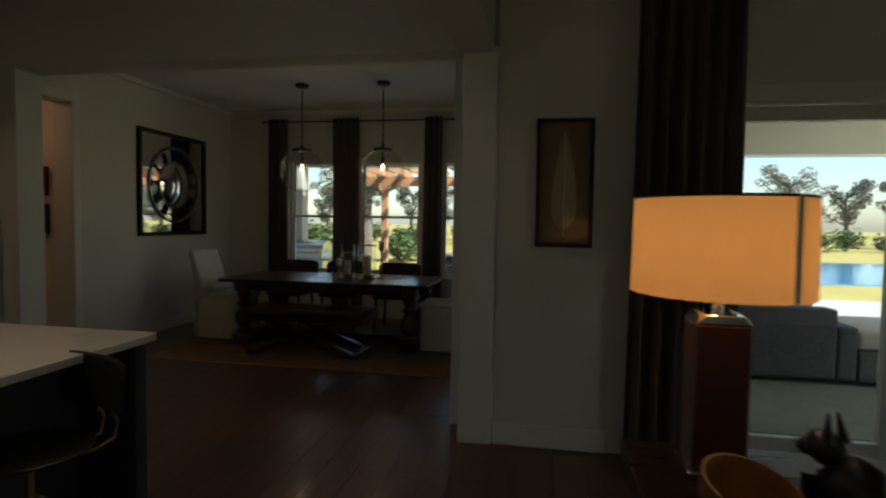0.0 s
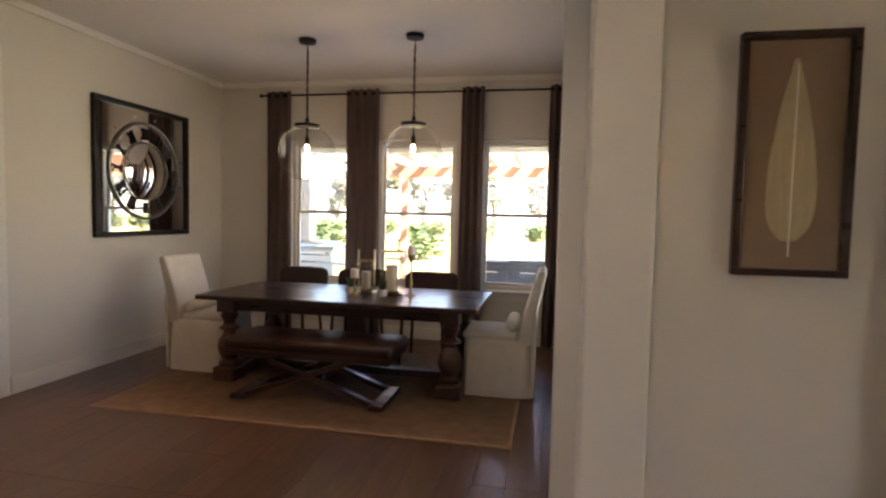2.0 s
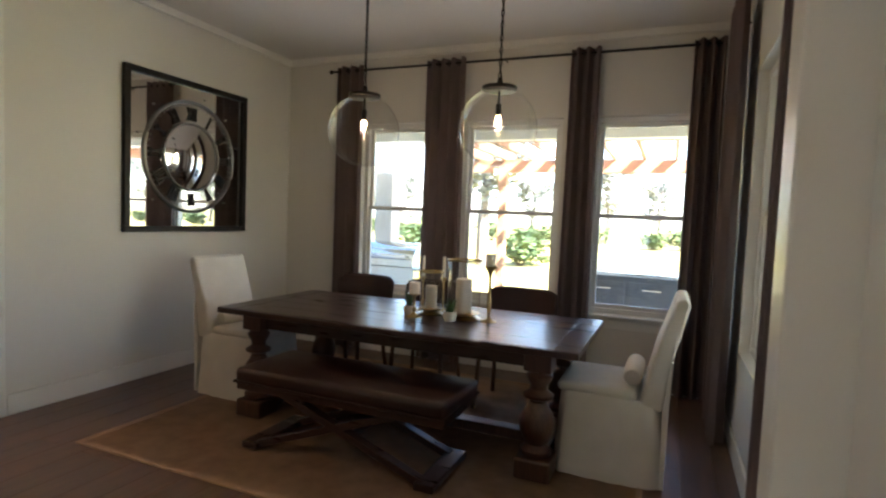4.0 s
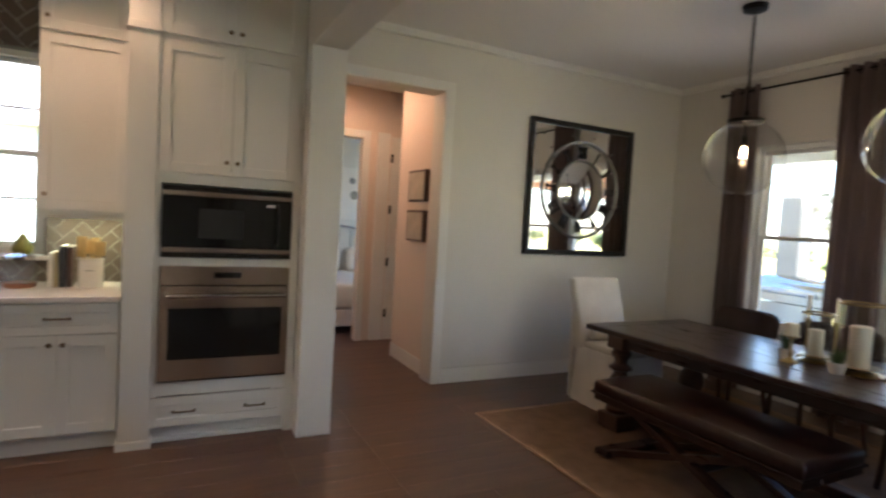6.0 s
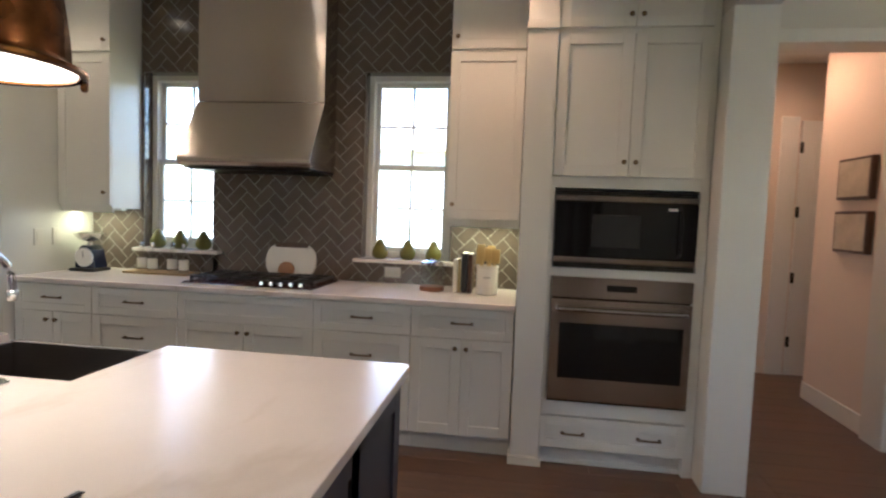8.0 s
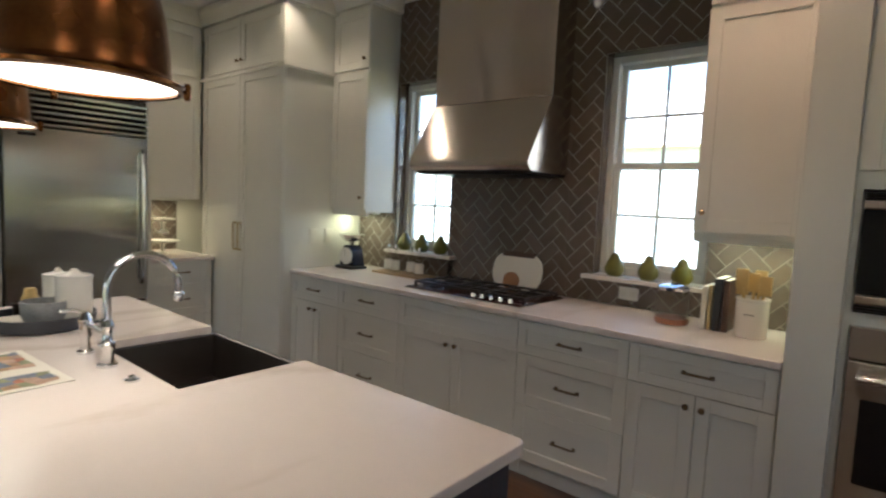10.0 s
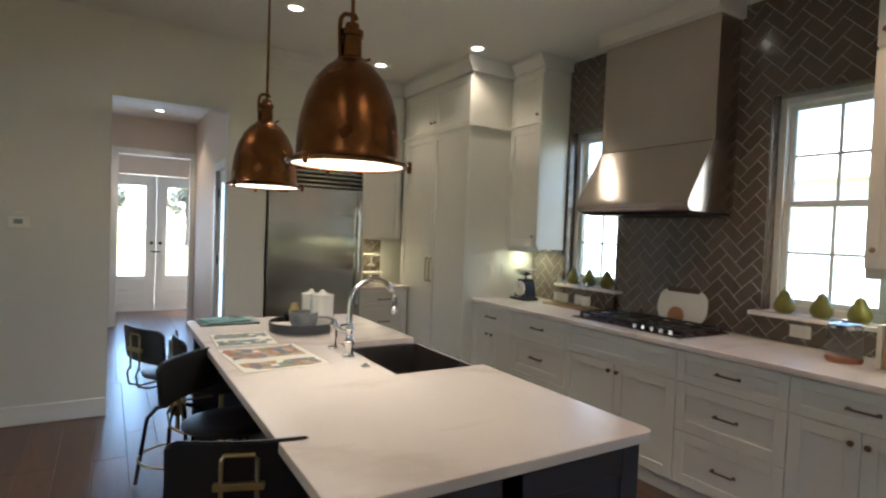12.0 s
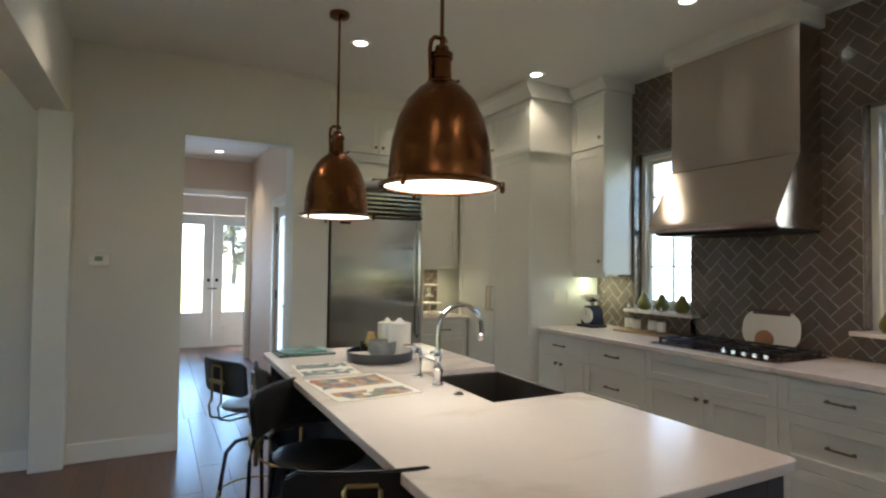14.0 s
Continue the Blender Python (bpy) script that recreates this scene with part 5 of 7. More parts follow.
trim("door_casing", [(XW + 0.001, XW + 0.014, 5.535, 5.625, 0, 2.67), (XW + 0.001, XW + 0.014, 4.44, 5.535, 2.585, 2.67)], "cream painted door casing")
t = thing("thermostat", -0.973, YS, 1.451, "small white wall thermostat with a grey display", "thermostat")
part("case", box(-0.065, 0.065, 0.001, 0.026, -0.042, 0.042, 0.006), M_CERAMIC, t)
part("display", box(-0.02, 0.03, 0.026, 0.0275, -0.012, 0.022), mat("lcd", (0.25, 0.30, 0.27), 0.3), t)
t = thing("wall_sensor", -0.973, YS, 1.52, "slim white plate above the thermostat", "wall plate")
part("plate", box(-0.03, 0.03, 0.001, 0.006, -0.006, 0.006), M_CERAMIC, t)

# ---- side hall and bedroom ----
for z in (1.785, 1.40):
    t = thing("small_picture", -5.485, 5.579, z, "small square framed print in a dark frame", "picture", "hall pictures")
    part("frame", box(-0.20, 0.20, -0.045, -0.001, -0.15, 0.15, 0.003), M_WOODT, t)
    part("print", box(-0.18, 0.18, -0.048, -0.0455, -0.13, 0.13), mat("pale_print", (0.52, 0.46, 0.37), 0.6, var=0.15, scale=9), t, "pale printed sheet")
trim("hall_casing", [(-6.749, -6.735, 5.39, 5.47, 0, 2.45), (-6.749, -6.735, 4.57, 4.66, 0, 2.45), (-6.749, -6.735, 4.66, 5.39, 2.36, 2.45), (-6.749, -6.733, 5.56, 5.72, 0, 2.45)], "cream painted hall door casing")
t = thing("hall_door", -6.749, 5.735, 0.01, "tall white panelled door with black hinges, closed", "door")
part("leaf", box(0.001, 0.03, 0.0, 0.72, 0, 2.40, 0.003), M_TRIM, t)
for z0, z1 in ((0.2, 1.0), (1.15, 2.2)):
    part("panel", box(0.03, 0.034, 0.12, 0.60, z0, z1, 0.003, 1), M_TRIM, t)
for z in (0.32, 0.93, 1.55, 2.15):
    part("hinge", box(0.0305, 0.045, -0.012, 0.018, z - 0.05, z + 0.05, 0.003, 1), M_IRON, t, "black butt hinge")
t = thing("bedroom_print", -8.9, 5.95, 1.80, "white framed print with dark bird shapes", "picture")
part("frame", box(0.001, 0.02, -0.27, 0.27, -0.40, 0.40, 0.004), M_CERAMIC, t)
for y, z, r in ((-0.02, 0.20, 0.05), (0.02, -0.02, 0.07), (0.12, -0.25, 0.045)):
    bm = lathe(bmesh.new(), [(r, 0), (r * 0.9, 0.002)], 14)
    bmesh.ops.transform(bm, matrix=pose(0.0205, y, z, 0, 90, 0), verts=bm.verts[:])
    part("mark", bm, M_GREYMET, t)
t = thing("bed", -8.86, 5.75, 0, "iron bed with white bedding and pillows", "bed")
bm = bmesh.new()
for y in (-0.55, 0.55):
    tube(bm, [(0.02, y, 0.0), (0.02, y, 1.20)], 0.016, 8)
part("headboard_posts", bm, M_GREYMET, t, "", True)
part("headboard_arch", tube(bmesh.new(), [(0.02, 0.55 * math.cos(radians(q)), 1.05 + 0.25 * math.sin(radians(q))) for q in range(0, 181, 15)], 0.014, 8), M_GREYMET, t, "", True)
for k in range(5):
    part("headboard_bar", tube(bmesh.new(), [(0.02, -0.36 + k * 0.18, 0.55), (0.02, -0.36 + k * 0.18, 1.24)], 0.008, 6), M_GREYMET, t, "", True)
part("mattress", box(0.05, 1.75, -0.55, 0.55, 0.30, 0.62, 0.05, 3), M_LINEN, t, "", True)
part("frame", box(0.04, 1.75, -0.56, 0.56, 0.10, 0.30, 0.01), M_LINEN, t)
for y in (-0.28, 0.28):
    bm = box(0.06, 0.30, y - 0.24, y + 0.24, 0.62, 0.98, 0.08, 4)
    part("pillow", bm, M_LINEN, t, "", True)

# ---- entrance hall ----
t = new("door_front")
tagged(t, "white double front doors with tall bright glass panes", "door", kind="structure")
for x0, x1, hxx in ((-2.96, -2.192, -2.255), (-2.188, -1.42, -2.125)):
    leaf = new("leaf")
    leaf.parent = t
    bm = bmesh.new()
    y0, y1 = -6.40, -6.355
    g0, g1 = x0 + 0.155, x1 - 0.155
    for a, b, c, d in ((x0, g0, 0.002, 2.24), (g1, x1, 0.002, 2.24), (g0, g1, 0.002, 0.59), (g0, g1, 2.07, 2.24)):
        bx(bm, a, b, y0, y1, c, d)
    part("leaf_frame", bm, M_TRIM, leaf)
    for z0, z1 in ((0.12, 0.31), (0.35, 0.53)):
        part("raised_panel", box(g0 - 0.02, g1 + 0.02, y1, y1 + 0.008, z0, z1, 0.004, 1), M_TRIM, leaf)
    p = part("pane", box(g0, g1, -6.382, -6.376, 0.59, 2.07), M_GLASS, leaf)
    p.visible_shadow = False
    part("lever", tube(bmesh.new(), [(hxx, y1, 0.99), (hxx, y1 + 0.05, 0.99), (hxx + (0.09 if hxx < -2.19 else -0.09), y1 + 0.05, 0.985)], 0.010, 8), M_IRON, leaf, "dark lever handle", True)
    bm = lathe(bmesh.new(), [(0.027, 0), (0.027, 0.012), (0.02, 0.016)], 14)
    bmesh.ops.transform(bm, matrix=pose(hxx, y1, 1.13, -90), verts=bm.verts[:])
    part("deadbolt", bm, M_IRON, leaf, "", True)
trim("entry_casing", [(-2.599, -2.53, -4.95, -4.935, 0, 2.51), (-1.62, -1.53, -4.95, -4.935, 0, 2.51), (-2.53, -1.62, -4.95, -4.935, 2.42, 2.51),
                      (-2.599, -2.585, -2.30, -2.21, 0, 2.21), (-2.599, -2.585, -3.19, -3.10, 0, 2.21), (-2.599, -2.585, -3.10, -2.30, 2.12, 2.21)], "cream painted entrance casing")
t = thing("side_door", -2.68, -3.095, 0.01, "white side door with a tall bright glass pane", "door")
bm = bmesh.new()
for y0, y1, z0, z1 in ((0.0, 0.13, 0, 2.10), (0.66, 0.79, 0, 2.10), (0.13, 0.66, 0, 0.30), (0.13, 0.66, 1.97, 2.10)):
    bx(bm, 0.0, 0.045, y0, y1, z0, z1)
part("leaf", bm, M_TRIM, t)
p = part("pane", box(0.018, 0.024, 0.13, 0.66, 0.30, 1.97), M_GLASS, t)
p.visible_shadow = False
for z in (0.25, 1.05, 1.85):
    part("hinge", box(0.046, 0.058, -0.004, 0.02, z - 0.05, z + 0.05), M_IRON, t, "black hinge")
part("lever", tube(bmesh.new(), [(0.045, 0.73, 0.95), (0.095, 0.73, 0.95), (0.095, 0.63, 0.95)], 0.010, 8), M_IRON, t, "black lever", True)
part("deadbolt", box(0.046, 0.066, 0.71, 0.75, 1.05, 1.11, 0.004), M_IRON, t)
lamp("side_door_daylight", "AREA", pose(-2.76, -2.70, 1.1, 0, -90, 0), 2.8, (0.62, 0.80, 1.0), 1.7, shape_y=0.54)
lamp("front_door_daylight", "AREA", pose(-2.19, -6.44, 1.35, 90, 0, 0), 6.0, (0.45, 0.70, 1.0), 1.5, shape_y=1.6)

# ---- living room side ----
t = thing("feather_picture", -0.11, YL - 0.001, 1.675, "pale feather on brown ground in a dark frame", "picture")
w, h = 0.174, 0.395
for x0, x1, z0, z1 in ((-w, w, h - 0.024, h), (-w, w, -h, -h + 0.024), (-w, -w + 0.024, -h + 0.024, h - 0.024), (w - 0.024, w, -h + 0.024, h - 0.024)):
    part("frame_side", box(x0, x1, -0.035, -0.001, z0, z1, 0.003), M_WOOD, t)
part("mat_board", box(-w + 0.02, w - 0.02, -0.012, -0.002, -h + 0.02, h - 0.02), mat("tan_linen", (0.26, 0.17, 0.10), 0.9, var=0.06, fine=400), t, "tan linen ground")
bm = bmesh.new()
left, right = [], []
for k in range(15):
    v = k / 14
    z = -0.28 + 0.59 * v
    wd = 0.072 * (math.sqrt(max(0.01, 1 - ((0.24 - v) / 0.25) ** 2)) if v < 0.24 else max(0.02, 1 - ((v - 0.24) / 0.76) ** 1.7))
    left.append((-0.010 - wd * (0.95 if k % 4 else 0.9), z))
    right.append((0.004 + wd, z))
for side, sg in ((left, -1), (right, 1)):
    vs = [(bm.verts.new((0.0, -0.020, z)), bm.verts.new((x, -0.0135, z))) for x, z in side]
    for a, b in zip(vs, vs[1:]):
        bm.faces.new((a[0], a[1], b[1], b[0]))
part("feather", bm, mat("feather_vane", (0.50, 0.41, 0.24), 0.8, var=0.12, scale=10, fine=160, bump=0.2, stretch=(6, 1, 1)), t, "pale golden feather")
part("quill", tube(bmesh.new(), [(-0.002, -0.020, -0.33), (0.0, -0.021, 0.29)], 0.0025, 6), M_WAX, t)
g = part("cover_glass", box(-w + 0.022, w - 0.022, -0.028, -0.0265, -h + 0.022, h - 0.022), M_GLASS, t)
g.visible_shadow = False

rod((0.16, YL - 0.10, ROD_Z), (3.4, YL - 0.10, ROD_Z))
curtain(0.29, 0.87, YL - 0.10, 0.02, ROD_Z + 0.045, folds=6)
curtain(2.7, 3.35, YL - 0.10, 0.02, ROD_Z + 0.045, folds=6)
t = new("door_sliding")
tagged(t, "white framed sliding glass door to the porch", "door", kind="structure")
for x0, x1, y in ((0.84, 1.835, YL + 0.07), (1.755, 2.9, YL + 0.12)):
    bm = bmesh.new()
    for a, b, c, d in ((x0, x0 + 0.10, 0.05, 2.14), (x1 - 0.10, x1, 0.05, 2.14), (x0 + 0.10, x1 - 0.10, 0.05, 0.16), (x0 + 0.10, x1 - 0.10, 2.05, 2.14)):
        bx(bm, a, b, y, y + 0.045, c, d, 0.003, 1)
    f = part("door_frame", bm, M_TRIM, t)
    p = part("pane", box(x0 + 0.10, x1 - 0.10, y + 0.02, y + 0.026, 0.16, 2.05), M_GLASS, f)
    p.visible_shadow = False
trim("slider_casing", [(0.74, 0.84, YL - 0.015, YL - 0.001, 0, 2.25), (0.84, 2.9, YL - 0.015, YL - 0.001, 2.15, 2.25)], "cream painted sliding door casing")
# Added window, out of view, that lets light into the living room.
sash_window("window_8", "x", XR + 0.06, 0.2, 1.4, 0.3, 2.4, 0.10, False, -1)

t = thing("console_table", 0.64, 1.80, 0, "dark wooden console table", "table")
part("top", box(-0.68, 0.68, -0.26, 0.26, 0.87, 0.91, 0.005), M_WOOD, t)
part("apron", box(-0.62, 0.62, -0.21, 0.21, 0.80, 0.87), M_WOOD, t)
for x in (-0.60, 0.60):
    for y in (-0.2, 0.2):
        part("leg", box(x - 0.03, x + 0.03, y - 0.03, y + 0.03, 0, 0.80, 0.004), M_WOOD, t)
t = thing("table_lamp", 0.125, 1.915, 0.911, "table lamp with cream drum shade and red-brown square base", "table lamp")
M_RED = mat("oxblood_lacquer", (0.11, 0.030, 0.018), 0.3, var=0.2, scale=8, coat=0.2)
part("foot", box(-0.062, 0.062, -0.062, 0.062, 0.0, 0.02, 0.004), M_CHROME, t)
part("column", box(-0.052, 0.052, -0.052, 0.052, 0.02, 0.318, 0.004), M_RED, t)
part("cap", prism(bmesh.new(), [(-0.054, 0.319), (0.054, 0.319), (0.036, 0.338), (-0.036, 0.338)], -0.052, 0.052, "y", 0.002), M_CHROME, t)
part("stem", lathe(bmesh.new(), [(0.011, 0.338), (0.013, 0.350), (0.007, 0.362), (0.007, 0.465)], 12), M_CHROME, t, "", True)
bm = lathe(bmesh.new(), [(0.174, 0.378), (0.171, 0.575)], 48, cap=False)
lathe(bm, [(0.1685, 0.575), (0.1715, 0.378)], 48, cap=False)
part("shade", bm, M_SHADE, t, "glowing cream linen drum shade", True)
part("shade_seam", box(-0.007, 0.007, -0.1748, -0.172, 0.380, 0.573), M_LINEN, t, "", False, pose(0, 0, 0, 0, 0, 30))
part("shade_ring", tube(bmesh.new(), [(0.170 * math.cos(radians(q)), 0.170 * math.sin(radians(q)), 0.574) for q in range(0, 360, 10)], 0.003, 6, True), M_IRON, t, "", True)
part("bulb", lathe(bmesh.new(), [(0.01, 0.435), (0.028, 0.465), (0.03, 0.495), (0.015, 0.525)], 14), M_BULB, t, "", True)
lamp("table_lamp_bulb", "POINT", pose(0.125, 1.915, 1.40), 2.0, WARM, 0.04)
t = thing("wooden_bowl", 0.095, 1.66, 0.911, "hammered golden wooden bowl tilted on the console", "bowl")
bm = lathe(bmesh.new(), [(0.03, 0.0), (0.065, 0.008), (0.092, 0.05), (0.100, 0.10), (0.094, 0.10), (0.086, 0.054), (0.055, 0.016), (0.01, 0.012)], 30)
part("shell", bm, mat("golden_bowl", (0.36, 0.17, 0.045), 0.4, var=0.25, scale=14, fine=50, bump=0.3), t, "", True, pose(0, 0, 0.020, 14, 10, 0) @ Matrix.Scale(0.80, 4))
bm = bmesh.new()
bmesh.ops.create_icosphere(bm, subdivisions=3, radius=1, matrix=pose(0.03, 0.02, 0.085, 0, 20, 0) @ Matrix.Diagonal((0.085, 0.062, 0.095, 1)))
bmesh.ops.create_icosphere(bm, subdivisions=3, radius=1, matrix=pose(-0.03, 0.0, 0.178, 0, 25, 0) @ Matrix.Diagonal((0.052, 0.04, 0.045, 1)))
bmesh.ops.create_icosphere(bm, subdivisions=2, radius=1, matrix=pose(-0.075, 0.0, 0.165, 0, 10, 0) @ Matrix.Diagonal((0.03, 0.025, 0.025, 1)))
for y in (-0.022, 0.024):
    bmesh.ops.create_cone(bm, segments=10, radius1=0.016, radius2=0.003, depth=0.075, cap_ends=True, matrix=pose(-0.012, y, 0.235, y * 400, -8, 0))
for y in (-0.03, 0.03):
    bmesh.ops.create_cone(bm, segments=10, radius1=0.02, radius2=0.018, depth=0.11, cap_ends=True, matrix=pose(-0.05, y, 0.056))
tagged(part("animal_figurine", bm, M_BLACK, None, "", True, pose(0.28, 1.745, 0.911, 0, 0, -60) @ Matrix.Scale(0.70, 4)), "dark bronze seated animal figurine with upright ears", "figurine")

# ---- things on the kitchen counters ----
CZ = 0.9175


def pear(x, y):
    t = thing("pear", x, y, 1.0878, "green ornamental pear on the window ledge", "pear", "pears on the ledges")
    bm = lathe(bmesh.new(), [(0.012, 0.0), (0.040, 0.006), (0.056, 0.028), (0.058, 0.05), (0.047, 0.082), (0.031, 0.108), (0.024, 0.128), (0.012, 0.140), (0.003, 0.142)], 20)
    part("fruit", bm, M_PEAR, t, "", True)
    part("stem", tube(bmesh.new(), [(0, 0, 0.138), (0.004, 0.002, 0.158)], 0.003, 6), M_BARK, t)


for y in (0.47, 0.65, 0.84, 2.20, 2.40, 2.585):
    pear(-4.945, y)

t = thing("kitchen_scale", -4.72, 0.09, CZ, "dark blue retro kitchen scale with a pan and dial", "scale")
part("base", box(-0.085, 0.085, -0.10, 0.10, 0.0, 0.022, 0.006), M_BLACK, t)
M_NAVY = mat("navy_enamel", (0.018, 0.022, 0.045), 0.2, var=0.1)
part("body", prism(bmesh.new(), [(-0.085, 0.022), (0.085, 0.022), (0.06, 0.15), (0.03, 0.185), (-0.03, 0.185), (-0.06, 0.15)], -0.07, 0.05, "x", 0.006), M_NAVY, t)
bm = lathe(bmesh.new(), [(0.068, 0), (0.068, 0.012), (0.060, 0.016)], 28)
bmesh.ops.transform(bm, matrix=pose(0.05, 0.0, 0.10, 0, 90), verts=bm.verts[:])
part("dial", bm, M_CERAMIC, t, "white round dial", True)
part("needle", box(0.0665, 0.068, -0.002, 0.002, 0.10, 0.15), M_BLACK, t)
part("stem", lathe(bmesh.new(), [(0.02, 0.185), (0.02, 0.215)], 12), M_CHROME, t)
part("pan", lathe(bmesh.new(), [(0.03, 0.215), (0.07, 0.225), (0.105, 0.265), (0.110, 0.272), (0.104, 0.270), (0.068, 0.232), (0.02, 0.222)], 28), M_CHROME, t, "", True)

t = thing("bottle_tray", -4.78, 0.62, CZ, "flat wooden tray below small bottles", "tray")
part("board", box(-0.09, 0.09, -0.25, 0.25, 0.0, 0.014, 0.003), mat("pale_wood", (0.36, 0.23, 0.11), 0.5, var=0.2, stretch=(9, 1, 9)), t)
M_LABEL = mat("paper_label", (0.72, 0.69, 0.62), 0.7, var=0.04)
for x, y in ((-4.78, 0.46), (-4.75, 0.565), (-4.78, 0.70), (-4.75, 0.81)):
    t = thing("glass_bottle", x, y, CZ + 0.0145, "small clear glass bottle with a white label", "bottle", "bottles on the tray")
    part("glass", lathe(bmesh.new(), [(0.030, 0.0), (0.033, 0.01), (0.033, 0.10), (0.015, 0.135), (0.012, 0.17), (0.016, 0.172), (0.016, 0.18)], 18, cap=False), M_GLOBE, t, "", True)
    part("label", lathe(bmesh.new(), [(0.0338, 0.022), (0.0338, 0.092)], 18, cap=False), M_LABEL, t)
    part("cap", lathe(bmesh.new(), [(0.014, 0.18), (0.014, 0.20), (0.009, 0.21)], 12), M_CHROME, t, "", True)

t = thing("serving_board", -4.905, 1.55, CZ, "round-ended marble and wood serving board leaning on tiles", "serving board")
bm = bmesh.new()
pts = [(0.19 * math.copysign(abs(math.cos(radians(a))) ** 0.55, math.cos(radians(a))), 0.125 + 0.125 * math.copysign(abs(math.sin(radians(a))) ** 0.8, math.sin(radians(a)))) for a in range(0, 360, 10)]
prism(bm, pts, 0.0, 0.014, "x", 0.002)
part("slab", bm, M_CERAMIC, t, "", False, pose(0.012, 0, 0.002, 0, -9, 0))
part("wooden_edge", box(-0.001, 0.016, -0.125, 0.125, 0.0, 0.035, 0.003), M_WOODT, t, "dark wooden strip", False, pose(0.012, 0, 0.0, 0, -9, 0) @ pose(0, 0, 0.222))
bm = lathe(bmesh.new(), [(0.06, 0.0), (0.06, 0.012)], 24)
bmesh.ops.transform(bm, matrix=pose(0.030, -0.02, 0.062, 0, 81, 0), verts=bm.verts[:])
part("wooden_disc", bm, mat("beech", (0.40, 0.19, 0.08), 0.5, var=0.2), t, "round wooden disc", True)

for y0 in (2.24,):
    t = thing("outlet_plate", XW + 0.009, y0 + 0.055, 0.995, "white horizontal outlet plate on the tiles", "outlet")
    part("plate", box(0.0, 0.006, -0.058, 0.058, -0.037, 0.037, 0.002), M_CERAMIC, t)
    for y in (-0.025, 0.025):
        part("socket", box(0.006, 0.0075, y - 0.015, y + 0.015, -0.013, 0.013), M_LABEL, t)
for x in (-4.47, -4.62):
    t = thing("light_switch", x, PY1, 1.165, "white light switch plate on the cabinet side", "switch", "switches")
    part("plate", box(-0.036, 0.036, 0.001, 0.007, -0.058, 0.058, 0.002), M_CERAMIC, t)
    part("rocker", box(-0.016, 0.016, 0.007, 0.010, -0.03, 0.03, 0.002), M_CERAMIC, t)

t = thing("glass_jar", -4.70, 2.62, CZ, "round glass jar with a copper coloured base", "jar")
part("base", lathe(bmesh.new(), [(0.078, 0.0), (0.082, 0.008), (0.080, 0.028)], 26), mat("copper", (0.42, 0.20, 0.12), 0.3, metal=0.8, var=0.15), t, "", True)
part("glass", lathe(bmesh.new(), [(0.078, 0.029), (0.084, 0.07), (0.083, 0.15), (0.070, 0.166), (0.072, 0.17)], 26, cap=False), M_GLOBE, t, "", True)
part("lid", lathe(bmesh.new(), [(0.074, 0.170), (0.076, 0.185), (0.060, 0.196), (0.015, 0.200), (0.018, 0.212)], 22), M_CHROME, t, "", True)
for y, w, h, m, lab in ((2.775, 0.024, 0.21, M_LABEL, "tall pale cookbook standing upright"), (2.803, 0.018, 0.22, M_BRASS, "slim golden book standing upright"), (2.835, 0.036, 0.255, M_BLACK, "thick black cookbook standing upright"), (2.872, 0.028, 0.25, M_WOODT, "brown cookbook standing upright")):
    t = thing("cookbook", -4.76, y, CZ, lab, "book", "cookbooks on the counter")
    part("cover", box(-0.09, 0.09, -w / 2, w / 2, 0, h, 0.003), m, t)
    part("pages", box(-0.093, 0.084, -w / 2 + 0.003, w / 2 - 0.003, 0.004, h + 0.001), M_LABEL, t)
t = thing("utensil_crock", -4.68, 2.985, CZ, "white ceramic crock holding wooden utensils", "crock")
part("pot", lathe(bmesh.new(), [(0.066, 0.0), (0.070, 0.01), (0.070, 0.17), (0.074, 0.175), (0.074, 0.185), (0.064, 0.185), (0.062, 0.03)], 26), M_CERAMIC, t, "", True)
part("lettering", box(0.0702, 0.0712, -0.022, 0.022, 0.108, 0.114), M_GREYMET, t)
M_BOX = mat("boxwood", (0.62, 0.44, 0.17), 0.5, var=0.12)
for a, b, l in ((-0.03, 0.01, 0.30), (0.015, 0.03, 0.28), (0.03, -0.025, 0.31), (-0.01, -0.03, 0.27), (0.0, 0.0, 0.29)):
    bm = tube(bmesh.new(), [(a * 0.5, b * 0.5, 0.05), (a * 1.6, b * 1.6, l - 0.07)], 0.007, 8)
    bx(bm, a * 1.7 - 0.006, a * 1.7 + 0.006, b * 1.7 - 0.026, b * 1.7 + 0.026, l - 0.08, l + 0.01, 0.005)
    part("utensil", bm, M_BOX, t, "pale wooden spatula", True)

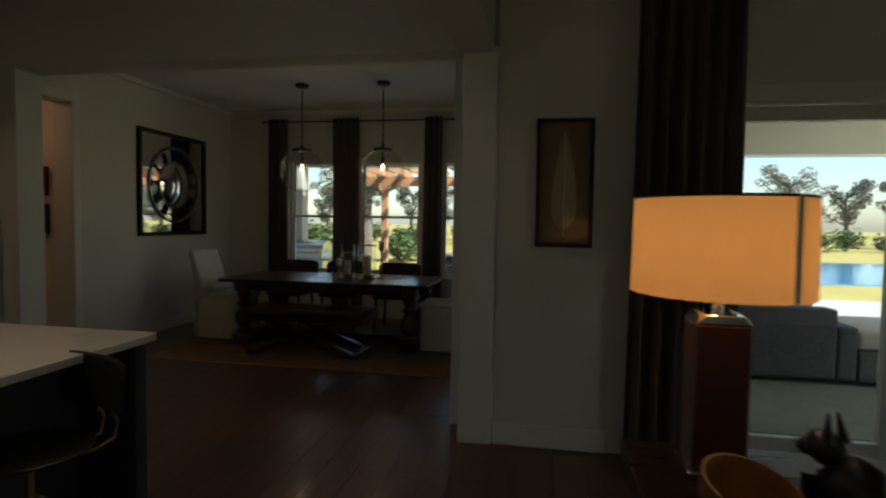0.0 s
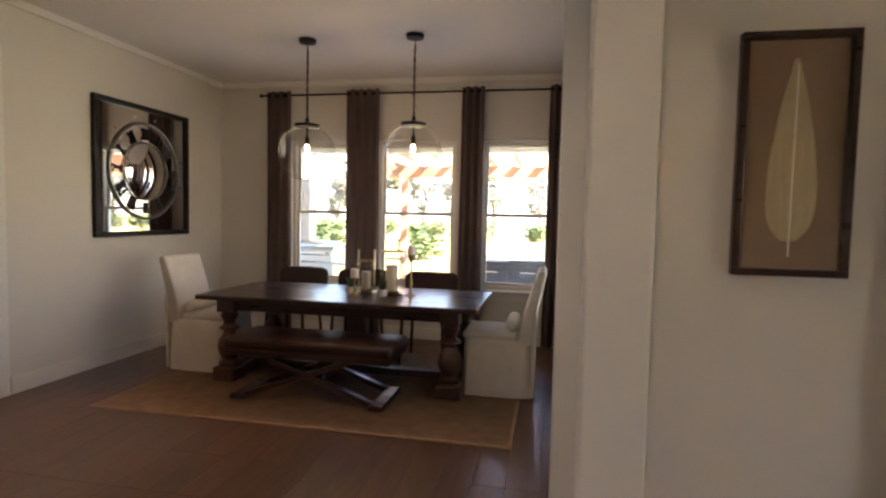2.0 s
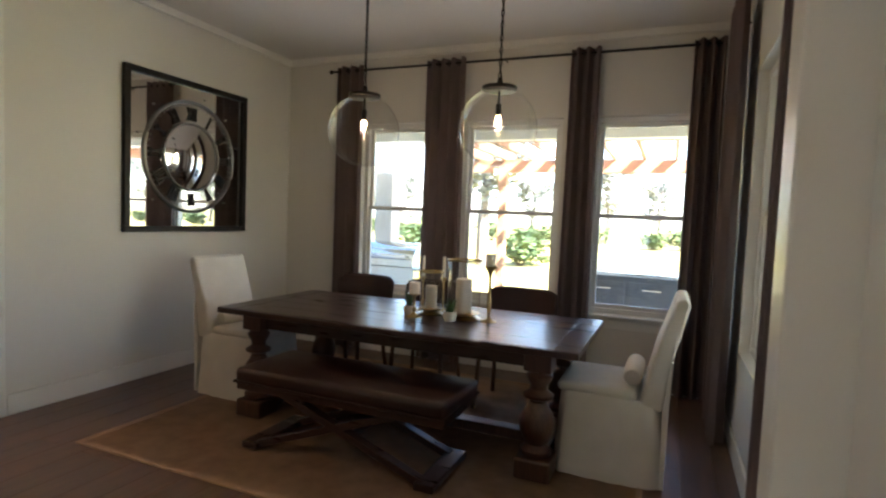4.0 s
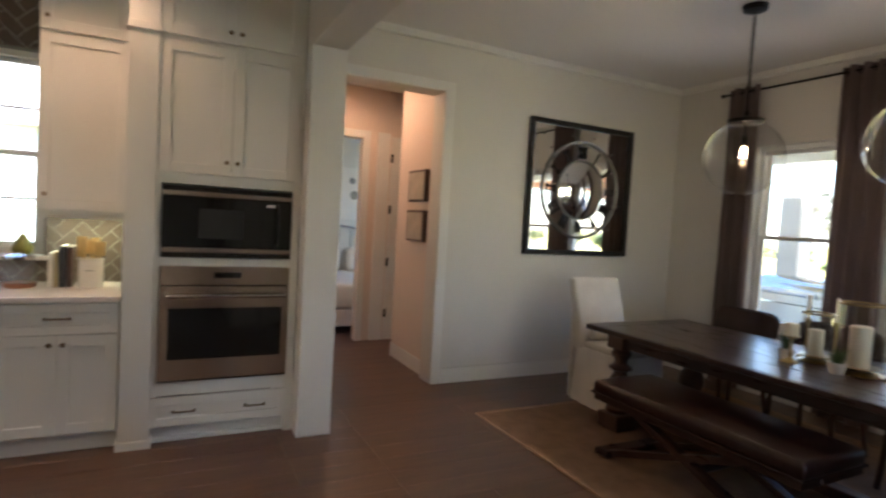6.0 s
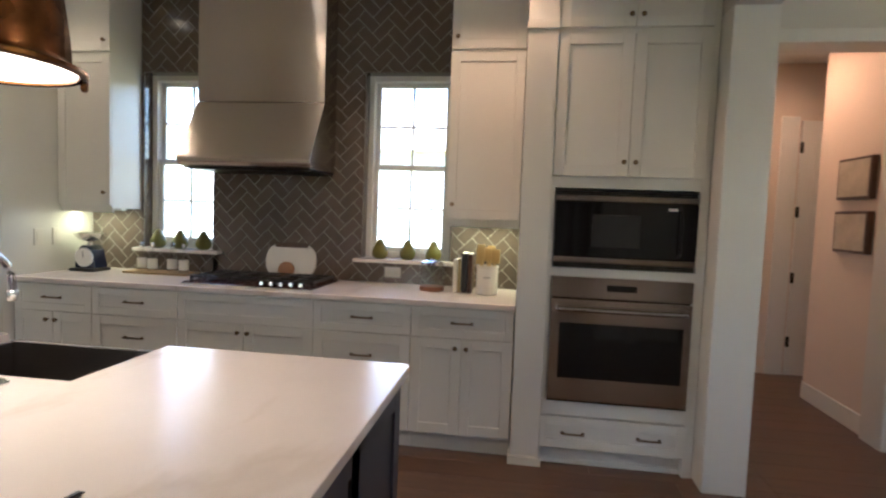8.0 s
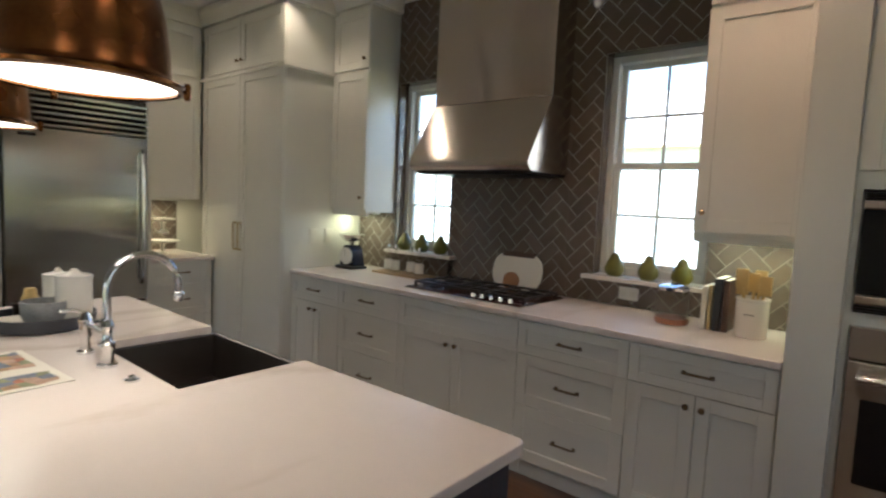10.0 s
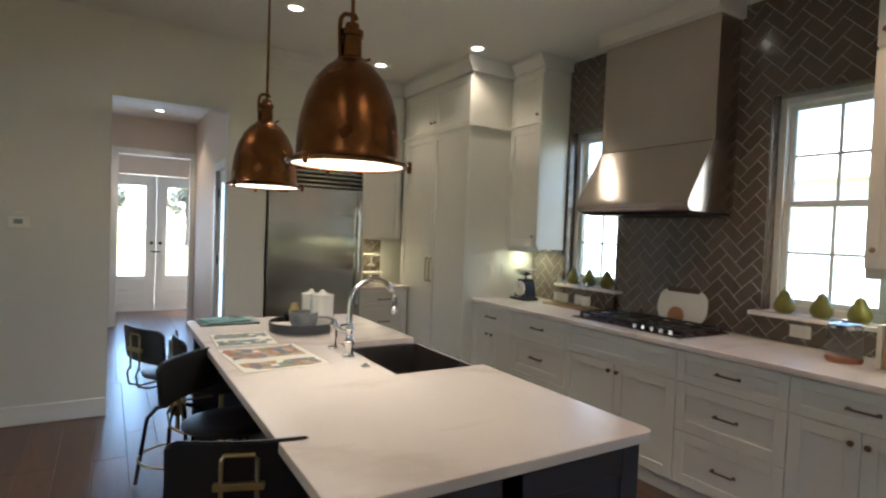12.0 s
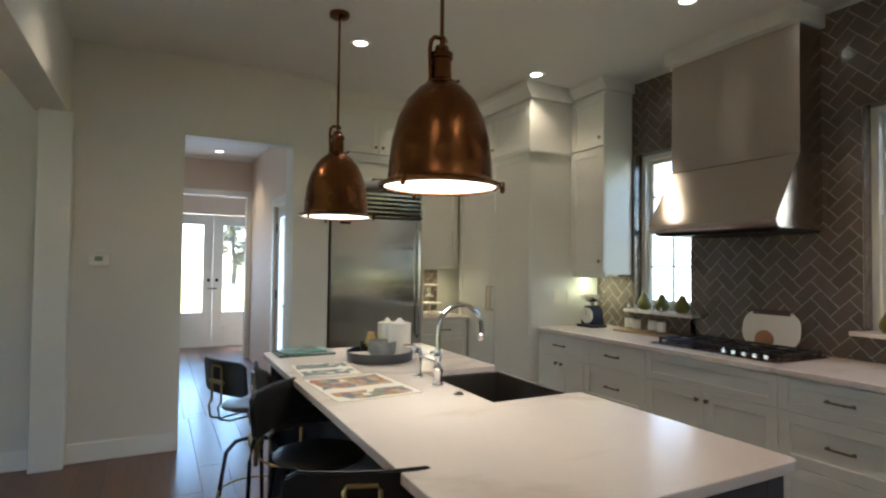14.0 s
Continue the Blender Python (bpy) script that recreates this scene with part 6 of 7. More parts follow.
# things on the island
IZ = 0.9175
t = thing("serving_tray", -2.44, 0.90, IZ, "round dark grey metal serving tray", "tray")
M_ZINC = mat("zinc", (0.085, 0.09, 0.105), 0.42, metal=0.6, var=0.2)
part("pan", lathe(bmesh.new(), [(0.165, 0.0), (0.178, 0.004), (0.183, 0.052), (0.176, 0.052), (0.170, 0.012), (0.01, 0.010)], 40), M_ZINC, t, "", True)
for x, y, h, r in ((-2.535, 0.945, 0.20, 0.064), (-2.515, 0.81, 0.19, 0.052)):
    t = thing("lidded_canister", x, y, IZ + 0.0105, "white lidded ceramic canister on the tray", "canister", "canisters on the tray")
    part("jar", lathe(bmesh.new(), [(r * 0.95, 0.0), (r, 0.01), (r, h - 0.03), (r * 0.96, h - 0.02)], 26), M_CERAMIC, t, "", True)
    part("lid", lathe(bmesh.new(), [(r * 1.03, h - 0.02), (r * 1.03, h - 0.008), (r * 0.4, h), (r * 0.22, h + 0.012), (r * 0.15, h + 0.018)], 26), M_CERAMIC, t, "", True)
t = thing("ceramic_bowl", -2.43, 0.955, IZ + 0.0105, "grey ribbed ceramic bowl on the tray", "bowl")
part("bowl", lathe(bmesh.new(), [(0.04, 0.0), (0.06, 0.005), (0.075, 0.05), (0.078, 0.10), (0.072, 0.10), (0.066, 0.05), (0.01, 0.01)], 26), mat("grey_stoneware", (0.32, 0.33, 0.34), 0.5, var=0.2, scale=30), t, "", True)
t = thing("wicker_basket", -2.42, 0.81, IZ + 0.0105, "small dark wire basket with jars on the tray", "basket")
part("wire", tube(bmesh.new(), [(0.06 * math.cos(radians(q)), 0.06 * math.sin(radians(q)), 0.07) for q in range(0, 360, 20)], 0.004, 6, True), M_IRON, t, "", True)
part("jar", lathe(bmesh.new(), [(0.03, 0.0), (0.032, 0.09), (0.025, 0.10), (0.02, 0.13)], 16), M_BOX, t, "", True)
part("shell", lathe(bmesh.new(), [(0.055, 0.0), (0.06, 0.06)], 18, cap=False), M_IRON, t, "", True)
t = thing("folded_napkin", -2.34, 0.90, IZ + 0.011, "cream folded napkin on the tray's edge", "napkin")
bm = box(-0.075, 0.075, -0.06, 0.06, 0.0, 0.052, 0.02, 3)
for v in bm.verts:
    v.co.z *= 1 - 0.5 * abs(v.co.x) / 0.075
    v.co.y += 0.012 * math.sin(v.co.x * 60)
part("cloth", bm, M_LINEN, t, "", True)


def printed(name, label, x, y, w, d, rz, cols, seed, blank=0.2, split=0.5):
    t = thing(name, x, y, IZ, label, "printed sheet", rz=rz)
    part("paper", box(-w / 2, w / 2, -d / 2, d / 2, 0.0, 0.003, 0.001, 1), M_LABEL, t)
    rnd = random.Random(seed)
    ms = [mat("ink", c, 0.6, var=0.3, scale=25, fine=90, bump=0) for c in cols]
    nx, ny = 9, 10
    px = [[((i + rnd.uniform(-0.32, 0.32)) / nx - 0.5) * w * 0.9 for j in range(ny + 1)] for i in range(nx + 1)]
    py = [[((j + rnd.uniform(-0.32, 0.32)) / ny - 0.5) * d * 0.9 for j in range(ny + 1)] for i in range(nx + 1)]
    for i in range(nx):
        for j in range(ny):
            if rnd.random() < blank or abs(j - split * ny) < 0.6:
                continue
            q = [(i, j), (i + 1, j), (i + 1, j + 1), (i, j + 1)]
            bm = bmesh.new()
            bm.faces.new([bm.verts.new((px[a][b], py[a][b], 0.0034)) for a, b in q])
            part("printed_patch", bm, rnd.choice(ms), t)
    return t


printed("illustrated_map", "colourful illustrated paper sheet lying on the island", -2.125, 1.49, 0.36, 0.44, 4, [(0.45, 0.16, 0.09), (0.50, 0.30, 0.14), (0.28, 0.30, 0.16), (0.18, 0.22, 0.30), (0.55, 0.36, 0.26)], 5, 0.06, 0.55)
printed("photo_sheet", "paper sheet with blue and grey pictures on the island", -2.09, 1.06, 0.28, 0.32, -3, [(0.16, 0.24, 0.30), (0.20, 0.26, 0.24), (0.30, 0.30, 0.28)], 9, 0.10, 0.45)
t = thing("brochure", -2.10, 0.53, IZ, "grey green brochures lying on the island's far end", "brochure")
part("sheet", box(-0.17, 0.15, -0.11, 0.11, 0.0, 0.012, 0.002), mat("brochure_grey", (0.13, 0.17, 0.17), 0.3, var=0.2), t)
part("cover", box(-0.13, 0.11, -0.09, 0.10, 0.0125, 0.02, 0.002), mat("brochure_green", (0.16, 0.32, 0.30), 0.25, var=0.3, scale=9), t, "", False, pose(0.02, 0, 0, 0, 0, 12))

# cake stand in the corner
t = thing("cake_stand", -3.88, -1.42, CZ, "two-tier white ceramic stand on the corner worktop", "cake stand")
for z, r in ((0.0, 0.13), (0.19, 0.10)):
    part("tier", lathe(bmesh.new(), [(0.05, z), (0.045, z + 0.01), (0.014, z + 0.03), (0.014, z + 0.10), (r, z + 0.115), (r + 0.004, z + 0.128), (r - 0.01, z + 0.124), (0.02, z + 0.12)], 26), M_CERAMIC, t, "", True)

# ---- outdoors ----
tagged(part("ground", box(-260, 260, -260, 260, -0.6, -0.30), M_LAWN), "dry yellow-green lawn in full sun", "ground", kind="structure")
slab("pavement_patio", -9.0, 7.5, YN + OUT, 13.5, -0.34, -0.10, M_PAVE, "pale concrete patio behind the dining room", "pavement", 0.01)
slab("pavement_porch", XE + OUT, 7.5, YL + OUT + 0.001, YN + OUT, -0.34, -0.09, M_PAVE, "pale concrete porch floor", "pavement", 0.01)
slab("pavement_front", -6, 4, -12, -6.47, -0.34, -0.08, M_PAVE, "pale concrete front path", "pavement", 0.01)
slab("water_pool", 3.0, 34.0, 19.0, 30.0, -0.34, -0.27, M_POOL, "blue swimming pool water in the lawn", "pool", 0.005)
# house shell over the rooms
slab("roof", XW - OUT - 0.3, XR + OUT + 0.3, -6.8, YN + OUT + 0.05, CEIL + 0.25, CEIL + 0.45, M_STUCCO, "flat house roof", "roof")
slab("roof_bedroom", -9.2, XW - OUT - 0.31, 4.1, 7.9, CEIL + 0.25, CEIL + 0.45, M_STUCCO, "flat house roof", "roof")
slab("porch_ceiling", XE + OUT, 7.5, YL + OUT + 0.001, YN + 0.9, 2.86, 2.95, M_TRIM, "white painted porch ceiling", "ceiling")
slab("porch_beam", XE + OUT, 7.5, YN + 0.55, YN + 0.9, 2.42, 2.859, M_TRIM, "white painted porch beam", "beam")
slab("dining_eave", XW - 0.5, XE + OUT, YN + OUT + 0.06, 9.75, 2.62, 2.75, mat("eave_cream", (0.66, 0.58, 0.38), 0.8, var=0.04), "cream painted eave above the dining windows", "eave")
slab("dining_fascia", XW - 0.5, XE + OUT, 9.60, 9.748, 2.33, 2.619, M_TRIM, "cream fascia below the dining eave", "eave")
for x, y, z1 in ((-4.72, 10.3, 2.62), (7.2, YN + 0.72, 2.42)):
    t = thing("porch_column", x, y, -0.10, "square pale porch column", "column", "porch columns")
    part("shaft", box(-0.13, 0.13, -0.13, 0.13, 0.0, z1 + 0.10, 0.01), M_STUCCO, t)
    part("base", box(-0.17, 0.17, -0.17, 0.17, 0.0, 0.18, 0.01), M_STUCCO, t)
slab("porch_header", -5.2, 0.4, 10.12, 10.48, 2.56, 2.66, M_TRIM, "pale header beam on the column", "beam")

# pergola
t = thing("pergola", -1.6, 12.0, -0.10, "cedar pergola with open rafters on the patio", "pergola")
for x in (-1.95, 2.6):
    part("post", box(x - 0.065, x + 0.065, -0.065, 0.065, 0, 2.26, 0.006), M_CEDAR, t)
part("beam", box(-2.5, 3.2, -0.06, 0.06, 2.26, 2.46, 0.006), M_CEDAR, t)
part("ledger", box(-2.5, 3.2, -2.0, -1.90, 2.46, 2.60, 0.006), M_CEDAR, t)
for k in range(14):
    x = -2.35 + k * 0.42
    part("rafter", box(x - 0.025, x + 0.025, -2.1, 0.55, 2.461, 2.60, 0.004), M_CEDAR, t)

# outdoor kitchen
t = thing("gas_grill", -4.45, 10.05, -0.10, "stainless steel gas grill with a rounded lid", "grill")
part("cart", box(-0.42, 0.42, -0.28, 0.28, 0.0, 0.84, 0.01), M_STEEL, t)
bm = prism(bmesh.new(), [(-0.28, 0.85)] + [(-0.28 * math.cos(radians(a)), 0.87 + 0.28 * math.sin(radians(a))) for a in range(10, 180, 12)] + [(0.28, 0.85)], -0.40, 0.40, "x")
part("lid", bm, M_STEEL, t, "", True)
part("handle", tube(bmesh.new(), [(-0.32, -0.27, 0.98), (-0.32, -0.34, 0.98), (0.32, -0.34, 0.98), (0.32, -0.27, 0.98)], 0.014, 8), M_CHROME, t, "", True)
part("side_shelf", box(0.43, 0.80, -0.25, 0.25, 0.80, 0.84, 0.008), M_STEEL, t)
t = thing("outdoor_bar", -1.45, 10.3, -0.10, "dark grey outdoor bar cabinet with doors", "outdoor cabinet")
part("body", box(-0.55, 0.55, -0.30, 0.30, 0.0, 0.92, 0.01), M_SOFA, t)
part("top", box(-0.60, 0.60, -0.34, 0.34, 0.921, 0.96, 0.006), M_STEEL, t)
for x in (-0.27, 0.27):
    d = part("door", box(x - 0.25, x + 0.25, -0.318, -0.301, 0.10, 0.86, 0.006), M_SOFA, t)
    part("handle", tube(bmesh.new(), [(x - 0.1, -0.319, 0.78), (x - 0.1, -0.345, 0.78), (x + 0.1, -0.345, 0.78), (x + 0.1, -0.319, 0.78)], 0.008, 6), M_CHROME, d)

# porch seating and fan
t = thing("outdoor_sofa", 1.75, 6.55, -0.09, "dark woven outdoor sofa with pale tufted seat", "sofa")
part("back", box(-0.95, 0.80, -0.12, 0.12, 0.06, 0.74, 0.03), M_SOFA, t)
part("seat_base", box(-0.95, 1.55, 0.12, 0.95, 0.06, 0.36, 0.02), M_SOFA, t)
part("arm", box(0.80, 0.98, -0.12, 0.75, 0.06, 0.58, 0.03), M_SOFA, t)
part("seat_cushion", box(-0.92, 0.78, 0.14, 0.92, 0.361, 0.50, 0.05, 3), M_CUSH, t, "", True)
part("back_cushion", box(-0.90, 0.70, 0.13, 0.32, 0.50, 0.86, 0.06, 3), M_CUSH, t, "", True)
part("chaise_cushion", box(0.99, 1.90, -0.10, 0.95, 0.361, 0.54, 0.05, 3), M_CUSH, t, "pale tufted cushion", True)
part("chaise_base", box(0.985, 1.88, -0.12, 0.12, 0.06, 0.36, 0.02), M_SOFA, t)
t = thing("outdoor_rug", 2.2, 6.6, -0.089, "flat grey-green outdoor rug on the porch", "rug")
part("weave", box(-1.7, 1.8, -1.6, 1.4, 0.0, 0.010, 0.004), mat("outdoor_weave", (0.27, 0.29, 0.25), 0.95, var=0.1, fine=200, bump=0.3), t)
t = thing("ceiling_fan", 2.62, 6.6, 2.86, "dark bronze ceiling fan with five blades", "ceiling fan")
part("rod", tube(bmesh.new(), [(0, 0, 0.0), (0, 0, -0.22)], 0.014, 8), M_IRON, t)
part("motor", lathe(bmesh.new(), [(0.05, -0.34), (0.11, -0.32), (0.12, -0.26), (0.06, -0.21)], 20), M_IRON, t, "", True)
for k in range(5):
    part("blade", box(0.10, 0.66, -0.06, 0.06, -0.285, -0.277, 0.003), M_WOODT, t, "", False, pose(0, 0, 0, 0, 0, 20 + 72 * k))

# planting
def clumps(bm, rnd, cx, cy, cz, rx, ry, rz, count, size):
    for _ in range(count):
        while True:
            p = Vector((rnd.uniform(-1, 1), rnd.uniform(-1, 1), rnd.uniform(-1, 1)))
            if 0.25 < p.length < 1:
                break
        p = Vector((cx + p.x * rx, cy + p.y * ry, cz + p.z * rz))
        a, b = rnd.uniform(0, 6.28), rnd.uniform(-1.2, 1.2)
        u = Vector((math.cos(a), math.sin(a), 0.3 * b)).normalized()
        v = u.cross(Vector((rnd.uniform(-1, 1), rnd.uniform(-1, 1), 1))).normalized()
        s = size * rnd.uniform(0.6, 1.4)
        q = [bm.verts.new(p + s * (u * x + v * y)) for x, y in ((-1, 0), (0, -0.5), (1, 0), (0, 0.5))]
        bm.faces.new(q)


def shrub(seed, w, h):
    rnd = random.Random(seed)
    t = thing("shrub", 0, 0, -0.30, "dense green garden shrub", "shrub", "garden shrubs")
    bm = bmesh.new()
    for _ in range(9):
        clumps(bm, rnd, rnd.uniform(-w, w) * 0.6, rnd.uniform(-w, w) * 0.4, h * rnd.uniform(0.35, 0.7), w * 0.5, w * 0.45, h * 0.4, 110, 0.13)
    part("leaves", bm, M_HEDGE, t)
    bm = bmesh.new()
    for k in range(5):
        a = k * 1.25
        tube(bm, [(0.08 * math.cos(a), 0.08 * math.sin(a), 0), (0.45 * w * math.cos(a), 0.4 * w * math.sin(a), h * 0.6)], 0.03, 5)
    part("stems", bm, M_BARK, t)
    return t


def tree(seed, h, leaf, sparse):
    rnd = random.Random(seed)
    t = thing("tree", 0, 0, -0.30, "tall thin garden tree with a sparse grey-green crown", "tree", "background trees")
    bm = bmesh.new()
    tips = []
    pts = [Vector((0, 0, 0)), Vector((0.1, 0.05, h * 0.3)), Vector((-0.1, 0.1, h * 0.6)), Vector((0.05, 0, h * 0.9))]
    for a, b, r in zip(pts, pts[1:], (0.22, 0.16, 0.09)):
        tube(bm, [a, b], r, 7)
    for k in range(16):
        z = h * rnd.uniform(0.28, 0.88)
        a, l = rnd.uniform(0, 6.28), h * rnd.uniform(0.16, 0.34)
        p0 = Vector((0, 0, z))
        p1 = p0 + Vector((math.cos(a) * l * 0.6, math.sin(a) * l * 0.6, l * 0.35))
        p2 = p1 + Vector((math.cos(a + 0.4) * l * 0.5, math.sin(a + 0.4) * l * 0.5, l * 0.4))
        tube(bm, [p0, p1, p2], 0.045, 5)
        tips += [p1, p2]
    part("trunk", bm, M_BARK, t)
    bm = bmesh.new()
    for p in tips:
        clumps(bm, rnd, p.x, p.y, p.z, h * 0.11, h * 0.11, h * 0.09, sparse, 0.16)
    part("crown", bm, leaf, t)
    return t


sh = [shrub(3, 1.7, 1.7), shrub(8, 1.3, 1.3), shrub(12, 2.0, 1.5)]
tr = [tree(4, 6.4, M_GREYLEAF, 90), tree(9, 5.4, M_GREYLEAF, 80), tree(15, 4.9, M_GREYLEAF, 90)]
rnd = random.Random(21)
placed = []
for k in range(30):
    placed.append((sh[k % 3], -42 + k * 3.0 + rnd.uniform(-0.8, 0.8), 44 + rnd.uniform(-2, 2)))
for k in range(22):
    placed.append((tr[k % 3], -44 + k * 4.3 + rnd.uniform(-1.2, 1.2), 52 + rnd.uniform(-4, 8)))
placed += [(tr[0], -7.4, 22.5), (sh[0], -8.8, 21.0), (sh[1], -6.2, 23.5)]
for k in range(3):
    placed.append((sh[k % 3], -15.0 + rnd.uniform(-0.5, 0.5), 3.6 + k * 2.2))
    placed.append((tr[k % 3], -34 + rnd.uniform(-2, 2), 6 + k * 5.0))
for k in range(7):
    placed.append((tr[k % 3], -18 + k * 5.5, -46 + rnd.uniform(-3, 3)))
used = set()
for src, x, y in placed:
    m = pose(x, y, -0.30, 0, 0, rnd.uniform(0, 360))
    if src.name in used:
        copy_thing(src, m)
    else:
        src.matrix_basis = m
        used.add(src.name)
t = thing("neighbour_house", -12.5, -1.2, -0.30, "pale blue-grey neighbouring house with a low roof", "house")
part("wall", box(-3, 0, -5.5, 3.2, 0, 3.0, 0.01), mat("neighbour_siding", (0.58, 0.68, 0.70), 0.8, var=0.06, scale=1), t)
part("roof", prism(bmesh.new(), [(-3.4, 3.0), (0.4, 3.0), (-1.5, 4.4)], -5.9, 3.6, "y"), M_STUCCO, t)

# ---- floor planks ----
PL, PW = 1.83, 0.185
PLANK = {}


def plank_mesh(w, l):
    key = (round(w, 3), round(l, 3))
    if key not in PLANK:
        bm = bmesh.new()
        c = 0.0018
        lo = [bm.verts.new(v) for v in ((0, 0, -0.0115), (w, 0, -0.0115), (w, l, -0.0115), (0, l, -0.0115))]
        mid = [bm.verts.new(v) for v in ((0, 0, -c), (w, 0, -c), (w, l, -c), (0, l, -c))]
        hi = [bm.verts.new(v) for v in ((c, c, 0), (w - c, c, 0), (w - c, l - c, 0), (c, l - c, 0))]
        for a, b in ((lo, mid), (mid, hi)):
            for i in range(4):
                bm.faces.new((a[i], a[(i + 1) % 4], b[(i + 1) % 4], b[i]))
        bm.faces.new(hi)
        me = bpy.data.meshes.new("plank")
        bm.to_mesh(me)
        bm.free()
        me.materials.append(M_PLANK)
        PLANK[key] = me
    return PLANK[key]


def lay(floor_name, x0, x1, y0, y1, seed):
    floor_ob = bpy.data.objects[floor_name]
    rnd = random.Random(seed)
    x = x0
    while x < x1 - 0.01:
        w = min(PW, x1 - x)
        y = y0 - rnd.choice((0.0, 0.46, 0.92, 1.37))
        while y < y1 - 0.01:
            a, b = max(y, y0), min(y + PL, y1)
            if b - a > 0.01:
                piece("plank", plank_mesh(w - 0.001, b - a - 0.001), floor_ob, pose(x, a, 0))
            y += PL
        x += PW


lay("floor", XW, 2.07, BACK, 4.6, 1)
lay("floor_dining", XW, XE, 4.6, YN, 2)
lay("floor_hall", -8.9, XW, 4.40, 7.6, 3)
lay("floor_entry", -3.26, -0.54, -7.45, BACK, 4)

# ---- herringbone wall tiles ----
TL, TW, GAP, TH = 0.1524, 0.0762, 0.0042, 0.007
R2 = math.sqrt(0.5)


def clip(poly, u0, u1, v0, v1):
    for ax, lim, sg in ((0, u0, 1), (0, u1, -1), (1, v0, 1), (1, v1, -1)):
        out = []
        for i, p in enumerate(poly):
            q = poly[(i + 1) % len(poly)]
            dp, dq = sg * (p[ax] - lim), sg * (q[ax] - lim)
            if dp >= 0:
                out.append(p)
            if dp * dq < 0:
                k = dp / (dp - dq)
                out.append((p[0] + k * (q[0] - p[0]), p[1] + k * (q[1] - p[1])))
        poly = out
        if len(poly) < 3:
            return []
    return poly


def area(poly):
    return abs(sum(a[0] * b[1] - b[0] * a[1] for a, b in zip(poly, poly[1:] + poly[:1]))) / 2


def tile_mesh(poly):
    """A tile in the plane (y, z), its face towards +x."""
    cu, cv = sum(p[0] for p in poly) / len(poly), sum(p[1] for p in poly) / len(poly)
    bm = bmesh.new()
    k = 0.0022

    def inset(p):
        d = Vector((cu - p[0], cv - p[1]))
        d = d.normalized() * min(k, d.length * 0.3)
        return p[0] + d.x, p[1] + d.y

    lo = [bm.verts.new((0, u - cu, v - cv)) for u, v in poly]
    mid = [bm.verts.new((TH - 0.0018, u - cu, v - cv)) for u, v in poly]
    hi = [bm.verts.new((TH, inset(p)[0] - cu, inset(p)[1] - cv)) for p in poly]
    n = len(poly)
    for a, b in ((lo, mid), (mid, hi)):
        for i in range(n):
            bm.faces.new((a[i], a[(i + 1) % n], b[(i + 1) % n], b[i]))
    bm.faces.new(hi)
    bmesh.ops.recalc_face_normals(bm, faces=bm.faces[:])
    me = bpy.data.meshes.new("tile")
    bm.to_mesh(me)
    bm.free()
    me.materials.append(M_TILE)
    return me, cu, cv


WHOLE = {}


def herringbone(parent, rects, u_org, v_org, m, part_top=9.0):
    """Tiles over disjoint rectangles of the plane (u, v)."""
    ua, ub = min(r[0] for r in rects), max(r[1] for r in rects)
    va, vb = min(r[2] for r in rects), max(r[3] for r in rects)
    span = int(max(ub - ua, vb - va) / TW) + 12
    rest = []
    for i in range(-span, span):
        for j in range(-span // 2, span // 2):
            for kind in (0, 1):
                a0, b0 = i * TW + j * TL, i * TW - j * TL
                if kind == 0:
                    q = [(a0, b0), (a0 + TL, b0), (a0 + TL, b0 + TW), (a0, b0 + TW)]
                else:
                    q = [(a0 + TL, b0 + TW - TL), (a0 + TL + TW, b0 + TW - TL), (a0 + TL + TW, b0 + TW), (a0 + TL, b0 + TW)]
                g = GAP / 2
                q = [(q[0][0] + g, q[0][1] + g), (q[1][0] - g, q[1][1] + g), (q[2][0] - g, q[2][1] - g), (q[3][0] + g, q[3][1] - g)]
                q = [(u_org + R2 * (a - b), v_org + R2 * (a + b)) for a, b in q]
                if max(p[0] for p in q) < ua or min(p[0] for p in q) > ub or max(p[1] for p in q) < va or min(p[1] for p in q) > vb:
                    continue
                full = area(q)
                for r in rects:
                    c = clip(q, *r)
                    if not c or area(c) < 0.00012:
                        continue
                    if sum(p[1] for p in q) / 4 > part_top:
                        rest.append(c)
                        continue
                    if area(c) > full * 0.999:
                        if kind not in WHOLE:
                            WHOLE[kind] = tile_mesh(q)[0]
                        me, cu, cv = WHOLE[kind], sum(p[0] for p in q) / 4, sum(p[1] for p in q) / 4
                    else:
                        me, cu, cv = tile_mesh(c)
                    piece("tile", me, parent, m @ pose(0, cu, cv))
    if rest:
        bm = bmesh.new()
        for c in rest:
            lo = [bm.verts.new((0, u, v)) for u, v in c]
            hi = [bm.verts.new((TH, u, v)) for u, v in c]
            for i in range(len(c)):
                bm.faces.new((lo[i], lo[(i + 1) % len(c)], hi[(i + 1) % len(c)], hi[i]))
            bm.faces.new(hi)
        bmesh.ops.recalc_face_normals(bm, faces=bm.faces[:])
        tagged(part("upper_tiles", bm, M_TILE, parent, at=m), kind="stuff")


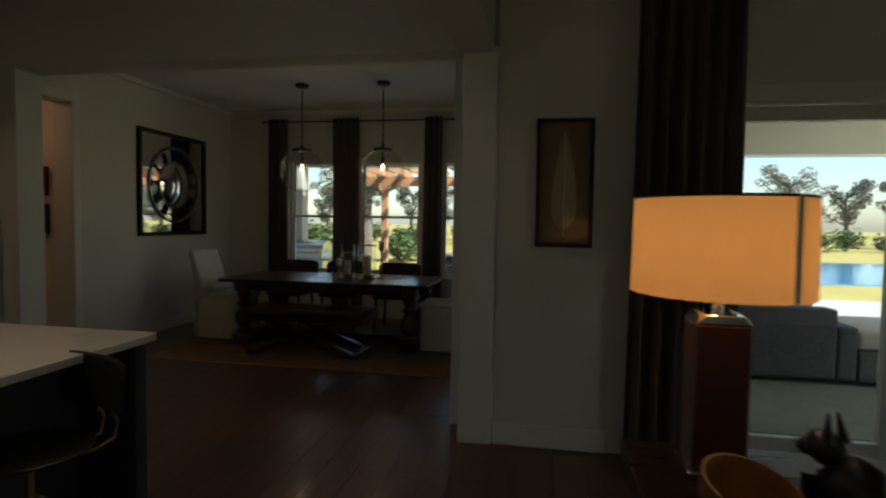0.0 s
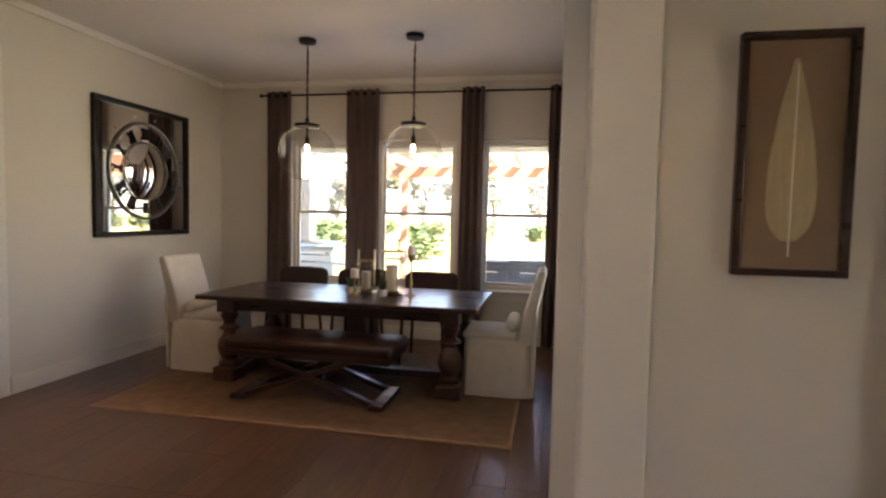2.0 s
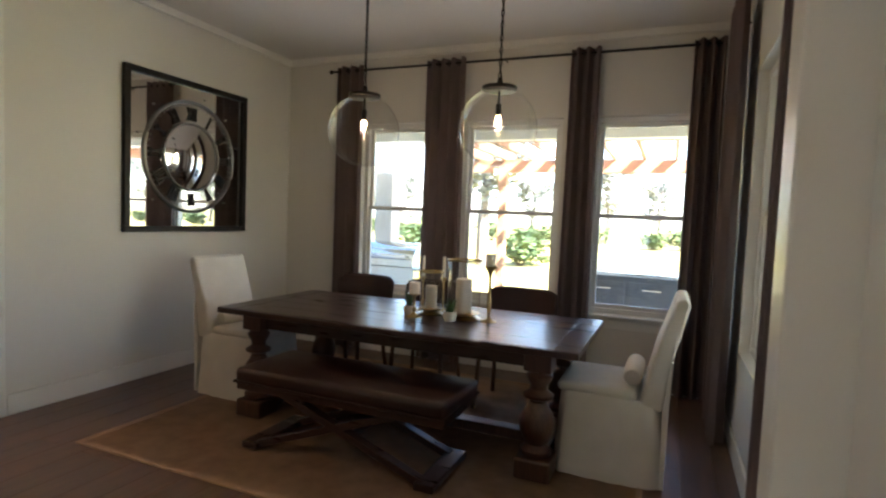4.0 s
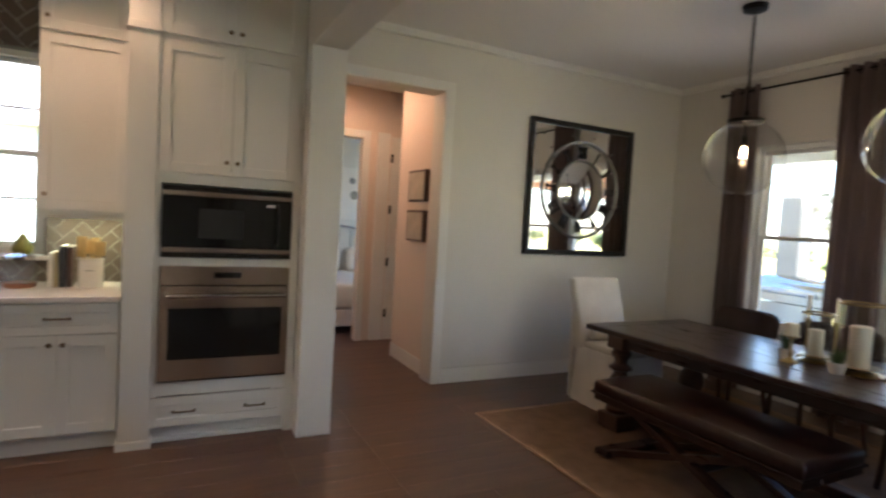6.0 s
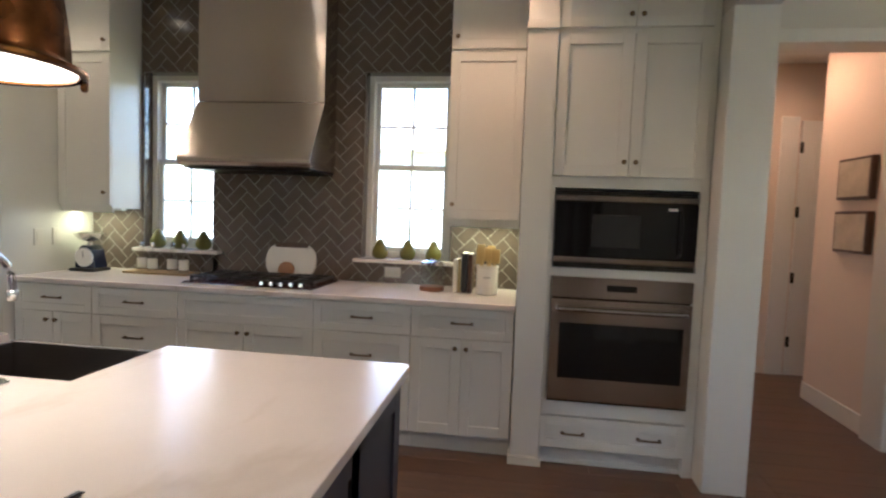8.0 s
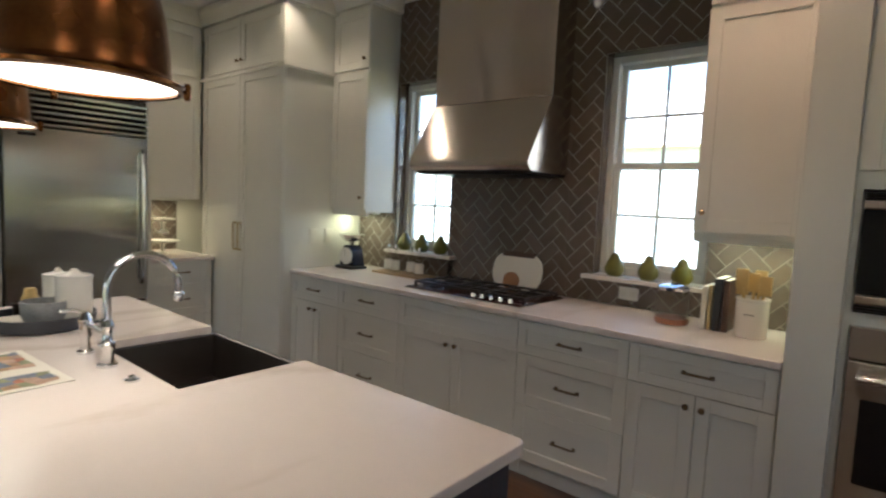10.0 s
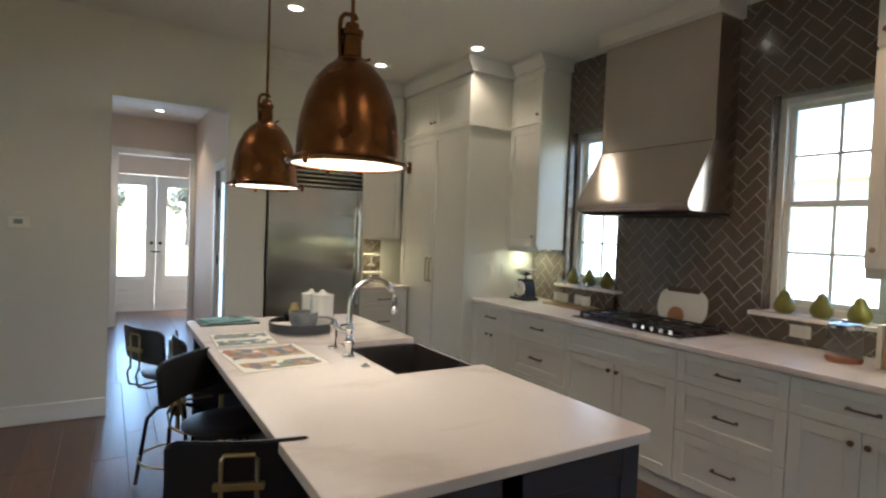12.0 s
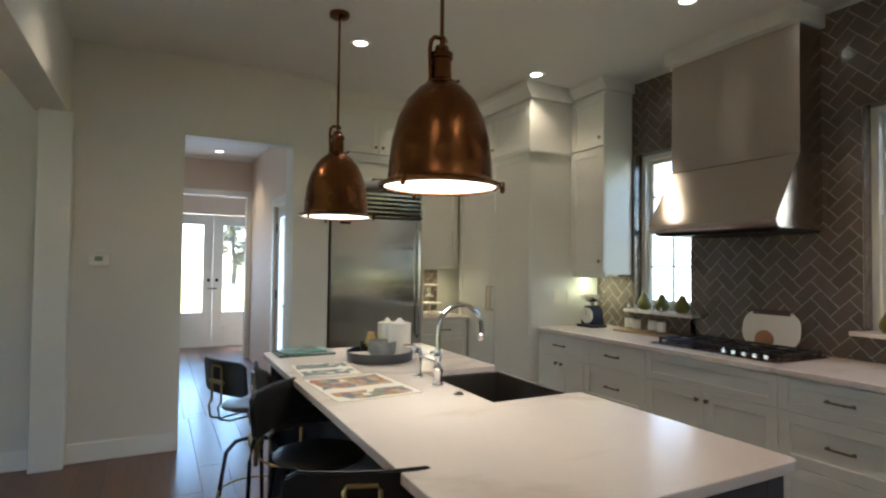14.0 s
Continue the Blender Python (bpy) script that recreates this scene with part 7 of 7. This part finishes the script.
bs = new("backsplash")
tagged(bs, "glossy taupe herringbone tiles with pale grout", "tiles", kind="structure")
(k0, k1), (k2, k3) = KW
zl, zh = KW_Z
top = CEIL - 0.03
T0, T1 = 0.326, 3.179
rects = [(T0, k0, 1.0, top), (k0, k1, zh, top), (k1, k2, 1.0, 2.0), (k1, HY0 - 0.021, 2.0, top), (HY1 + 0.021, k2, 2.0, top), (HY0 - 0.02, HY1 + 0.02, 2.0, 2.88), (k2, 2.704, zh, top)]
solid = [(-0.084, 0.325, 0.918, 1.40), (T0, k0, 0.918, top), (k0, k1, 0.918, zl - 0.026), (k0, k1, zh, top), (k1, HY0 - 0.021, 0.918, top), (HY0 - 0.021, HY1 + 0.021, 0.918, 2.929), (HY1 + 0.021, k2, 0.918, top), (k2, 2.704, zh, top), (k2, 2.705, 0.918, zl - 0.026), (2.705, T1, 0.918, 1.40)]
bm = bmesh.new()
for u0, u1, v0, v1 in solid:
    bx(bm, XW + 0.001, XW + 0.0072, u0, u1, v0, v1)
part("grout", bm, M_GROUT, bs)
herringbone(bs, solid, 1.505, 1.21, pose(XW + 0.002, 0, 0), 2.2)
bs2 = new("backsplash_corner")
tagged(bs2, "glossy taupe herringbone tiles beside the refrigerator", "tiles", kind="structure")
part("grout", box(-4.19, -3.66, BACK + 0.001, BACK + 0.0072, 0.918, 1.40), M_GROUT, bs2)
herringbone(bs2, [(3.66, 4.19, 0.918, 1.40)], 3.9, 1.1, pose(0, BACK + 0.002, 0, 0, 0, 90))
for a0, a1 in KW:
    part("reveal_grout", box(XW - 0.084, XW + 0.001, a0, a0 + 0.0015, zl, zh), M_GROUT, bs)
    part("reveal_grout", box(XW - 0.084, XW + 0.001, a1 - 0.0015, a1, zl, zh), M_GROUT, bs)
    part("reveal_grout", box(XW - 0.084, XW + 0.001, a0 + 0.0015, a1 - 0.0015, zh - 0.0015, zh), M_GROUT, bs)
    herringbone(bs, [(-XW, -XW + 0.084, zl, zh)], 5.0, 1.2, pose(0, a0 - 0.002, 0, 0, 0, 90), 0.0)
    herringbone(bs, [(XW - 0.084, XW, zl, zh)], -5.0, 1.2, pose(0, a1 + 0.002, 0, 0, 0, -90), 0.0)
    part("reveal_tile", box(XW - 0.084, XW + 0.002, a0 + 0.006, a1 - 0.006, zh - 0.006, zh - 0.002), M_TILE, bs)
